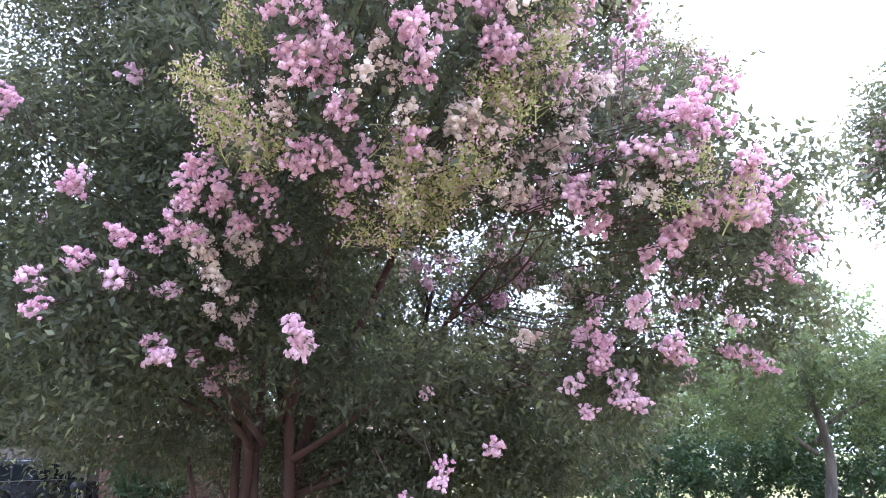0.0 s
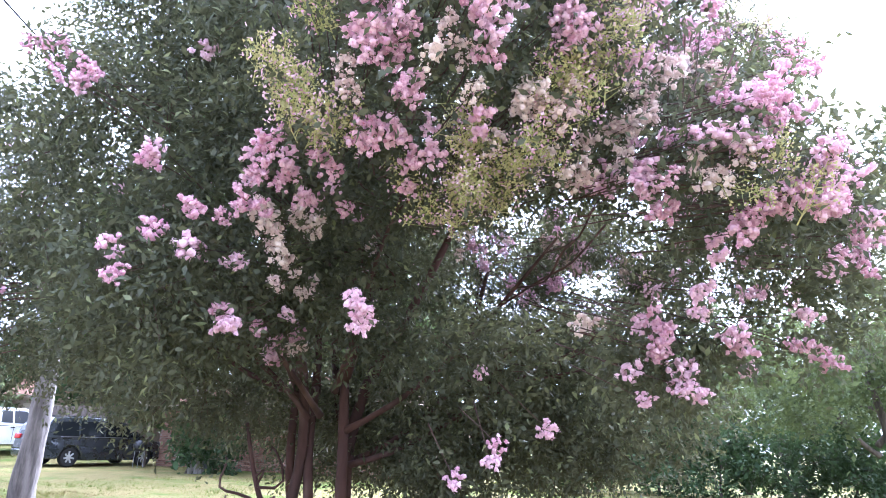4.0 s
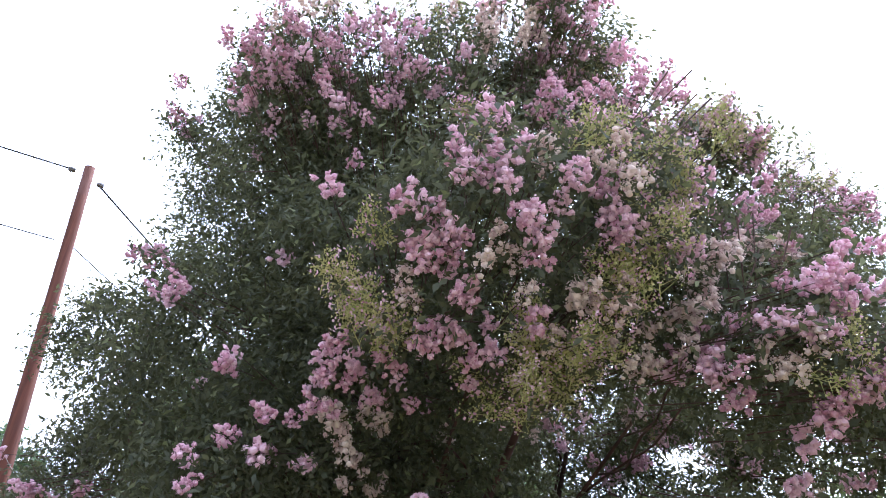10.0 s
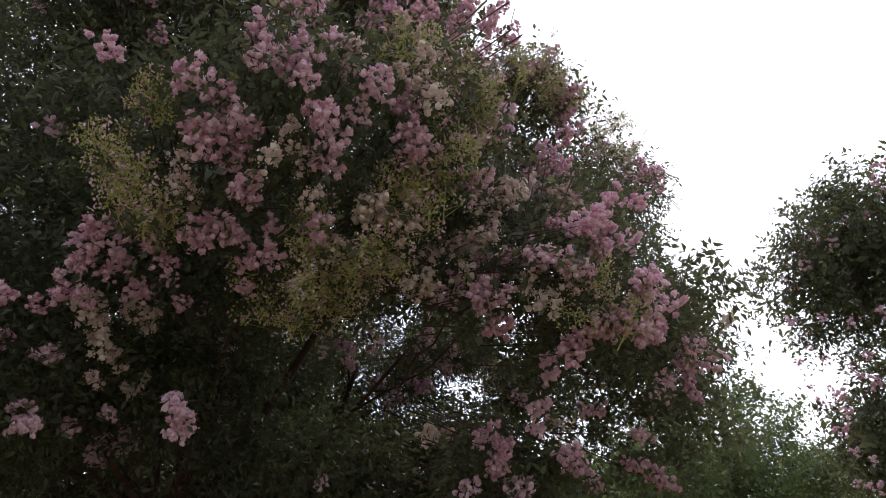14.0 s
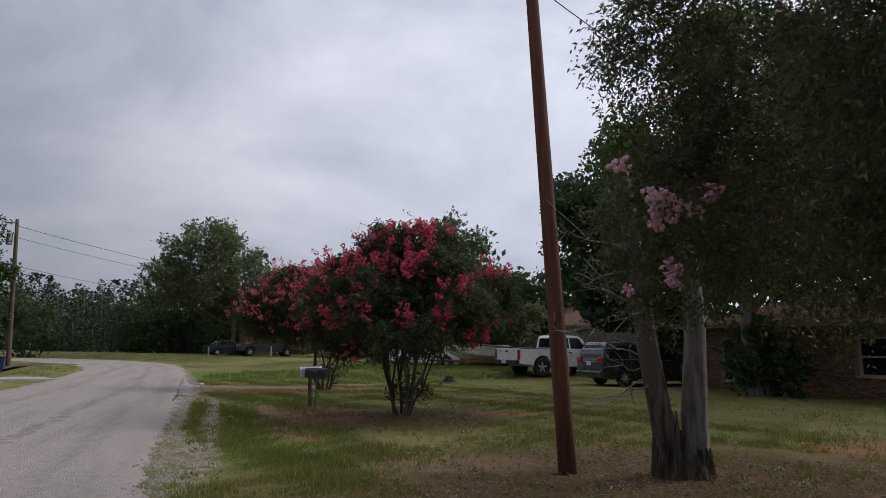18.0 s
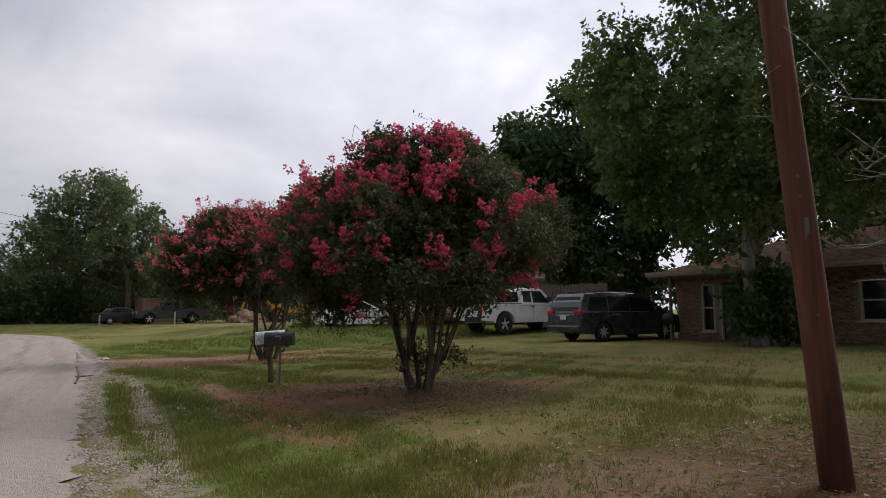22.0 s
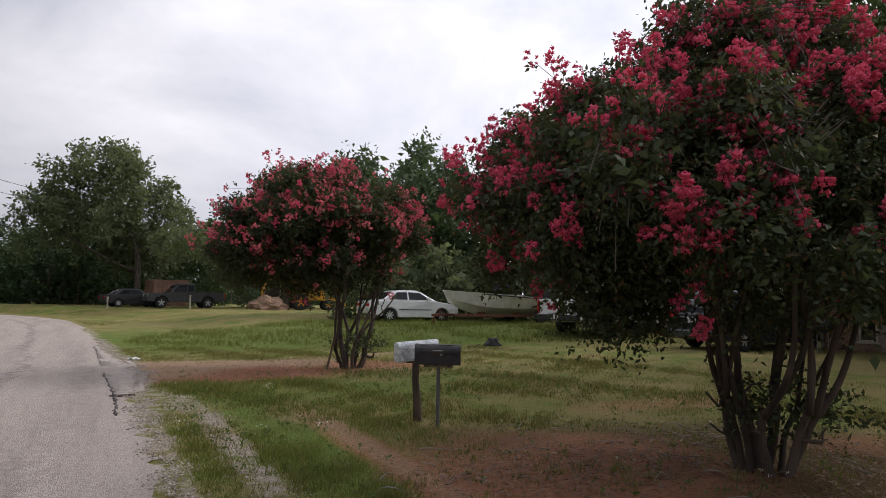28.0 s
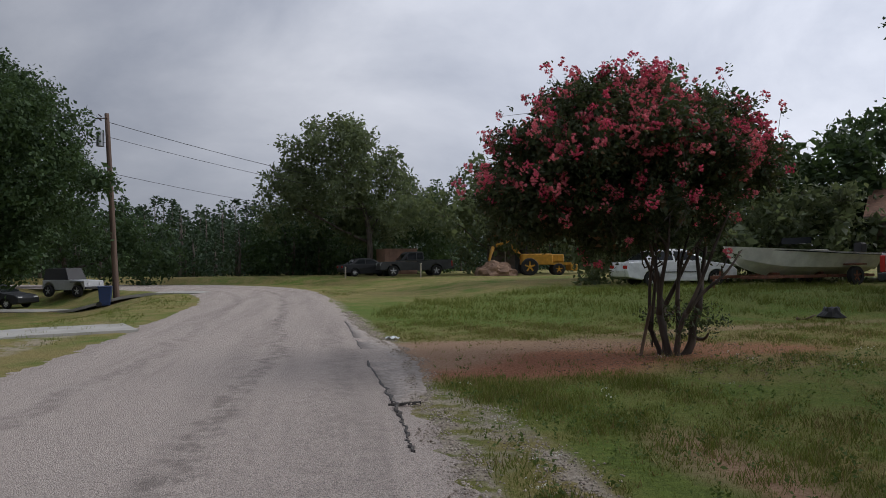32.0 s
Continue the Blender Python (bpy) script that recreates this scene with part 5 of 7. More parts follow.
def pine_belt():
    """Far pine wood along the horizon, joined into one object."""
    rng = np.random.default_rng(77)
    vs, fs = [], []
    off = 0
    trunks = []
    for i in range(620):
        az = radians(rng.uniform(-66, 16))
        dist = rng.uniform(60, 132)
        x, y = -5 + math.sin(az) * dist, 11 + math.cos(az) * dist
        if y < 62 or (x > -19 and dist < 78):
            continue
        h = (5.2 + 6.8 * rng.random() ** 1.7) * (dist / 105)
        z = 0.0
        m = 500
        t = rng.random(m) ** 1.2
        a = rng.uniform(0, 6.28, m)
        r = (1 - t * 0.8) * rng.uniform(0.3, 3.2, m)
        c = np.stack([x + np.cos(a) * r, y + np.sin(a) * r, z + h * t], -1)
        d = np.stack([np.cos(a), np.sin(a), rng.uniform(-0.2, 0.6, m)], -1)
        u = np.cross(d, rng.normal(size=(m, 3)))
        u /= np.linalg.norm(u, axis=1)[:, None]
        s = rng.uniform(0.11, 0.30, m)[:, None] * (dist / 85)
        v = np.stack([c - d * s, c + u * s * 0.45, c + d * s, c - u * s * 0.45 + np.array((0, 0, 0.15))], 1).reshape(-1, 3)
        vs.append(v)
        trunks.append((np.array([(x, y, -0.2), (x + 0.1, y, h * 0.5), (x, y, h * 0.92)]), np.array((0.16, 0.12, 0.04)), 5, rng, 0.0))
    verts = np.vstack(vs)
    me = mesh_from("crown", verts, np.arange(len(verts)).reshape(-1, 4))
    t = thing("pine_wood", 0, 0, 0.0, label="dark pine wood along the horizon", category="trees", kind="stuff")
    part("crown", me, "leaf_pine", t)
    part("trunks", tube_mesh("trunks", trunks), "bark_dark", t)


pine_belt()


# ---- dead trunk, poles, cables ----
def dead_trunk():
    rng = np.random.default_rng(91)
    t = thing("dead_trunk", 3.92, 6.42, label="weathered grey dead tree trunk with two forks", category="tree trunk")
    a = np.vstack([[(-0.12, 0.0, -0.12), (-0.12, 0.0, 0.05)], bend((-0.125, 0.0, 0.2), (-0.27, -0.03, 0.75), 6, rng, 0.01), bend((-0.285, -0.03, 0.85), (-0.72, -0.15, 3.7), 14, rng, 0.03)])
    ra = np.concatenate([[0.24, 0.20], np.linspace(0.150, 0.088, 20)])
    ra[-1] = 0.07
    left = part("trunk", tube_mesh("trunk", [(a, ra, 22, rng, 0.09)]), "bark_dead", t, "tall broken fork")
    b = np.vstack([[(0.125, 0.0, -0.12), (0.125, 0.0, 0.05)], bend((0.15, 0.02, 0.2), (0.10, -0.02, 2.75), 16, rng, 0.03)])
    rb = np.concatenate([[0.24, 0.205], np.linspace(0.160, 0.092, 16)])
    right = part("trunk", tube_mesh("trunk", [(b, rb, 22, rng, 0.07)]), "bark_silver", t, "shorter bare silver-grey fork")
    # ragged plates of old bark round the foot
    for i in range(90):
        side = -1 if i % 2 else 1
        ang = rng.uniform(0, 6.28)
        h = rng.uniform(0.18, 0.46) + 0.35 * (side < 0) * rng.random()
        w = rng.uniform(0.022, 0.05)
        lo = 0.235
        c0 = np.array((side * 0.122 + math.cos(ang) * lo, math.sin(ang) * lo, -0.06))
        c1 = np.array((side * 0.127 + math.cos(ang) * 0.158, math.sin(ang) * 0.158, h))
        if abs(c1[0]) < 0.06:
            continue
        u = np.array((-math.sin(ang), math.cos(ang), 0.0))
        o = np.array((math.cos(ang), math.sin(ang), 0.0))
        bm = bmesh.new()
        rows = []
        for q in range(5):
            f = q / 4
            mid = c0 + (c1 - c0) * f + o * (0.012 * math.sin(f * 9 + i)) + u * rng.normal() * 0.008
            ww = w * (1 - 0.75 * max(0, f - 0.6) / 0.4) * rng.uniform(0.8, 1.2)
            rows.append([bm.verts.new(mid - u * ww * 0.5), bm.verts.new(mid + o * 0.022), bm.verts.new(mid + u * ww * 0.5), bm.verts.new(mid - o * 0.03)])
        for r0, r1 in zip(rows, rows[1:]):
            for q in range(4):
                bm.faces.new((r0[q], r0[(q + 1) % 4], r1[(q + 1) % 4], r1[q]))
        bm.faces.new(rows[-1])
        part("bark_plate", bm, "bark_foot", left if side < 0 else right)
    tubes = []
    for i in range(9):
        k = rng.integers(9, 17)
        start = a[k]
        way = np.array((-rng.uniform(0.3, 0.95), rng.uniform(-0.2, 0.4), rng.uniform(-0.3, 0.45)))
        line = bend(start, start + way, 8, rng, 0.10)
        tubes.append((line, np.linspace(0.013, 0.003, 8), 5, rng, 0.0))
        for _ in range(3):
            s = line[rng.integers(3, 7)]
            w2 = way * 0.4 + rng.normal(size=3) * 0.16
            tubes.append((bend(s, s + w2, 5, rng, 0.04), np.linspace(0.006, 0.002, 5), 4, rng, 0.0))
    for tb in tubes:
        part("dead_twig", tube_mesh("dead_twig", [tb]), "bark_grey", left)


def utility_pole(x, y, top, r1, r2, material, label, z0=None):
    rng = np.random.default_rng(int(abs(x * 10)))
    t = thing("utility_pole", x, y, label=label, category="utility pole")
    z = t.matrix_basis.translation.z
    e = np.array(top) - np.array((x, y, z))
    line = np.array([e * s for s in np.linspace(-0.03, 1, 9)])
    part("pole", tube_mesh("pole", [(line, np.linspace(r1, r2, 9), 20, rng, 0.0)]), material, t)
    return t, e


def wire(name, a, b, sag, r, owner=None, label="black overhead cable strung across the sky", parent=None):
    a, b = np.asarray(a, float), np.asarray(b, float)
    s = np.linspace(0, 1, 24)
    p = a + (b - a) * s[:, None]
    p[:, 2] -= sag * 4 * s * (1 - s)
    me = tube_mesh(name, [(p, np.full(24, r), 6, None, 0.0)])
    me.materials.append(M["cable"])
    ob = new(name, me)
    return tagged(ob, label, "cable")


dead_trunk()
POLE_TOP = (2.15, 6.88, 7.72)
pole, pe = utility_pole(2.66, 6.76, POLE_TOP, 0.112, 0.074, "pole_wood", "leaning red-brown wooden utility pole")
for k, s in enumerate((-1, 1)):
    bm = cyl(0.035, 0.035, 0.05, 10)
    cyl(0.05, 0.03, 0.05, 10, Matrix.Translation((0, 0, 0.05)), bm)
    off = Matrix.Translation(Vector(pe) + Vector((s * 0.17, s * 0.05, -0.16 - 0.05 * (s > 0))))
    part("insulator", bm, "ceramic", pole, m=off @ pose(0, 0, 0, 0, 90 * s, 0))
part("pole_tag", box(0.03, 0.006, 0.15), "pipe", pole, "narrow upright number tag", m=Matrix.Translation((-0.16, -0.06, 1.75)) @ pose(0, 0, 0, 2, 0, -25))
for z in (2.05, 2.2, 1.2):
    part("nail_head", cyl(0.009, 0.009, 0.006, 8), "pipe", pole, m=Matrix.Translation((-0.045 - 0.075 * z, -0.125 + 0.03 * z, z)) @ pose(0, 0, 0, 90, 0, -25))

pole2, pe2 = utility_pole(-26.3, 42.5, (-26.75, 42.3, 9.55), 0.16, 0.11, "pole_dark", "dark wooden utility pole with a transformer")
bm = cyl(0.19, 0.19, 0.75, 16)
cyl(0.19, 0.10, 0.06, 16, Matrix.Translation((0, 0, 0.75)), bm)
part("transformer", bm, "galv", pole2, m=Matrix.Translation(Vector(pe2) + Vector((-0.3, -0.1, -1.75))), bevel=0.01)
for dz in (-0.15, -0.35):
    part("insulator", cyl(0.04, 0.03, 0.22, 10), "ceramic", pole2, m=Matrix.Translation(Vector(pe2) + Vector((-0.32, 0, dz))) @ pose(0, 0, 0, 0, -50, 0))
part("arm", box(0.7, 0.06, 0.06, (-0.25, 0, 0)), "pole_dark", pole2, m=Matrix.Translation(Vector(pe2) + Vector((0, -0.1, -0.3))))

top = Vector(POLE_TOP)
wire("power_cable", top + Vector((-0.17, -0.05, -0.15)), (-26, 7.2, 9.0), 0.55, 0.013)
wire("power_cable", top + Vector((-0.1, 0, -1.35)), (-26, 6.6, 8.2), 0.55, 0.009)
wire("power_cable", top + Vector((0.17, 0.05, -0.2)), (17.0, 15.0, 3.0), 0.45, 0.014, label="twisted service cable from pole to house")
wire("power_cable", top + Vector((0.1, 0, -1.35)), (17.0, 15.2, 2.85), 0.4, 0.008, label="thin service cable from pole to house")
wire("power_cable", (-26.7, 42.3, 9.1), (-16.5, 82, 9.4), 0.6, 0.016)
wire("power_cable", (-26.65, 42.3, 8.3), (-16.5, 82, 8.6), 0.6, 0.012)
wire("power_cable", (-26.6, 42.3, 6.4), (-16.5, 82, 6.6), 0.7, 0.012)
wire("power_cable", (-26.7, 42.3, 8.0), (-50, 24, 8.6), 0.8, 0.014)


# ---- mailboxes ----
def mailbox(x, y, h, turn, box_mat, post, label, long=0.5, tilt=0.0):
    t = thing("mailbox", x, y, rz=turn, label=label, category="mailbox", group="mailboxes on the verge")
    w, hh = 0.18, 0.235
    prof = [(-w / 2, 0), (w / 2, 0), (w / 2, hh - w / 2)] + [(w / 2 * math.cos(a), hh - w / 2 + w / 2 * math.sin(a)) for a in np.linspace(0.2, 2.94, 9)] + [(-w / 2, hh - w / 2)]
    bm = bmesh.new()
    f = bm.faces.new([bm.verts.new((-long / 2, px, pz)) for px, pz in prof])
    ext = bmesh.ops.extrude_face_region(bm, geom=[f])
    bmesh.ops.translate(bm, vec=(long, 0, 0), verts=[v for v in ext["geom"] if isinstance(v, bmesh.types.BMVert)])
    top = Matrix.Translation((0, 0, h)) @ pose(0, 0, 0, 0, tilt, 0)
    body = part("box", bm, box_mat, t, m=top, bevel=0.006)
    bm = bmesh.new()
    f = bm.faces.new([bm.verts.new((0, px * 1.04, (pz - 0.004) * 1.03)) for px, pz in prof])
    ext = bmesh.ops.extrude_face_region(bm, geom=[f])
    bmesh.ops.translate(bm, vec=(-0.018, 0, 0), verts=[v for v in ext["geom"] if isinstance(v, bmesh.types.BMVert)])
    door = part("door", bm, box_mat, body, m=Matrix.Translation((-long / 2, 0, 0)), bevel=0.004)
    part("flag", box(0.12, 0.008, 0.03, (0, -w / 2 - 0.008, 0.13)), "mail_rust" if box_mat == "mail_dark" else "galv", body)
    part("board", box(0.34, 0.13, 0.03, (0, 0, h - 0.03)), "post_wood", t, "weathered mounting board")
    if post == "wood":
        bm = tube_mesh("post", [(np.array([(0, 0, -0.15), (0.01, 0.0, 0.2), (-0.008, 0.004, 0.5), (0, 0, h - 0.03)]), np.array((0.058, 0.05, 0.047, 0.046)), 9, np.random.default_rng(4), 0.14)])
        part("post", bm, "post_dark", t, "leaning dark wooden post", m=pose(0, 0, 0, 0, -2.5, 0))
    else:
        part("post", cyl(0.022, 0.022, h + 0.12, 12, Matrix.Translation((0, 0, -0.15))), "pipe", t, "thin steel pipe post")
    return t, body


mail_a, body_a = mailbox(-1.71, 15.04, 0.72, -14, "mail_dark", "pipe", "weathered black mailbox on a steel pipe", 0.52)
mail_b, body_b = mailbox(-1.90, 15.40, 0.74, 14, "mail_white", "wood", "white mailbox with a dented door on a wooden post", 0.52, -4)
for px, pz, sx in ((-0.1, 0.16, 0.1), (0.06, 0.05, 0.16), (0.16, 0.14, 0.1)):
    part("rust_patch", box(sx, 0.006, 0.03, (px, -0.087, pz - 0.03)), "mail_rust", body_a)
part("bent_flag", box(0.09, 0.012, 0.026, (-0.02, -0.095, 0.145)), "galv", body_a, "bent pale metal flag", bevel=0.003)
part("bent_flag", box(0.026, 0.012, 0.06, (0.035, -0.095, 0.11)), "galv", body_a, "bent pale metal flag", bevel=0.003)
for px, turn in ((-0.14, 4), (0.02, -3), (0.17, 5)):
    part("peeling_strip", box(0.15, 0.05, 0.006), "mail_dark", body_a, "curled strip of peeling cover", m=Matrix.Translation((px, -0.02, 0.222)) @ pose(0, 0, 0, 6, turn, turn * 2))


def lettering(text, size, material, parent, m):
    cu = bpy.data.curves.new("lettering", "FONT")
    cu.body, cu.size, cu.extrude, cu.align_x = text, size, 0.001, "CENTER"
    cu.materials.append(M[material])
    ob = new("lettering", cu)
    ob.parent = parent
    ob.matrix_basis = m
    return ob


# two faint rows of characters on the dark mailbox's door
for row, z in enumerate((0.135, 0.075)):
    for k in range(3):
        part("digit", box(0.004, 0.010, 0.026, (-0.281, -0.035 + k * 0.03, z)), "digit", body_a)


# ---- vehicles ----
def slab(profile, half, inset_z=None, inset=0.0, bm=None):
    """A side outline (x, z) made solid across the width; points above inset_z lean inwards."""
    bm = bm or bmesh.new()
    zmax = max(z for _, z in profile)

    def wd(z):
        return half - (inset * max(0.0, z - inset_z) / (zmax - inset_z) if inset_z is not None else 0.0)

    a = [bm.verts.new((x, -wd(z), z)) for x, z in profile]
    b = [bm.verts.new((x, wd(z), z)) for x, z in profile]
    bm.faces.new(a)
    bm.faces.new(list(reversed(b)))
    for i in range(len(profile)):
        j = (i + 1) % len(profile)
        bm.faces.new((a[j], a[i], b[i], b[j]))
    return bm


def arch(cx, r, z0, n=9):
    """Wheel arch points from front to back of the hole, over a wheel at cx."""
    return [(cx + r * math.cos(a), z0 + r * math.sin(a)) for a in np.linspace(0.0, math.pi, n)]


def wheel(car, x, y, r, w, rim="rim", spokes=6):
    side = 1 if y > 0 else -1
    bm = bmesh.new()
    seg = 24
    prof = [(r * 0.62, -w / 2), (r * 0.93, -w / 2), (r, -w * 0.34), (r, w * 0.34), (r * 0.93, w / 2), (r * 0.62, w / 2)]
    rings = [[bm.verts.new((p * math.cos(a), q, p * math.sin(a))) for p, q in prof] for a in np.linspace(0, 2 * math.pi, seg, endpoint=False)]
    for i in range(seg):
        p, q = rings[i], rings[(i + 1) % seg]
        for j in range(len(prof)):
            k = (j + 1) % len(prof)
            bm.faces.new((p[j], p[k], q[k], q[j]))
    holder = part("tyre", bm, "rubber", car, m=Matrix.Translation((x, y, r)))
    bm = cyl(r * 0.63, r * 0.63, w * 0.5, 20, pose(0, 0, 0, 90, 0, 0) @ Matrix.Translation((0, 0, -w * 0.25)))
    part("hub", bm, "trim_black", holder)
    bm = bmesh.new()
    for i in range(spokes):
        box(r * 0.17, w * 0.12, r * 0.58, (0, side * w * 0.30, r * 0.04), bm, Matrix.Rotation(i * 2 * math.pi / spokes, 4, "Y"))
    cyl(r * 0.18, r * 0.14, w * 0.14, 12, Matrix.Translation((0, side * w * 0.30, 0)) @ pose(0, 0, 0, -90 * side, 0, 0), bm)
    part("rim", bm, rim, holder)


def pane_quad(car, pts, name="window", material="glass", thick=0.008):
    """A flat pane with a little thickness over four or more points."""
    bm = bmesh.new()
    vs = [bm.verts.new(p) for p in pts]
    f = bm.faces.new(vs)
    bm.normal_update()
    ext = bmesh.ops.extrude_face_region(bm, geom=[f])
    nrm = f.normal.copy()
    bmesh.ops.translate(bm, vec=nrm * thick, verts=[v for v in ext["geom"] if isinstance(v, bmesh.types.BMVert)])
    return part(name, bm, material, car)


def side_windows(car, polys, half, z0, zt, inset, zmax):
    """Side panes on both flanks, following the lean of the cabin."""
    for poly in polys:
        for s in (-1, 1):
            pts = [(x, s * (half + 0.006 - inset * max(0, z - z0) / (zmax - z0)), z) for x, z in poly]
            pane_quad(car, pts if s > 0 else pts, "side_window")


def minivan(x, y, rz):
    """The van's nose points along local +x; the origin is under the rear wheel line."""
    t = thing("minivan", x, y, rz=rz, label="dark grey minivan parked on the grass", category="van")
    h = 0.97
    low = [(-1.0, 0.30), (-1.05, 0.62), (-1.02, 0.98), (3.0, 0.98), (3.72, 0.90), (3.98, 0.72), (4.02, 0.42), (3.9, 0.26), (3.42, 0.24)]
    low += arch(3.0, 0.40, 0.32) + [(2.55, 0.22), (0.45, 0.22)] + arch(0.0, 0.40, 0.32) + [(-0.5, 0.26)]
    part("body", slab(low, h, 0.55, 0.04), "van_paint", t, bevel=0.045)
    cab = [(-1.02, 0.96), (-0.90, 1.40), (-0.68, 1.70), (0.3, 1.76), (1.6, 1.72), (2.15, 1.58), (3.05, 1.02), (3.0, 0.96)]
    part("cabin", slab(cab, h - 0.02, 0.98, 0.20), "van_paint", t, bevel=0.05)
    zt = 1.76
    side_windows(t, [[(-0.72, 1.08), (0.22, 1.06), (0.22, 1.58), (-0.50, 1.55)], [(0.30, 1.06), (1.20, 1.05), (1.20, 1.58), (0.30, 1.59)], [(1.28, 1.05), (2.62, 1.06), (2.12, 1.44), (1.85, 1.55), (1.28, 1.57)]], h - 0.02, 0.98, 1.76, 0.20, 1.76)
    pane_quad(t, [(-0.995, -0.76, 1.08), (-0.995, 0.76, 1.08), (-0.80, 0.68, 1.58), (-0.80, -0.68, 1.58)], "rear_window")
    pane_quad(t, [(2.98, -0.80, 1.08), (2.98, 0.80, 1.08), (2.20, 0.70, 1.57), (2.20, -0.70, 1.57)], "windscreen")
    for s in (-1, 1):
        part("tail_lamp", box(0.15, 0.34, 0.17, (-0.995, s * 0.76, 0.93)), "tail_red", t, bevel=0.03)
        part("head_lamp", box(0.30, 0.26, 0.15, (3.78, s * 0.74, 0.70)), "lamp_clear", t, bevel=0.03)
        part("mirror", box(0.12, 0.20, 0.14, (2.35, s * 1.03, 1.08)), "van_paint", t, bevel=0.03)
        part("side_rail", box(1.7, 0.035, 0.035, (0.6, s * 0.66, 1.745)), "trim_black", t, bevel=0.01)
        for dx in (0.42, 1.42):
            part("door_handle", box(0.18, 0.03, 0.04, (dx, s * 0.985, 0.90)), "van_paint", t, bevel=0.008)
        part("slide_rail", box(1.1, 0.012, 0.025, (-0.35, s * 0.975, 0.99)), "trim_black", t)
    part("bumper", box(0.16, 1.78, 0.24, (-1.04, 0, 0.34)), "van_paint", t, bevel=0.05)
    part("number_plate", box(0.02, 0.31, 0.16, (-1.06, 0, 0.78)), "plate", t)
    part("trim_strip", box(0.03, 0.7, 0.035, (-1.05, 0, 0.90)), "galv", t, bevel=0.01)
    for s in (-1, 1):
        part("window_trim", box(2.6, 0.012, 0.02, (0.85, s * 0.945, 1.03)), "galv", t)
    for wx in (0.0, 3.0):
        for s in (-1, 1):
            wheel(t, wx, s * 0.84, 0.335, 0.21, spokes=7)
    return t


def pickup(x, y, rz, paint="white_paint", label="white pickup truck parked on the grass", bed=2.0):
    t = thing("pickup_truck", x, y, rz=rz, label=label, category="truck")
    h, r = 0.98, 0.40
    wb = 3.35
    low = [(-1.22, 0.55), (-1.22, 1.20), (0.92, 1.20), (0.92, 1.12), (wb - 0.55, 1.12), (wb + 0.80, 1.08), (wb + 0.95, 0.95), (wb + 0.98, 0.50), (wb + 0.52, 0.46)]
    low += arch(wb, 0.50, 0.42) + [(wb - 0.55, 0.44), (0.55, 0.44)] + arch(0.0, 0.50, 0.42) + [(-0.6, 0.50)]
    part("body", slab(low, h, 0.7, 0.02), paint, t, bevel=0.035)
    # the body is solid: a black sheet at rail height paints the bed's shaded hollow
    part("bed_dark_sheet", box(1.95, 1.5, 0.02, (-0.2, 0, 1.203)), "trim_black", t, "flat black sheet in place of the bed's dark hollow")
    cab = [(0.94, 1.14), (0.98, 1.72), (1.10, 1.84), (2.05, 1.84), (2.25, 1.78), (2.82, 1.14)]
    part("cabin", slab(cab, h - 0.04, 1.14, 0.17), paint, t, bevel=0.04)
    side_windows(t, [[(1.04, 1.26), (1.50, 1.25), (1.50, 1.72), (1.08, 1.72)], [(1.58, 1.24), (2.50, 1.24), (2.10, 1.72), (1.58, 1.72)]], h - 0.04, 1.14, 1.84, 0.17, 1.84)
    pane_quad(t, [(0.955, -0.70, 1.27), (0.955, 0.70, 1.27), (0.975, 0.62, 1.70), (0.975, -0.62, 1.70)], "rear_window")
    pane_quad(t, [(2.78, -0.80, 1.22), (2.78, 0.80, 1.22), (2.28, 0.72, 1.74), (2.28, -0.72, 1.74)], "windscreen")
    gate = part("tailgate", box(0.05, 1.66, 0.62, (-1.24, 0, 0.58)), paint, t, bevel=0.015)
    part("gate_handle", box(0.03, 0.18, 0.09, (-1.265, 0, 1.02)), "trim_black", gate, bevel=0.01)
    part("badge", box(0.02, 0.14, 0.06, (-1.268, 0.55, 1.06)), "galv", gate)
    for s in (-1, 1):
        part("tail_lamp", box(0.08, 0.14, 0.42, (-1.23, s * 0.91, 0.72)), "tail_red", t, bevel=0.015)
        part("head_lamp", box(0.14, 0.3, 0.22, (wb + 0.90, s * 0.78, 0.80)), "lamp_clear", t, bevel=0.02)
        part("mirror", box(0.12, 0.22, 0.2, (2.35, s * 1.06, 1.28)), "trim_black", t, bevel=0.02)
        part("bed_rail", box(2.1, 0.07, 0.03, (-0.16, s * 0.93, 1.20)), "trim_black", t, bevel=0.008)
        part("door_handle", box(0.16, 0.03, 0.05, (1.5, s * 0.98, 1.06)), "trim_black", t, bevel=0.006)
        part("door_seam", box(0.012, 0.006, 0.62, (1.54, s * 0.982, 0.52)), "trim_black", t)
    part("bumper", box(0.2, 1.86, 0.19, (-1.32, 0, 0.50)), "trim_black", t, "dark step bumper", bevel=0.03)
    part("number_plate", box(0.02, 0.31, 0.15, (-1.43, 0, 0.54)), "plate", t)
    for wx in (0.0, wb):
        for s in (-1, 1):
            wheel(t, wx, s * 0.85, r, 0.27, spokes=5)
    return t


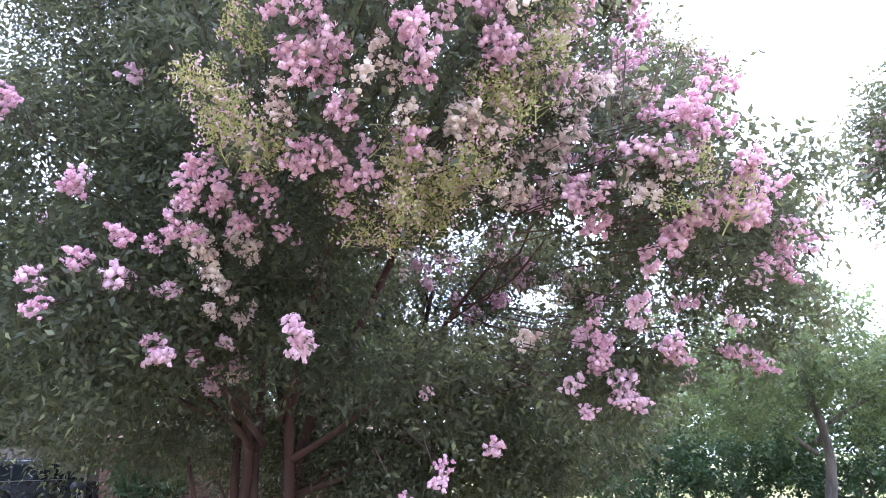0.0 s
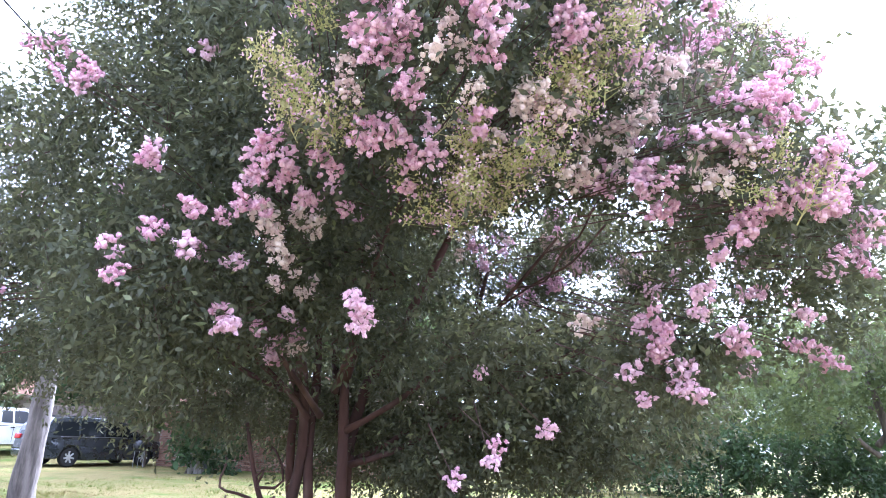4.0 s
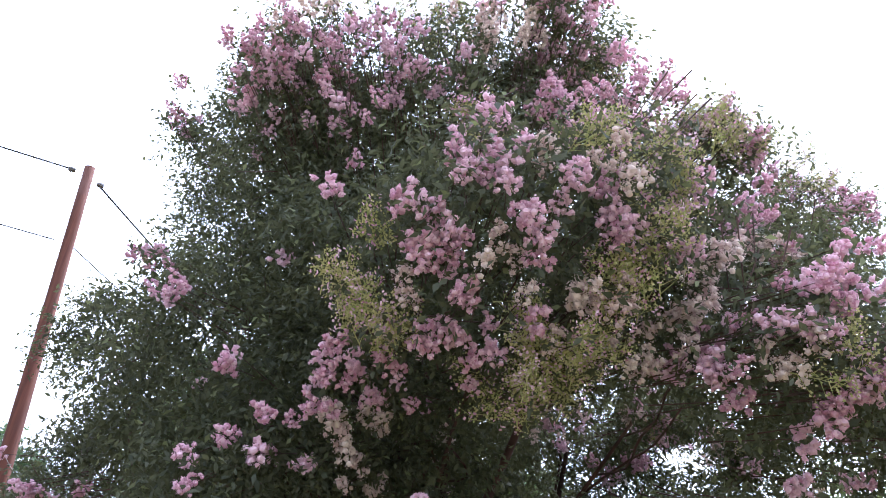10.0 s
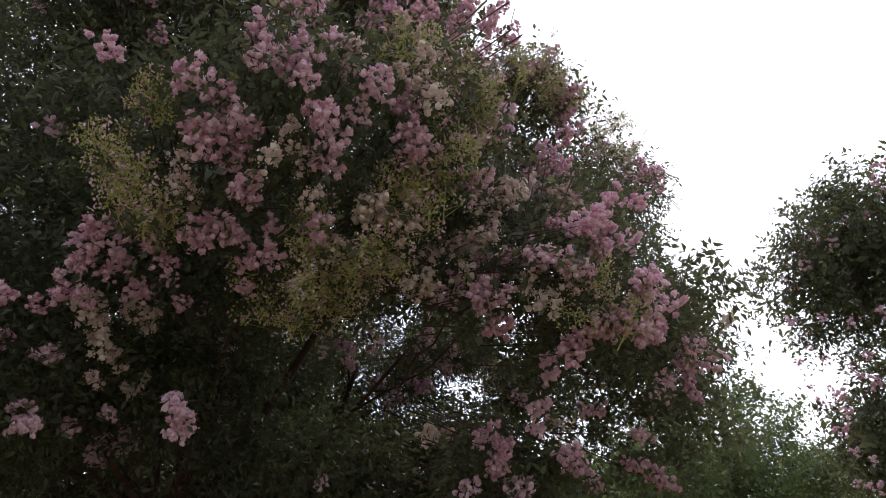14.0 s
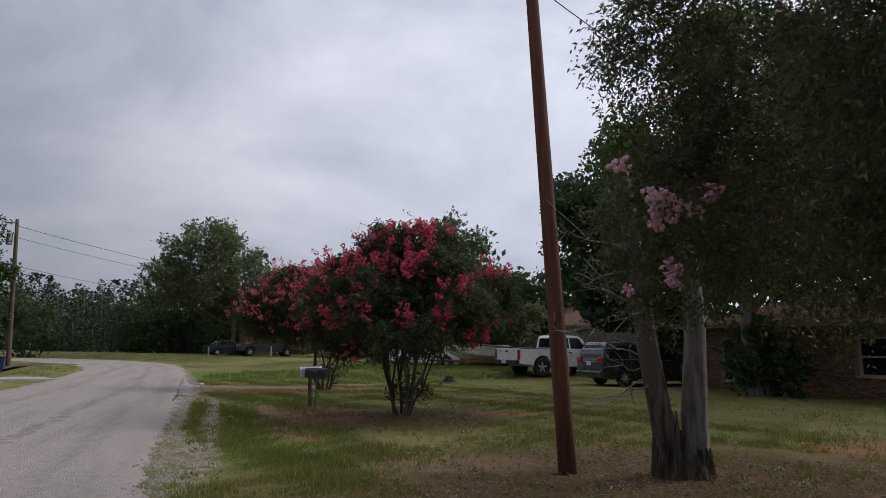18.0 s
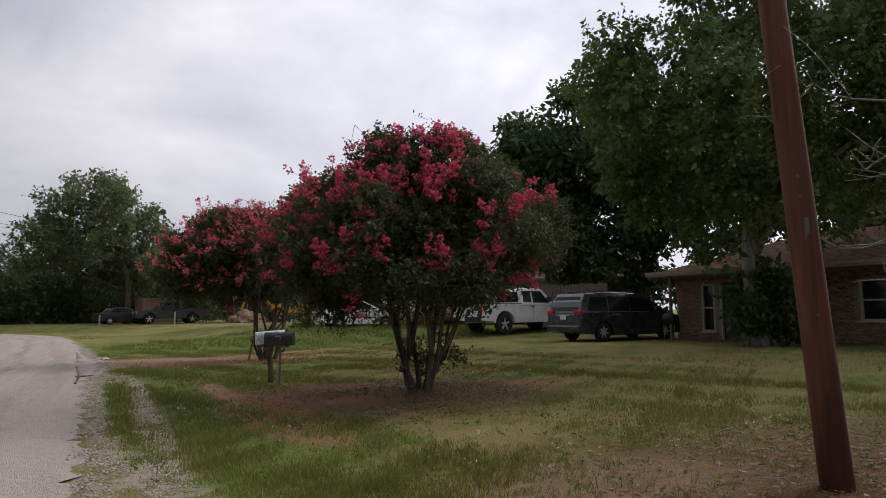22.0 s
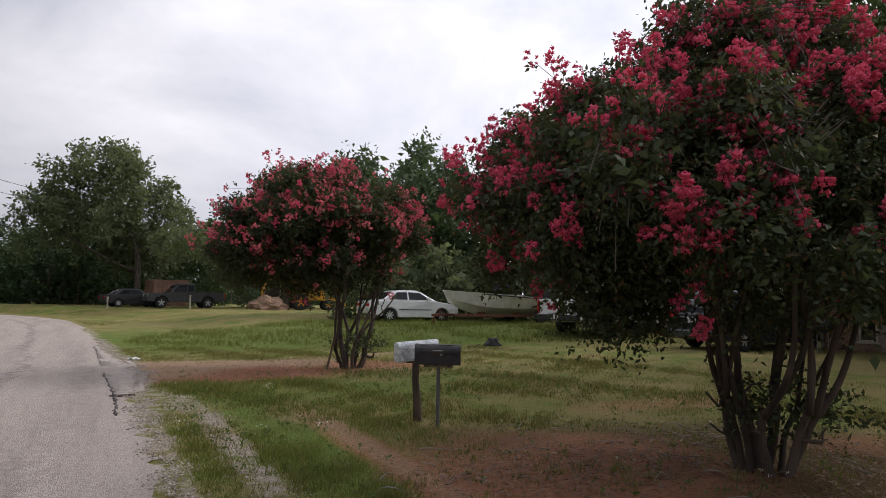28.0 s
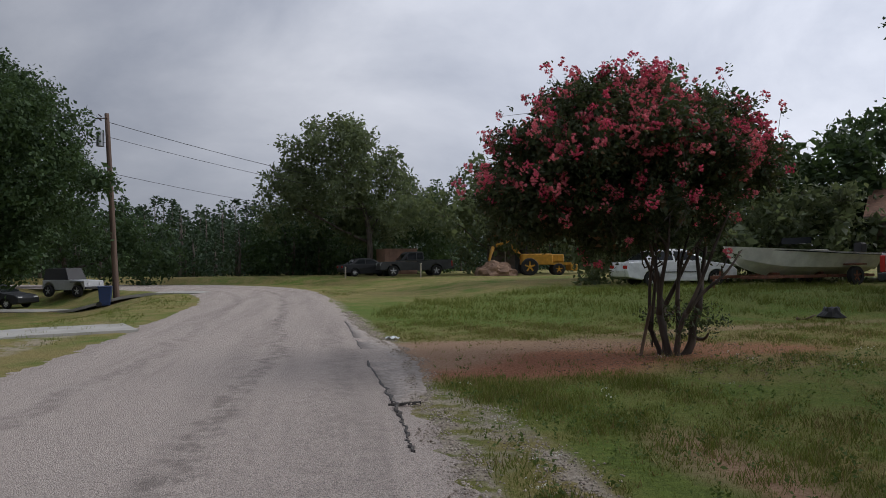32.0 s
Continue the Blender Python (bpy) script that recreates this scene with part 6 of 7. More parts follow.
def sedan(x, y, rz, paint, label, z=None):
    t = thing("sedan_car", x, y, z, rz=rz, label=label, category="car")
    h, r, wb = 0.84, 0.30, 2.5
    low = [(-0.92, 0.36), (-0.98, 0.60), (-0.92, 0.90), (-0.2, 0.94), (wb - 0.30, 0.92), (wb + 0.55, 0.80), (wb + 0.80, 0.62), (wb + 0.80, 0.32), (wb + 0.40, 0.24)]
    low += arch(wb, 0.35, 0.28) + [(wb - 0.38, 0.20), (0.38, 0.20)] + arch(0.0, 0.35, 0.28) + [(-0.45, 0.26)]
    part("body", slab(low, h, 0.55, 0.04), paint, t, bevel=0.05)
    cab = [(-0.40, 0.90), (0.15, 1.30), (0.50, 1.385), (1.25, 1.385), (1.55, 1.30), (2.25, 0.90)]
    part("cabin", slab(cab, h - 0.03, 0.90, 0.20), paint, t, bevel=0.05)
    side_windows(t, [[(-0.02, 0.98), (0.82, 0.97), (0.82, 1.30), (0.38, 1.29)], [(0.89, 0.97), (1.92, 0.97), (1.45, 1.27), (0.89, 1.30)]], h - 0.03, 0.90, 1.385, 0.20, 1.385)
    pane_quad(t, [(-0.28, -0.66, 0.99), (-0.28, 0.66, 0.99), (0.12, 0.58, 1.28), (0.12, -0.58, 1.28)], "rear_window")
    pane_quad(t, [(2.13, -0.68, 0.98), (2.13, 0.68, 0.98), (1.58, 0.60, 1.29), (1.58, -0.60, 1.29)], "windscreen")
    for s in (-1, 1):
        part("tail_lamp", box(0.08, 0.34, 0.13, (-0.94, s * 0.60, 0.66)), "tail_red", t, bevel=0.02)
        part("head_lamp", box(0.16, 0.30, 0.12, (wb + 0.70, s * 0.60, 0.58)), "lamp_clear", t, bevel=0.02)
        part("mirror", box(0.1, 0.16, 0.1, (1.75, s * 0.90, 0.98)), paint, t, bevel=0.02)
        part("side_moulding", box(1.6, 0.012, 0.035, (1.2, s * 0.838, 0.52)), "trim_black", t)
    for wx in (0.0, wb):
        for s in (-1, 1):
            wheel(t, wx, s * 0.72, r, 0.18, spokes=8)
    return t


def jeep(x, y, rz, paint, label):
    t = thing("jeep", x, y, rz=rz, label=label, category="car")
    h, r, wb = 0.72, 0.37, 2.35
    low = [(-0.55, 0.5), (-0.55, 1.05), (1.55, 1.05), (2.85, 1.0), (2.9, 0.55)] + arch(wb, 0.45, 0.45) + [(wb - 0.5, 0.42), (0.5, 0.42)] + arch(0.0, 0.45, 0.45)
    part("body", slab(low, h), paint, t, bevel=0.03)
    cab = [(-0.5, 1.03), (-0.45, 1.75), (1.2, 1.78), (1.55, 1.03)]
    part("soft_top", slab(cab, h - 0.04, 1.03, 0.1), "trim_black", t, "black canvas top", bevel=0.03)
    for s in (-1, 1):
        part("fender", box(0.95, 0.22, 0.06, (wb, s * 0.78, 0.90)), "trim_black", t, bevel=0.02)
        part("head_lamp", cyl(0.09, 0.09, 0.04, 14, Matrix.Translation((2.89, s * 0.42, 0.82)) @ pose(0, 0, 0, 0, 90, 0)), "lamp_clear", t)
    part("bumper", box(0.12, 1.5, 0.14, (3.0, 0, 0.5)), "trim_black", t, bevel=0.02)
    for wx in (0.0, wb):
        for s in (-1, 1):
            wheel(t, wx, s * 0.72, r, 0.23, spokes=5)
    return t


minivan(8.43, 24.92, 17.4)
pickup(5.72, 28.45, 25.6)
sedan(-0.45, 36.16, 16, "white_paint", "small white four-door sedan on the lawn")
sedan(-18.4, 59.6, 33, "black_paint", "black sedan parked by the bend")
pickup(-12.2, 60.6, 205, "grey_paint", "old dark pickup truck under the trees")
jeep(-34.2, 48.2, -11, "jeep_paint", "white open jeep with a black soft top")
sedan(-37.4, 45.6, 0, "black_paint", "dark car in the shade across the road")


# ---- boat on its trailer ----
def boat(x, y, rz):
    t = thing("motor_boat", x, y, rz=rz, label="old white motor boat with a stained hull on its trailer", category="boat")
    bm = bmesh.new()
    rings = []
    L = 5.8
    for s in np.linspace(0, 1, 15):
        w = 1.08 * (1 - max(0, (s - 0.35) / 0.65) ** 2.2) + 0.02
        keel = 0.30 + 0.55 * max(0, (s - 0.6) / 0.4) ** 2.0
        sheer = 1.12 + 0.24 * s ** 1.6
        chine = keel + (sheer - keel) * 0.38
        rake = 0.45 * max(0.0, s - 0.75) / 0.25
        pts = [(s * L, 0, keel), (s * L, w * 0.72, chine), (s * L + rake * 0.6, w, sheer), (s * L + rake * 0.6, w * 0.9, sheer), (s * L + rake * 0.5, w * 0.82, sheer - 0.06)]
        full = pts + [(p[0], -p[1], p[2]) for p in reversed(pts[1:])]
        rings.append([bm.verts.new(p) for p in full])
    for a, b in zip(rings, rings[1:]):
        for i in range(len(a)):
            j = (i + 1) % len(a)
            bm.faces.new((a[i], a[j], b[j], b[i]))
    bm.faces.new(rings[0])
    bm.faces.new(list(reversed(rings[-1])))
    hull = part("hull", bm, "boat_hull", t)
    for s in (-1, 1):
        line = np.array([(u * L * 0.96 + 0.45 * 0.6 * max(0, u - 0.75) / 0.25, s * (1.08 * (1 - max(0, (u - 0.35) / 0.65) ** 2.2) + 0.045), 1.06 + 0.24 * u ** 1.6) for u in np.linspace(0, 0.97, 12)])
        part("rub_rail", tube_mesh("rub_rail", [(line, np.full(12, 0.022), 6, None, 0.0)]), "trim_black", hull)
    part("console", box(0.7, 0.7, 0.32, (2.3, 0.2, 0.92)), "boat_dirty", hull, bevel=0.05)
    part("windscreen", box(0.03, 1.2, 0.22, (3.0, 0, 1.14)), "glass", hull, m=pose(0, 0, 0, 0, -6, 0))
    part("outboard", box(0.32, 0.32, 0.55, (-0.25, 0, 0.95)), "trim_black", t, bevel=0.06)
    part("frame_rail", box(6.0, 0.10, 0.10, (2.95, 0.62, 0.28)), "rust", t, bevel=0.01)
    part("frame_rail", box(6.0, 0.10, 0.10, (2.95, -0.62, 0.28)), "rust", t, bevel=0.01)
    for cx in (0.3, 2.2, 4.2):
        part("cross_beam", box(0.09, 1.4, 0.09, (cx, 0, 0.30)), "rust", t)
        part("bunk", box(0.12, 0.9, 0.14, (cx, 0, 0.33)), "rust", t)
    part("draw_bar", box(0.6, 0.10, 0.10, (6.3, 0, 0.28)), "rust", t)
    part("winch_post", box(0.08, 0.08, 0.26, (6.2, 0, 0.28)), "rust", t)
    part("jack", cyl(0.04, 0.04, 0.36, 10, Matrix.Translation((6.5, 0, -0.02))), "rust", t)
    for s in (-1, 1):
        wheel(t, 1.3, s * 0.98, 0.33, 0.18, "rust", 5)
        part("mudguard", box(0.85, 0.24, 0.05, (1.3, s * 0.98, 0.70)), "rust", t, bevel=0.015)
    return t


boat(7.1, 36.44, 208)


# ---- houses ----
def brick_house():
    """Single-storey brick house; local x runs along the front, local -y faces the road."""
    t = thing("house", 11.25, 24.7, 0.12, rz=-63, label="single-storey brick house with a low brown shingle roof", category="house")
    L, D, H = 11.5, 8.5, 2.35
    front = 1.15
    # front wall in pieces round its openings
    openings = [(1.75, 2.65, 0.0, 2.08), (1.02, 1.52, 0.35, 2.05), (6.2, 7.9, 0.75, 2.0), (9.2, 10.4, 0.85, 2.0)]
    openings.sort()
    pieces = []
    x0 = 0.0
    for a, b, lo, hi in openings:
        pieces.append((x0, a, 0.0, H))
        if lo > 0:
            pieces.append((a, b, 0.0, lo))
        pieces.append((a, b, hi, H))
        x0 = b
    pieces.append((x0, L, 0.0, H))
    for xa, xb, za, zb in pieces:
        wall = part("wall", box(xb - xa, 0.2, zb - za, ((xa + xb) / 2, front, za)), "mortar", t, "mixed tan and red brick front wall")
    part("side_wall", box(0.2, D - front - 0.2, H, (0.1, (D + front) / 2, 0)), "brick", t)
    part("side_wall", box(0.2, D - front - 0.2, H, (L - 0.1, (D + front) / 2, 0)), "brick", t)
    part("back_wall", box(L, 0.2, H, (L / 2, D, 0)), "mortar", t)
    part("foundation", box(L + 0.1, D - front + 0.4, 0.25, (L / 2, (D + front) / 2, -0.25)), "concrete", t)
    part("porch_slab", box(5.0, 1.2, 0.14, (2.2, 0.4, -0.14)), "concrete", t)
    part("soffit", box(L + 0.9, D + 0.6, 0.04, (L / 2, D / 2 + 0.15, H)), "fascia", t)
    part("fascia_board", box(L + 1.0, 0.04, 0.17, (L / 2, -0.15, H + 0.0)), "fascia", t)
    # hipped roof
    bm = bmesh.new()
    e, zr, z1 = 0.5, H + 1.55, H + 0.05
    q = [bm.verts.new(p) for p in ((-e, -0.2, z1), (L + e, -0.2, z1), (L + e, D + e, z1), (-e, D + e, z1))]
    k = [bm.verts.new(p) for p in ((3.6, D / 2, zr), (L - 3.6, D / 2, zr))]
    for f in ((q[0], q[1], k[1], k[0]), (q[2], q[3], k[0], k[1]), (q[3], q[0], k[0]), (q[1], q[2], k[1]), (q[3], q[2], q[1], q[0])):
        bm.faces.new(f)
    roof = part("roof", bm, "shingle", t, "brown asphalt shingle roof")
    # shingle courses as thin strips up the front and end slopes
    sl = math.hypot(D / 2 + 0.2, zr - z1)
    for i in range(1, 30):
        s = i / 30
        y = -0.2 + (D / 2 + 0.2) * s
        z = z1 + (zr - z1) * s + 0.004
        xa, xb = -e + (3.6 + e) * s, L + e - (3.6 + e) * s
        strip = box(xb - xa, 0.012, 0.008, ((xa + xb) / 2, y, z))
        part("shingle_course", strip, "shingle", roof)
    part("porch_post", box(0.09, 0.09, H + 0.1, (0.45, -0.05, -0.1)), "wood_siding", t, bevel=0.006)
    part("porch_post", box(0.09, 0.09, H + 0.1, (4.4, -0.05, -0.1)), "wood_siding", t, bevel=0.006)
    door = part("door", box(0.88, 0.05, 2.05, (2.2, front + 0.03, 0.0)), "dark_door", t, "dark front door", bevel=0.005)
    for px in (-0.2, 0.2):
        for pz in (0.25, 1.15):
            part("panel", box(0.3, 0.02, 0.65, (2.2 + px, front - 0.003, pz)), "dark_door", door, bevel=0.006)
    part("door_handle", cyl(0.03, 0.03, 0.06, 10, Matrix.Translation((2.55, front + 0.0, 1.0)) @ pose(0, 0, 0, 90, 0, 0)), "chrome", door)
    for a, b, lo, hi in openings:
        if lo == 0:
            for fx in (a + 0.02, b - 0.02):
                part("door_frame", box(0.06, 0.12, hi, (fx, front - 0.08, 0)), "cream", t)
            continue
        win = part("window", box(b - a - 0.08, 0.02, hi - lo - 0.08, ((a + b) / 2, front + 0.02, lo + 0.04)), "window_glass", t)
        for fx in (a + 0.03, b - 0.03):
            part("window_frame", box(0.06, 0.10, hi - lo, (fx, front - 0.06, lo)), "cream", win)
        for fz in (lo, (lo + hi) / 2 - 0.03, hi - 0.06):
            part("window_frame", box(b - a - 0.12, 0.08, 0.06, ((a + b) / 2, front - 0.06, fz)), "cream", win)
        part("sill", box(b - a + 0.12, 0.12, 0.05, ((a + b) / 2, front - 0.14, lo - 0.05)), "cream", win)
    # bricks, laid in running bond on the front
    bw, bh, gap = 0.215, 0.072, 0.010
    me = bpy.data.meshes.new("brick")
    bb = box(bw - gap, 0.03, bh - gap)
    bb.to_mesh(me)
    bb.free()
    me.materials.append(M["brick"])
    vs, fs = [], []
    cube_v = np.array([(x, y, z) for x in (-0.5, 0.5) for y in (-0.5, 0.5) for z in (0, 1)], float) * np.array((bw - gap, 0.03, bh - gap))
    cube_f = np.array([(0, 1, 3, 2), (4, 6, 7, 5), (0, 4, 5, 1), (2, 3, 7, 6), (0, 2, 6, 4), (1, 5, 7, 3)])
    count = 0
    for row in range(int(H / bh)):
        z = row * bh
        for col in range(int(L / bw)):
            bx = col * bw + (bw / 2 if row % 2 else 0) + bw / 2
            if bx + bw / 2 > L or any(a - bw / 2 < bx < b + bw / 2 and lo - bh < z < hi for a, b, lo, hi in openings):
                continue
            if bx < 2.2 and count < 300:
                ob = new("brick", me)
                ob.parent = wall
                ob.matrix_basis = Matrix.Translation((bx, front - 0.107, z))
                count += 1
            else:
                fs.append(cube_f + len(vs) * 8)
                vs.append(cube_v + np.array((bx, front - 0.107, z)))
    rest = part("bricks", mesh_from("bricks", np.vstack(vs), np.vstack(fs)), "brick", wall)
    rest["kind"] = "stuff"
    return t


def garage():
    """Tan garage behind the trucks: its roof slopes down to the eave over the panel door, and a dark wing runs on towards the house."""
    t = thing("garage", 10.65, 37.9, 0.6, rz=-30, label="tan garage with a brown shingle roof and panel door", category="garage")
    x0, x1, D, H = -1.9, 6.4, 6.0, 2.45
    w0, w1 = -1.4, 1.4
    part("wall", box(w0 - x0, 0.15, H, ((x0 + w0) / 2, 0, 0)), "tan_siding", t)
    part("wall", box(1.2, 0.15, H, (w1 + 0.6, 0, 0)), "tan_siding", t)
    part("wall", box(w1 - w0, 0.15, H - 2.1, (0, 0, 2.1)), "tan_siding", t)
    for k in range(int((x1 - w1 - 1.2) / 0.19)):
        part("siding_board", box(0.18, 0.06, H, (w1 + 1.3 + k * 0.19, 0.0, 0)), "wood_siding", t)
    for x in (x0 + 0.075, x1 - 0.075):
        part("side_wall", box(0.15, D, H, (x, D / 2 + 0.08, 0)), "tan_siding", t)
    part("back_wall", box(x1 - x0, 0.15, H, ((x0 + x1) / 2, D + 0.15, 0)), "tan_siding", t)
    e, rise = 0.4, 1.35
    for ya, yb in ((-e, D / 2), (D + e, D / 2)):
        bm = bmesh.new()
        base = [(x0 - e, ya, H - 0.05), (x1 + e, ya, H - 0.05), (x1 + e, yb, H + rise), (x0 - e, yb, H + rise)]
        lo = [bm.verts.new(p) for p in base]
        hi = [bm.verts.new((p[0], p[1], p[2] + 0.09)) for p in base]
        bm.faces.new(lo)
        bm.faces.new(hi)
        for i in range(4):
            j = (i + 1) % 4
            bm.faces.new((lo[i], lo[j], hi[j], hi[i]))
        part("roof", bm, "shingle", t)
    for x in (x0, x1):
        bm = bmesh.new()
        a = [bm.verts.new((x + q, y, z)) for q in (-0.05, 0.05) for y, z in ((0, H), (D, H), (D / 2, H + rise - 0.05))]
        bm.faces.new(a[:3])
        bm.faces.new(a[3:])
        for i in range(3):
            j = (i + 1) % 3
            bm.faces.new((a[i], a[j], a[3 + j], a[3 + i]))
        part("gable", bm, "tan_siding", t)
    part("fascia_board", box(x1 - x0 + 2 * e, 0.03, 0.14, ((x0 + x1) / 2, -e - 0.02, H - 0.09)), "fascia", t)
    for i in range(4):
        part("door_panel", box(w1 - w0 - 0.06, 0.05, 0.51, (0, 0.0, 0.02 + i * 0.52)), "tan_door", t, bevel=0.012)
    for s in (-1, 1):
        part("door_frame", box(0.1, 0.06, 2.15, (s * (w1 - 0.03), -0.11, 0)), "fascia", t)
    part("door_frame", box(w1 - w0 + 0.1, 0.06, 0.1, (0, -0.11, 2.1)), "fascia", t)


def board_fence(x, y, rz, n, h, label):
    t = thing("board_fence", x, y, rz=rz, label=label, category="fence")
    rng = np.random.default_rng(3)
    for i in range(n):
        hh = h + rng.uniform(-0.04, 0.06)
        bm = box(0.135, 0.02, hh, (i * 0.15, 0, 0))
        part("board", bm, "wood_siding", t)
    for z in (0.35, h - 0.3):
        part("rail", box(n * 0.15, 0.04, 0.09, ((n - 1) * 0.075, 0.032, z)), "wood_siding", t)
    return t


brick_house()
garage()
board_fence(9.0, 31.6, -55, 24, 1.9, "tall weathered board fence between house and garage")


# ---- things in the yards ----
def bin_cart(x, y):
    t = thing("wheeled_bin", x, y, rz=30, label="dark blue wheeled rubbish bin by the pole", category="bin")
    bm = bmesh.new()
    lo = [bm.verts.new((sx * 0.24, sy * 0.27, 0.05)) for sx, sy in ((-1, -1), (1, -1), (1, 1), (-1, 1))]
    hi = [bm.verts.new((sx * 0.31, sy * 0.36, 0.98)) for sx, sy in ((-1, -1), (1, -1), (1, 1), (-1, 1))]
    bm.faces.new(lo)
    bm.faces.new(hi)
    for i in range(4):
        j = (i + 1) % 4
        bm.faces.new((lo[i], lo[j], hi[j], hi[i]))
    part("body", bm, "blue_plastic", t, bevel=0.03)
    part("lid", box(0.68, 0.78, 0.07, (0, 0, 0.985)), "blue_plastic", t, bevel=0.03)
    for s in (-1, 1):
        part("wheel", cyl(0.13, 0.13, 0.06, 14, Matrix.Translation((-0.26, s * 0.3, 0.13)) @ pose(0, 0, 0, 90, 0, 0) @ Matrix.Translation((0, 0, -0.03))), "rubber", t)


def shed(x, y, rz):
    t = thing("storage_shed", x, y, rz=rz, label="rust-brown storage container under the trees", category="shed")
    bm = box(2.8, 2.4, 2.0, (0, 0, 0.1))
    part("body", bm, "container", t, bevel=0.03)
    for i in range(9):
        part("rib", box(0.10, 0.05, 1.8, (-1.25 + i * 0.306, -1.22, 0.2)), "container", t)
    part("roof", box(2.9, 2.5, 0.08, (0, 0, 2.1)), "container", t)


def excavator(x, y, rz):
    t = thing("backhoe", x, y, rz=rz, label="yellow backhoe standing in the far yard", category="machine")
    part("body", box(2.2, 1.3, 0.8, (0, 0, 0.75)), "yellow", t, bevel=0.08)
    part("hood", box(1.1, 0.9, 0.55, (1.4, 0, 0.95)), "yellow", t, bevel=0.06)
    cab = box(1.1, 1.2, 0.08, (-0.3, 0, 2.45))
    part("canopy", cab, "yellow", t, bevel=0.03)
    for sx in (-0.75, 0.15):
        for s in (-1, 1):
            part("canopy_post", box(0.07, 0.07, 0.95, (sx, s * 0.5, 1.52)), "trim_black", t)
    boom = [(np.array([(-1.0, 0, 1.2), (-2.0, 0, 2.5), (-3.1, 0, 2.1)]), np.array((0.16, 0.14, 0.12)), 6, None, 0.0), (np.array([(-3.1, 0, 2.1), (-3.4, 0, 1.2), (-3.2, 0, 0.55)]), np.array((0.13, 0.11, 0.10)), 6, None, 0.0)]
    part("boom", tube_mesh("boom", boom), "yellow", t)
    part("bucket", box(0.5, 0.6, 0.45, (-3.1, 0, 0.2)), "yellow", t, bevel=0.06)
    part("loader", box(0.5, 1.7, 0.5, (2.6, 0, 0.3)), "yellow", t, bevel=0.06)
    for s in (-1, 1):
        part("loader_arm", box(1.5, 0.12, 0.16, (1.8, s * 0.6, 0.75)), "yellow", t)
        wheel(t, -0.6, s * 0.8, 0.62, 0.35, "yellow", 5)
        wheel(t, 1.5, s * 0.75, 0.42, 0.28, "yellow", 5)


def grill(x, y):
    """Small dark clutter item on the porch."""
    t = thing("barbecue_grill", x, y, rz=10, label="small dark barbecue grill by the porch", category="grill")
    bm = bmesh.new()
    bmesh.ops.create_uvsphere(bm, u_segments=16, v_segments=10, radius=0.27, matrix=Matrix.Translation((0, 0, 0.78)) @ Matrix.Diagonal((1, 1, 0.8, 1)))
    part("kettle", bm, "trim_black", t)
    part("lid_handle", box(0.12, 0.03, 0.04, (0, 0, 1.0)), "post_wood", t)
    for a in (0, 2.09, 4.19):
        part("leg", cyl(0.012, 0.012, 0.62, 6, Matrix.Translation((0.2 * math.cos(a), 0.2 * math.sin(a), -0.02))), "galv", t)
    return t


def black_bag(x, y):
    t = thing("plastic_bag", x, y, label="crumpled black plastic bag on the lawn", category="bag")
    rng = np.random.default_rng(4)
    bm = bmesh.new()
    bmesh.ops.create_icosphere(bm, subdivisions=3, radius=0.2)
    for v in bm.verts:
        v.co *= 1 + 0.35 * noise.noise(v.co * 7) + 0.12 * noise.noise(v.co * 19)
        v.co.z = min(0.19 + 0.05 * noise.noise(v.co * 9), max(-0.03, v.co.z * 1.8)) + 0.03
        v.co.x *= 0.9 if v.co.z > 0.08 else 1.5
    part("bag", bm, "trim_black", t)


def slab_drive(points, w, label):
    """A pale concrete drive, a thin raised slab along two points."""
    (x0, y0), (x1, y1) = points
    n = 12
    s = np.linspace(0, 1, n)
    d = np.array((x1 - x0, y1 - y0)) / math.hypot(x1 - x0, y1 - y0)
    nrm = np.array((-d[1], d[0])) * w / 2
    cx, cy = x0 + (x1 - x0) * s, y0 + (y1 - y0) * s
    z = ground_z(cx, cy) + 0.05
    bm = bmesh.new()
    rows = [[bm.verts.new(p) for p in ((x + nrm[0], y + nrm[1], h), (x - nrm[0], y - nrm[1], h), (x - nrm[0], y - nrm[1], h - 0.15), (x + nrm[0], y + nrm[1], h - 0.15))] for x, y, h in zip(cx, cy, z)]
    for p, q in zip(rows, rows[1:]):
        for i in range(4):
            j = (i + 1) % 4
            bm.faces.new((p[i], p[j], q[j], q[i]))
    bm.faces.new(rows[0])
    bm.faces.new(list(reversed(rows[-1])))
    bmesh.ops.recalc_face_normals(bm, faces=bm.faces)
    me = bpy.data.meshes.new("pavement")
    bm.to_mesh(me)
    bm.free()
    me.materials.append(M["concrete"])
    tagged(new("pavement", me), label, "driveway", kind="structure")


slab_drive(((-13.7, 24.8), (-21.5, 17.5)), 1.9, "pale concrete drive across the road")
slab_drive(((-21.6, 43.4), (-37.0, 42.8)), 2.2, "second pale concrete drive beyond the pole")
bin_cart(-26.6, 42.0)
shed(-15.8, 64.0, 30)
excavator(-4.3, 58.5, 10)
grill(11.0, 23.7)
black_bag(2.0, 26.4)


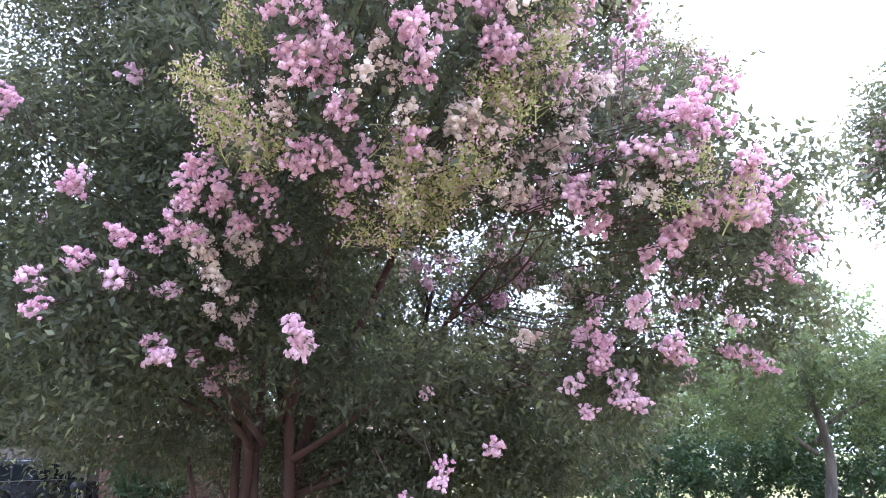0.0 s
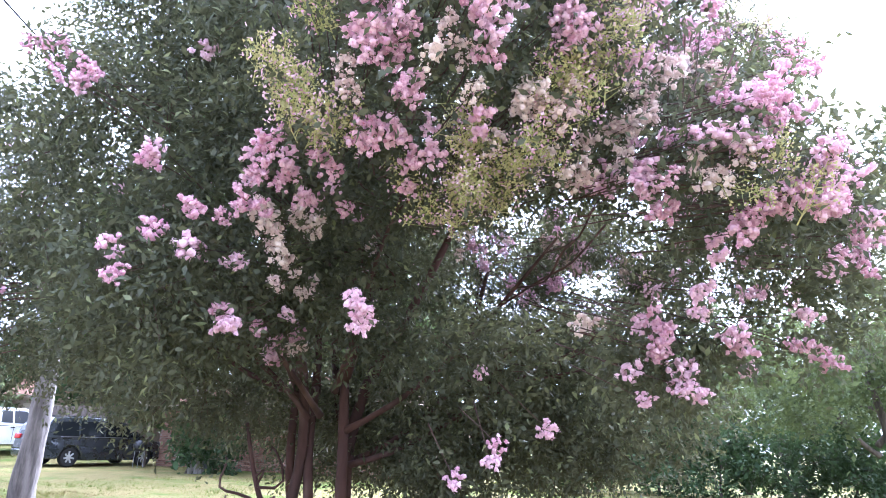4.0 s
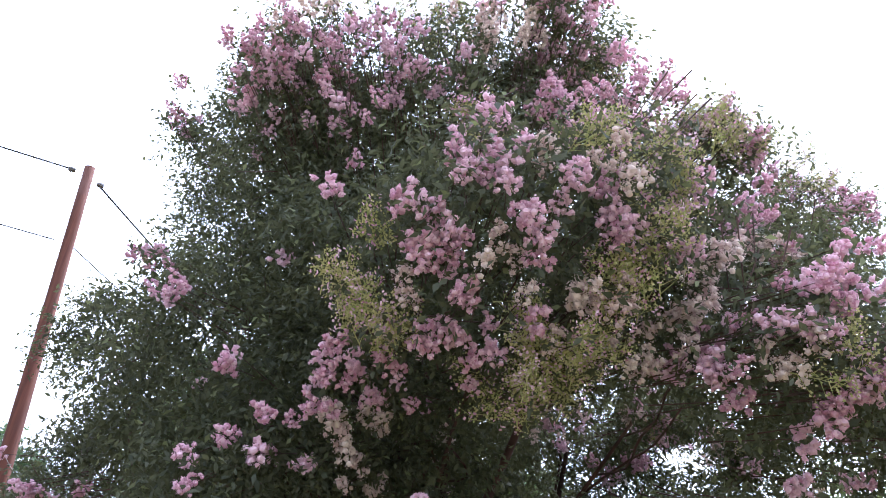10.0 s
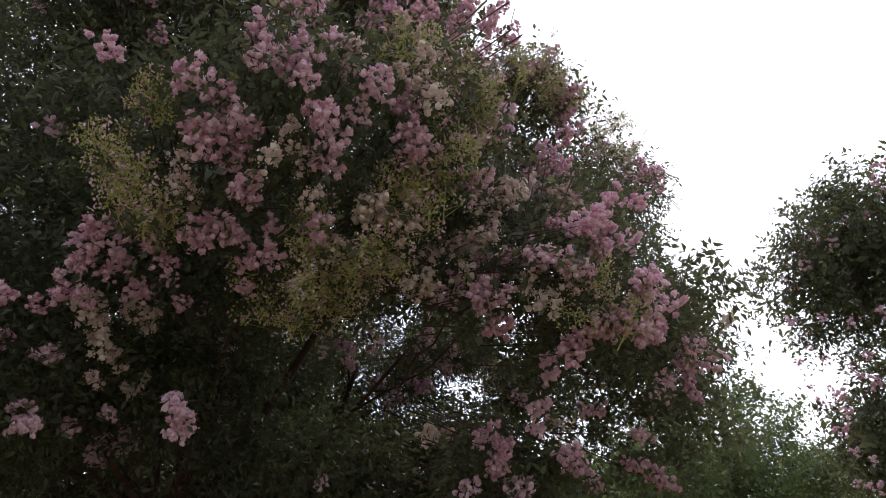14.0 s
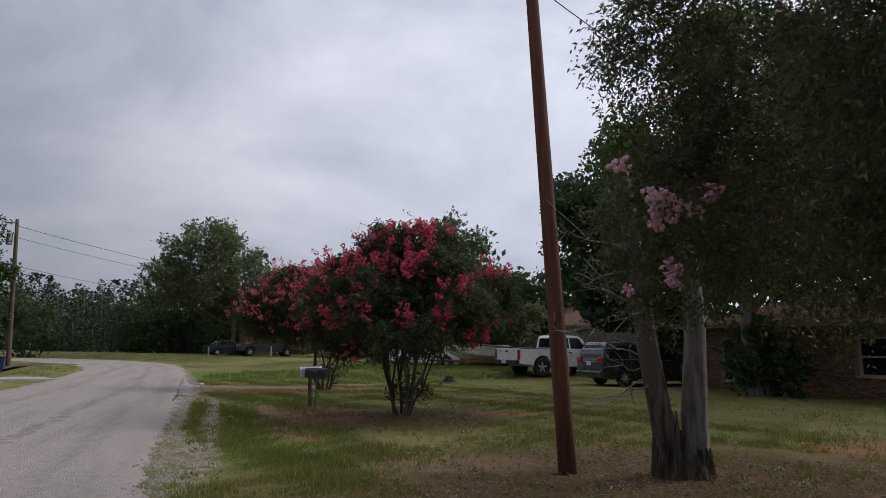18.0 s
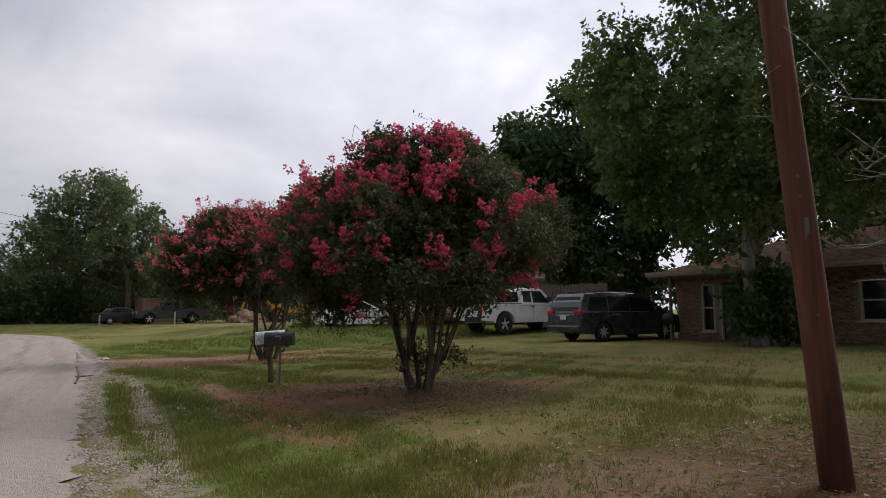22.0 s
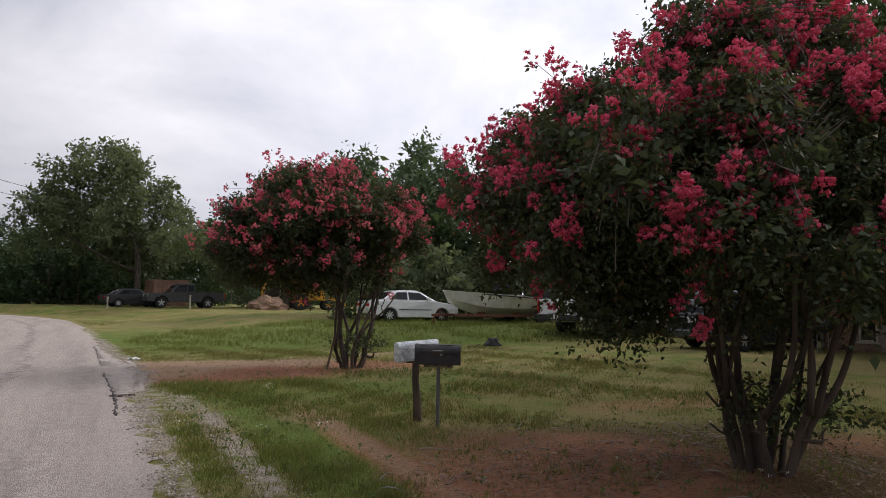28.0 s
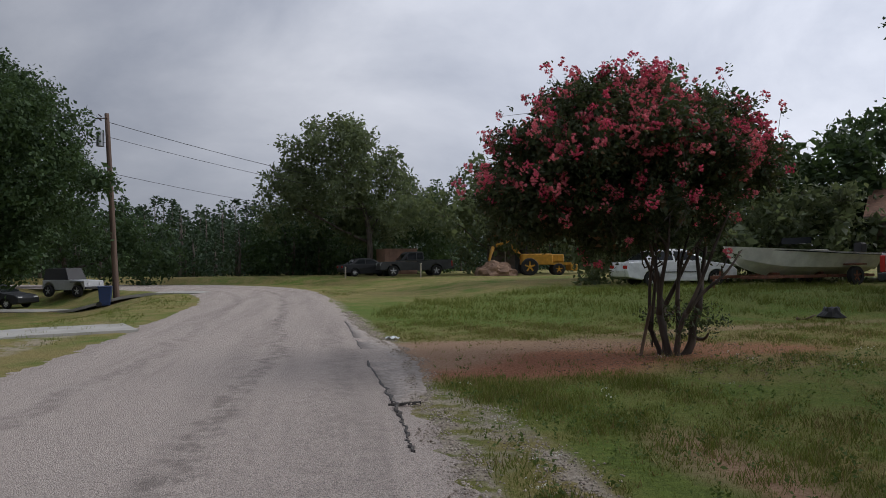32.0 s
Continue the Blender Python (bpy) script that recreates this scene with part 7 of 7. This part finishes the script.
def dirt_pile(x, y, r, h, label):
    t = thing("dirt_pile", x, y, label=label, category="dirt pile")
    bm = bmesh.new()
    bmesh.ops.create_icosphere(bm, subdivisions=4, radius=1.0)
    for v in bm.verts:
        k = 1 + 0.22 * noise.noise(v.co * 2.3) + 0.10 * noise.noise(v.co * 6)
        v.co = Vector((v.co.x * r * k, v.co.y * r * 0.8 * k, max(-0.1, v.co.z) * h * k))
    part("mound", bm, "earth", t)


def pale_shed(x, y, rz):
    t = thing("garden_shed", x, y, rz=rz, label="pale grey shed with a dark roof behind the machines", category="shed")
    part("wall", box(4.2, 3.0, 2.5), "wood_siding", t)
    part("roof", box(4.7, 3.5, 0.14, (0, 0, 2.5)), "trim_black", t, m=pose(0, 0, 0, 4, 0, 0))
    part("door", box(1.1, 0.05, 2.0, (0.8, -1.53, 0)), "dark_door", t)
    for sx in (-1.9, -0.6):
        part("porch_post", box(0.1, 0.1, 2.4, (sx, -1.75, 0)), "cream", t)


def marker_post(x, y, h):
    t = thing("marker_post", x, y, label="short pale marker post in the grass", category="post", group="marker posts by the far drive")
    part("post", box(0.09, 0.09, h + 0.1, (0, 0, -0.1)), "cream", t, bevel=0.008)
    part("cap", box(0.13, 0.13, 0.04, (0, 0, h)), "cream", t, bevel=0.008)


def branch_pile(x, y):
    rng = np.random.default_rng(9)
    t = thing("stick", x, y, label="small broken stick lying on the lawn", category="stick")
    part("wood", tube_mesh("wood", [(bend((-0.2, 0, 0.03), (0.2, 0.08, 0.10), 6, rng, 0.04), np.linspace(0.035, 0.015, 6), 7, rng, 0.1)]), "post_wood", t)


def paper_scrap(x, y):
    t = thing("paper_scrap", x, y, z=gz(x, y) + 0.012, label="crumpled white paper scrap at the road edge", category="litter")
    bm = bmesh.new()
    bmesh.ops.create_grid(bm, x_segments=6, y_segments=5, size=0.12)
    for v in bm.verts:
        v.co.z = 0.03 + 0.045 * noise.noise(v.co * 14)
    part("sheet", bm, "mail_white", t)


def stake(x, y):
    t = thing("stake", x, y, label="thin weathered stake leaning at the myrtle", category="stake")
    part("stick", box(0.045, 0.045, 0.85, (0, 0, -0.1)), "post_wood", t, m=pose(0, 0, 0, 0, 12, 0), bevel=0.005)


dirt_pile(-7.2, 57.6, 1.5, 1.0, "low heap of bare earth in the far yard")
pale_shed(-6.4, 68.0, 5)
marker_post(-12.2, 55.0, 0.95)
marker_post(-18.2, 57.2, 0.8)
branch_pile(1.35, 26.1)
paper_scrap(-7.15, 22.9)
stake(-2.95, 21.15)


def road_strip(line, width, material, label, z, jag=0.0, fall=0.0, name="pavement", category="asphalt patch"):
    """A thin strip laid on the road along a line."""
    rng = np.random.default_rng(12)
    line = np.asarray(line, float)
    s = np.linspace(0, 1, 90)
    k = np.linspace(0, 1, len(line))
    x, y = np.interp(s, k, line[:, 0]), np.interp(s, k, line[:, 1])
    w = np.interp(s, k, width) * (1 + rng.normal(size=90) * jag)
    dx, dy = np.gradient(x), np.gradient(y)
    n = np.hypot(dx, dy)
    nx, ny = dy / n, -dx / n
    off = rng.normal(size=90) * jag * 0.02
    a = np.stack([x + nx * off, y + ny * off, z + 0 * x], -1)
    b = a + np.stack([nx * w, ny * w, 0 * x - fall], -1)
    low = np.array((0, 0, 0.03))
    verts = np.stack([a, b, b - low, a - low], 1).reshape(-1, 3)
    i = (np.arange(89) * 4)[:, None, None]
    q = np.array([[0, 1, 5, 4], [1, 2, 6, 5], [3, 0, 4, 7]])[None]
    me = mesh_from(name, verts, (i + q).reshape(-1, 4))
    me.materials.append(M[material])
    return tagged(new(name, me), label, category, kind="structure")


M["asphalt"] = plain_material("smooth_grey_asphalt", (0.345, 0.30, 0.265), 0.93, 0.0, 0.25, 14.0, 0.9)
M["tar"] = plain_material("dark_crack", (0.085, 0.076, 0.070), 0.95, 0.0, 0.3, 9.0, 0.6)
JOINT = ((-5.44, 15.77), (-5.59, 16.28), (-5.90, 17.29), (-6.69, 19.45), (-8.03, 23.32), (-9.14, 26.55))
road_strip(((-5.92, 17.35), (-6.12, 17.95), (-6.69, 19.45), (-7.52, 21.85), (-8.03, 23.32), (-9.14, 26.55)), (0.08, 0.42, 0.66, 0.62, 0.35, 0.06), "asphalt", "smoother grey asphalt apron at the road edge", 0.030, 0.06, 0.016)
road_strip(JOINT, (0.008, 0.014, 0.024, 0.020, 0.012, 0.006), "tar", "dark open joint along the asphalt apron", 0.033, 0.7, 0.0, "road_joint", "crack")
road_strip(((-5.97, 17.30), (-5.67, 17.45)), (0.006, 0.012), "tar", "short dark crack at the apron corner", 0.036, 0.4, 0.0, "road_joint", "crack")


# ---- grass, gravel, litter ----
def in_patch(x, y, tones):
    """How bare the ground is at each point, 0 to 1."""
    bare = np.zeros(len(x))
    for (cx, cy, rx, ry, ang, *_), tone, most in PATCHES:
        if tone in tones:
            ca, sa = math.cos(radians(ang)), math.sin(radians(ang))
            u, v = ((x - cx) * ca + (y - cy) * sa) / rx, (-(x - cx) * sa + (y - cy) * ca) / ry
            bare = np.maximum(bare, most * smooth(1.25, 0.75, np.sqrt(u * u + v * v)))
    return bare


def grass(name, n, x0, x1, y0, y1, tall, seed, material, label, near=True):
    rng = np.random.default_rng(seed)
    y = y0 + (y1 - y0) * rng.random(n) ** (1.35 if near else 1.0)
    x = rng.uniform(x0, x1, n) + (road_right(y) if near else 0)
    d = x - road_right(y)
    patch = np.sin(x * 1.3 + 1) * np.sin(y * 1.1) + 0.7 * np.sin(x * 3.1 + y * 2.3) + 0.5 * np.sin(x * 6.7 - y * 5.1)
    keep = rng.random(n) < np.clip(0.62 + 0.33 * patch, 0.12, 1) * (1 - in_patch(x, y, ("dirt", "pale", "litter")) * 0.96 - in_patch(x, y, ("gravel",)) * 0.85)
    if near:
        keep &= rng.random(n) < smooth(0, 1.0, x1 - d) * smooth(0, 2.0, y - y0) * smooth(0, 2.0, y1 - y)
    keep &= (d > 0.12 + 0.25 * rng.random(n)) | (x < road_left(y) - 0.3)
    x, y = x[keep], y[keep]
    m, k = len(x), 5
    bx = np.repeat(x, k) + rng.normal(size=m * k) * 0.025
    by = np.repeat(y, k) + rng.normal(size=m * k) * 0.025
    bz = ground_z(bx, by) - 0.012
    h = np.repeat(tall * rng.uniform(0.5, 1.35, m) * np.clip(1 + 0.35 * patch[keep], 0.5, 1.6), k) * rng.uniform(0.5, 1.2, m * k)
    a = rng.uniform(0, 6.28, m * k)
    w = rng.uniform(0.0025, 0.005, m * k) * (1 + tall * 3)
    lean = h * rng.uniform(0.15, 0.8, m * k)
    b = rng.uniform(0, 6.28, m * k)
    p0 = np.stack([bx + np.cos(a) * w, by + np.sin(a) * w, bz], -1)
    p1 = np.stack([bx - np.cos(a) * w, by - np.sin(a) * w, bz], -1)
    p2 = np.stack([bx + np.cos(b) * lean, by + np.sin(b) * lean, bz + h], -1)
    verts = np.stack([p0, p1, p2], 1).reshape(-1, 3)
    me = mesh_from(name, verts, np.arange(len(verts)).reshape(-1, 3))
    me.materials.append(M[material])
    return tagged(new(name, me), label, "grass", kind="stuff")


M["blade"] = leaf_material("grass_blade", (0.088, 0.116, 0.020), (0.210, 0.240, 0.050), (0.38, 0.31, 0.13), see=0.25)
M["straw"] = leaf_material("straw_blade", (0.15, 0.118, 0.043), (0.32, 0.26, 0.11), (0.11, 0.15, 0.035), see=0.2)
grass("lawn_grass", 80000, 0.1, 11.0, 2.5, 28.0, 0.060, 101, "blade", "short uneven green lawn grass")
grass("dry_grass", 40000, 0.3, 12.0, 2.0, 27.0, 0.065, 102, "straw", "dry straw-coloured grass among the green")
grass("verge_grass", 34000, 0.1, 3.4, 3.0, 22.0, 0.068, 103, "blade", "thicker green grass along the road verge")
grass("edge_grass", 9000, 0.22, 0.62, 6.0, 22.0, 0.065, 107, "blade", "ragged green grass creeping to the road edge")
grass("tall_grass", 9000, -9.0, 6.0, 27.0, 36.0, 0.16, 104, "blade", "longer green grass on the far lawn", near=False)
grass("side_grass", 9000, 4.0, 22.0, 4.0, 18.0, 0.075, 105, "blade", "pale lawn grass behind the pink myrtle", near=False)
grass("bank_grass", 8000, -24.0, -13.0, 18.0, 46.0, 0.09, 106, "blade", "short grass bank across the road", near=False)


def scatter_stones(name, x, y, size, seed, material, label):
    rng = np.random.default_rng(seed)
    n = len(x)
    octa = np.array([(1, 0, 0), (-1, 0, 0), (0, 1, 0), (0, -1, 0), (0, 0, 0.7), (0, 0, -0.7)], float)
    tri = np.array([(0, 2, 4), (2, 1, 4), (1, 3, 4), (3, 0, 4), (2, 0, 5), (1, 2, 5), (3, 1, 5), (0, 3, 5)])
    v = octa[None] * rng.uniform(0.6, 1.3, (n, 6, 1)) * (size * rng.uniform(0.5, 1.5, n))[:, None, None]
    a = rng.uniform(0, 6.28, n)
    rx = v[..., 0] * np.cos(a)[:, None] - v[..., 1] * np.sin(a)[:, None]
    ry = v[..., 0] * np.sin(a)[:, None] + v[..., 1] * np.cos(a)[:, None]
    z = np.where((x < road_right(y)) & (x > road_left(y)), 0.02, ground_z(x, y))
    verts = np.stack([rx + x[:, None], ry + y[:, None], v[..., 2] + z[:, None] + size * 0.25], -1).reshape(-1, 3)
    faces = (np.arange(n)[:, None, None] * 6 + tri[None]).reshape(-1, 3)
    me = mesh_from(name, verts, faces)
    me.materials.append(M[material])
    return tagged(new(name, me), label, "gravel", kind="stuff")


def stone_material():
    k = Nodes("gravel_stone")
    r = k.n("ShaderNodeNewGeometry").outputs["Random Per Island"]
    k.color(k.mix(r, (0.22, 0.18, 0.145), (0.52, 0.455, 0.38))).set(rough=0.95)
    return k.m


M["stone"] = stone_material()
rng = np.random.default_rng(120)
gy = rng.uniform(4, 30, 7000)
gx = road_right(gy) + rng.normal(size=7000) * 0.09 + 0.06 + 0.08 * np.sin(gy * 5.3)
scatter_stones("edge_gravel", gx, gy, 0.011, 121, "stone", "pale loose gravel along the ragged road edge")
ty = rng.uniform(6.5, 17.5, 3500)
tx = np.interp(ty, (6.5, 8.0, 10.3, 12.5, 14.8, 17.5), (-1.75, -2.1, -2.72, -3.4, -4.12, -5.1)) + rng.normal(size=3500) * 0.14 + 0.08 * np.sin(ty * 4.1)
scatter_stones("track_gravel", tx, ty, 0.010, 122, "stone", "loose gravel in the worn tyre track")


def fallen(name, n, cx, cy, r, size, material, seed, label, category):
    rng = np.random.default_rng(seed)
    a, q = rng.uniform(0, 6.28, n), r * np.sqrt(rng.random(n)) * rng.uniform(0.6, 1.2, n)
    x, y = cx + np.cos(a) * q, cy + np.sin(a) * q
    ok = x > road_right(y) + 0.3
    x, y = x[ok], y[ok]
    n = len(x)
    z = ground_z(x, y) + 0.012
    b = rng.uniform(0, 6.28, n)
    s = size * rng.uniform(0.5, 1.3, n)
    c, d = np.cos(b), np.sin(b)
    tilt = rng.uniform(-0.4, 0.6, (n, 4)) * s[:, None] * 0.5 + 0.004
    px = np.stack([x - c * s, x - d * s * 0.4, x + c * s, x + d * s * 0.4], 1)
    py = np.stack([y - d * s, y + c * s * 0.4, y + d * s, y - c * s * 0.4], 1)
    verts = np.stack([px, py, z[:, None] + np.abs(tilt)], -1).reshape(-1, 3)
    me = mesh_from(name, verts, np.arange(len(verts)).reshape(-1, 4))
    me.materials.append(M[material])
    return tagged(new(name, me), label, category, kind="stuff")


M["dead_leaf"] = leaf_material("dead_leaf", (0.070, 0.038, 0.022), (0.22, 0.135, 0.075), (0.30, 0.21, 0.135), see=0.05)
fallen("leaf_litter", 9000, 4.0, 5.6, 4.6, 0.030, "dead_leaf", 131, "brown fallen leaves round the dead trunk", "leaf litter")
fallen("leaf_litter", 5500, 0.2, 12.4, 2.7, 0.028, "dead_leaf", 132, "brown fallen leaves under the red myrtle", "leaf litter")
fallen("leaf_litter", 1500, -2.5, 21.2, 2.4, 0.03, "dead_leaf", 133, "fallen leaves under the coral myrtle", "leaf litter")


def weeds(name, n, x0, x1, y0, y1, leaf, seed, material, label, flowers=None):
    """Low rosettes of broad leaves scattered through the lawn."""
    rng = np.random.default_rng(seed)
    y = rng.uniform(y0, y1, n)
    x = road_right(y) + rng.uniform(x0, x1, n)
    keep = rng.random(n) < np.clip(0.5 + 0.6 * np.sin(x * 0.9 + 2) * np.sin(y * 0.7), 0.05, 1) * (1 - in_patch(x, y, ("dirt", "pale", "litter")) * 0.8)
    x, y = x[keep], y[keep]
    p = np.stack([x, y, ground_z(x, y) + 0.02], -1)
    d = np.tile(np.array((0.0, 0.0, 1.0)), (len(p), 1))
    me = leaf_mesh(name, p, d, rng, leaves=9, shoot=0.10, leaf=leaf, slim=0.6, droop=0.1, up=0.2)
    me.materials.append(M[material])
    tagged(new(name, me), label, "weeds", kind="stuff")
    if flowers:
        q = np.repeat(p[: len(p) // 22], 4, 0)
        q = q + rng.normal(size=q.shape) * np.array((0.06, 0.06, 0.012)) + np.array((0, 0, 0.10))
        me = leaf_mesh("clover_bloom", q, np.tile(np.array((0.0, 0.0, 1.0)), (len(q), 1)), rng, leaves=4, shoot=0.014, leaf=0.012, slim=0.9, droop=0.0, up=0.5)
        me.materials.append(M["bloom"])
        tagged(new("clover_bloom", me), "tiny white clover blooms in the lawn", "flowers", kind="stuff")


M["weed"] = leaf_material("weed_leaf", (0.060, 0.105, 0.024), (0.150, 0.210, 0.060), (0.22, 0.25, 0.08), see=0.3)
M["bloom"] = petal_material("white_bloom", (0.72, 0.72, 0.66), (0.55, 0.55, 0.48))
weeds("lawn_weed", 2600, 0.3, 7.5, 5.0, 21.0, 0.034, 141, "weed", "broad-leaved weeds scattered in the lawn", True)


def twig_litter(n, cx, cy, r, seed):
    rng = np.random.default_rng(seed)
    tubes = []
    for _ in range(n):
        a, q = rng.uniform(0, 6.28), r * math.sqrt(rng.random())
        x, y = cx + math.cos(a) * q, cy + math.sin(a) * q
        b, long = rng.uniform(0, 6.28), rng.uniform(0.10, 0.42)
        s = np.array((x, y, gz(x, y) + 0.015))
        e = np.array((x + math.cos(b) * long, y + math.sin(b) * long, 0))
        e[2] = gz(e[0], e[1]) + rng.uniform(0.01, 0.04)
        tubes.append((bend(s, e, 5, rng, 0.02), np.linspace(0.006, 0.002, 5), 5, rng, 0.0))
    me = tube_mesh("twig_litter", tubes)
    me.materials.append(M["bark_grey"])
    tagged(new("twig_litter", me), "dry grey twigs lying on the ground", "twigs", kind="stuff")


twig_litter(60, -0.3, 12.6, 2.4, 151)
twig_litter(70, 3.3, 6.0, 3.0, 152)
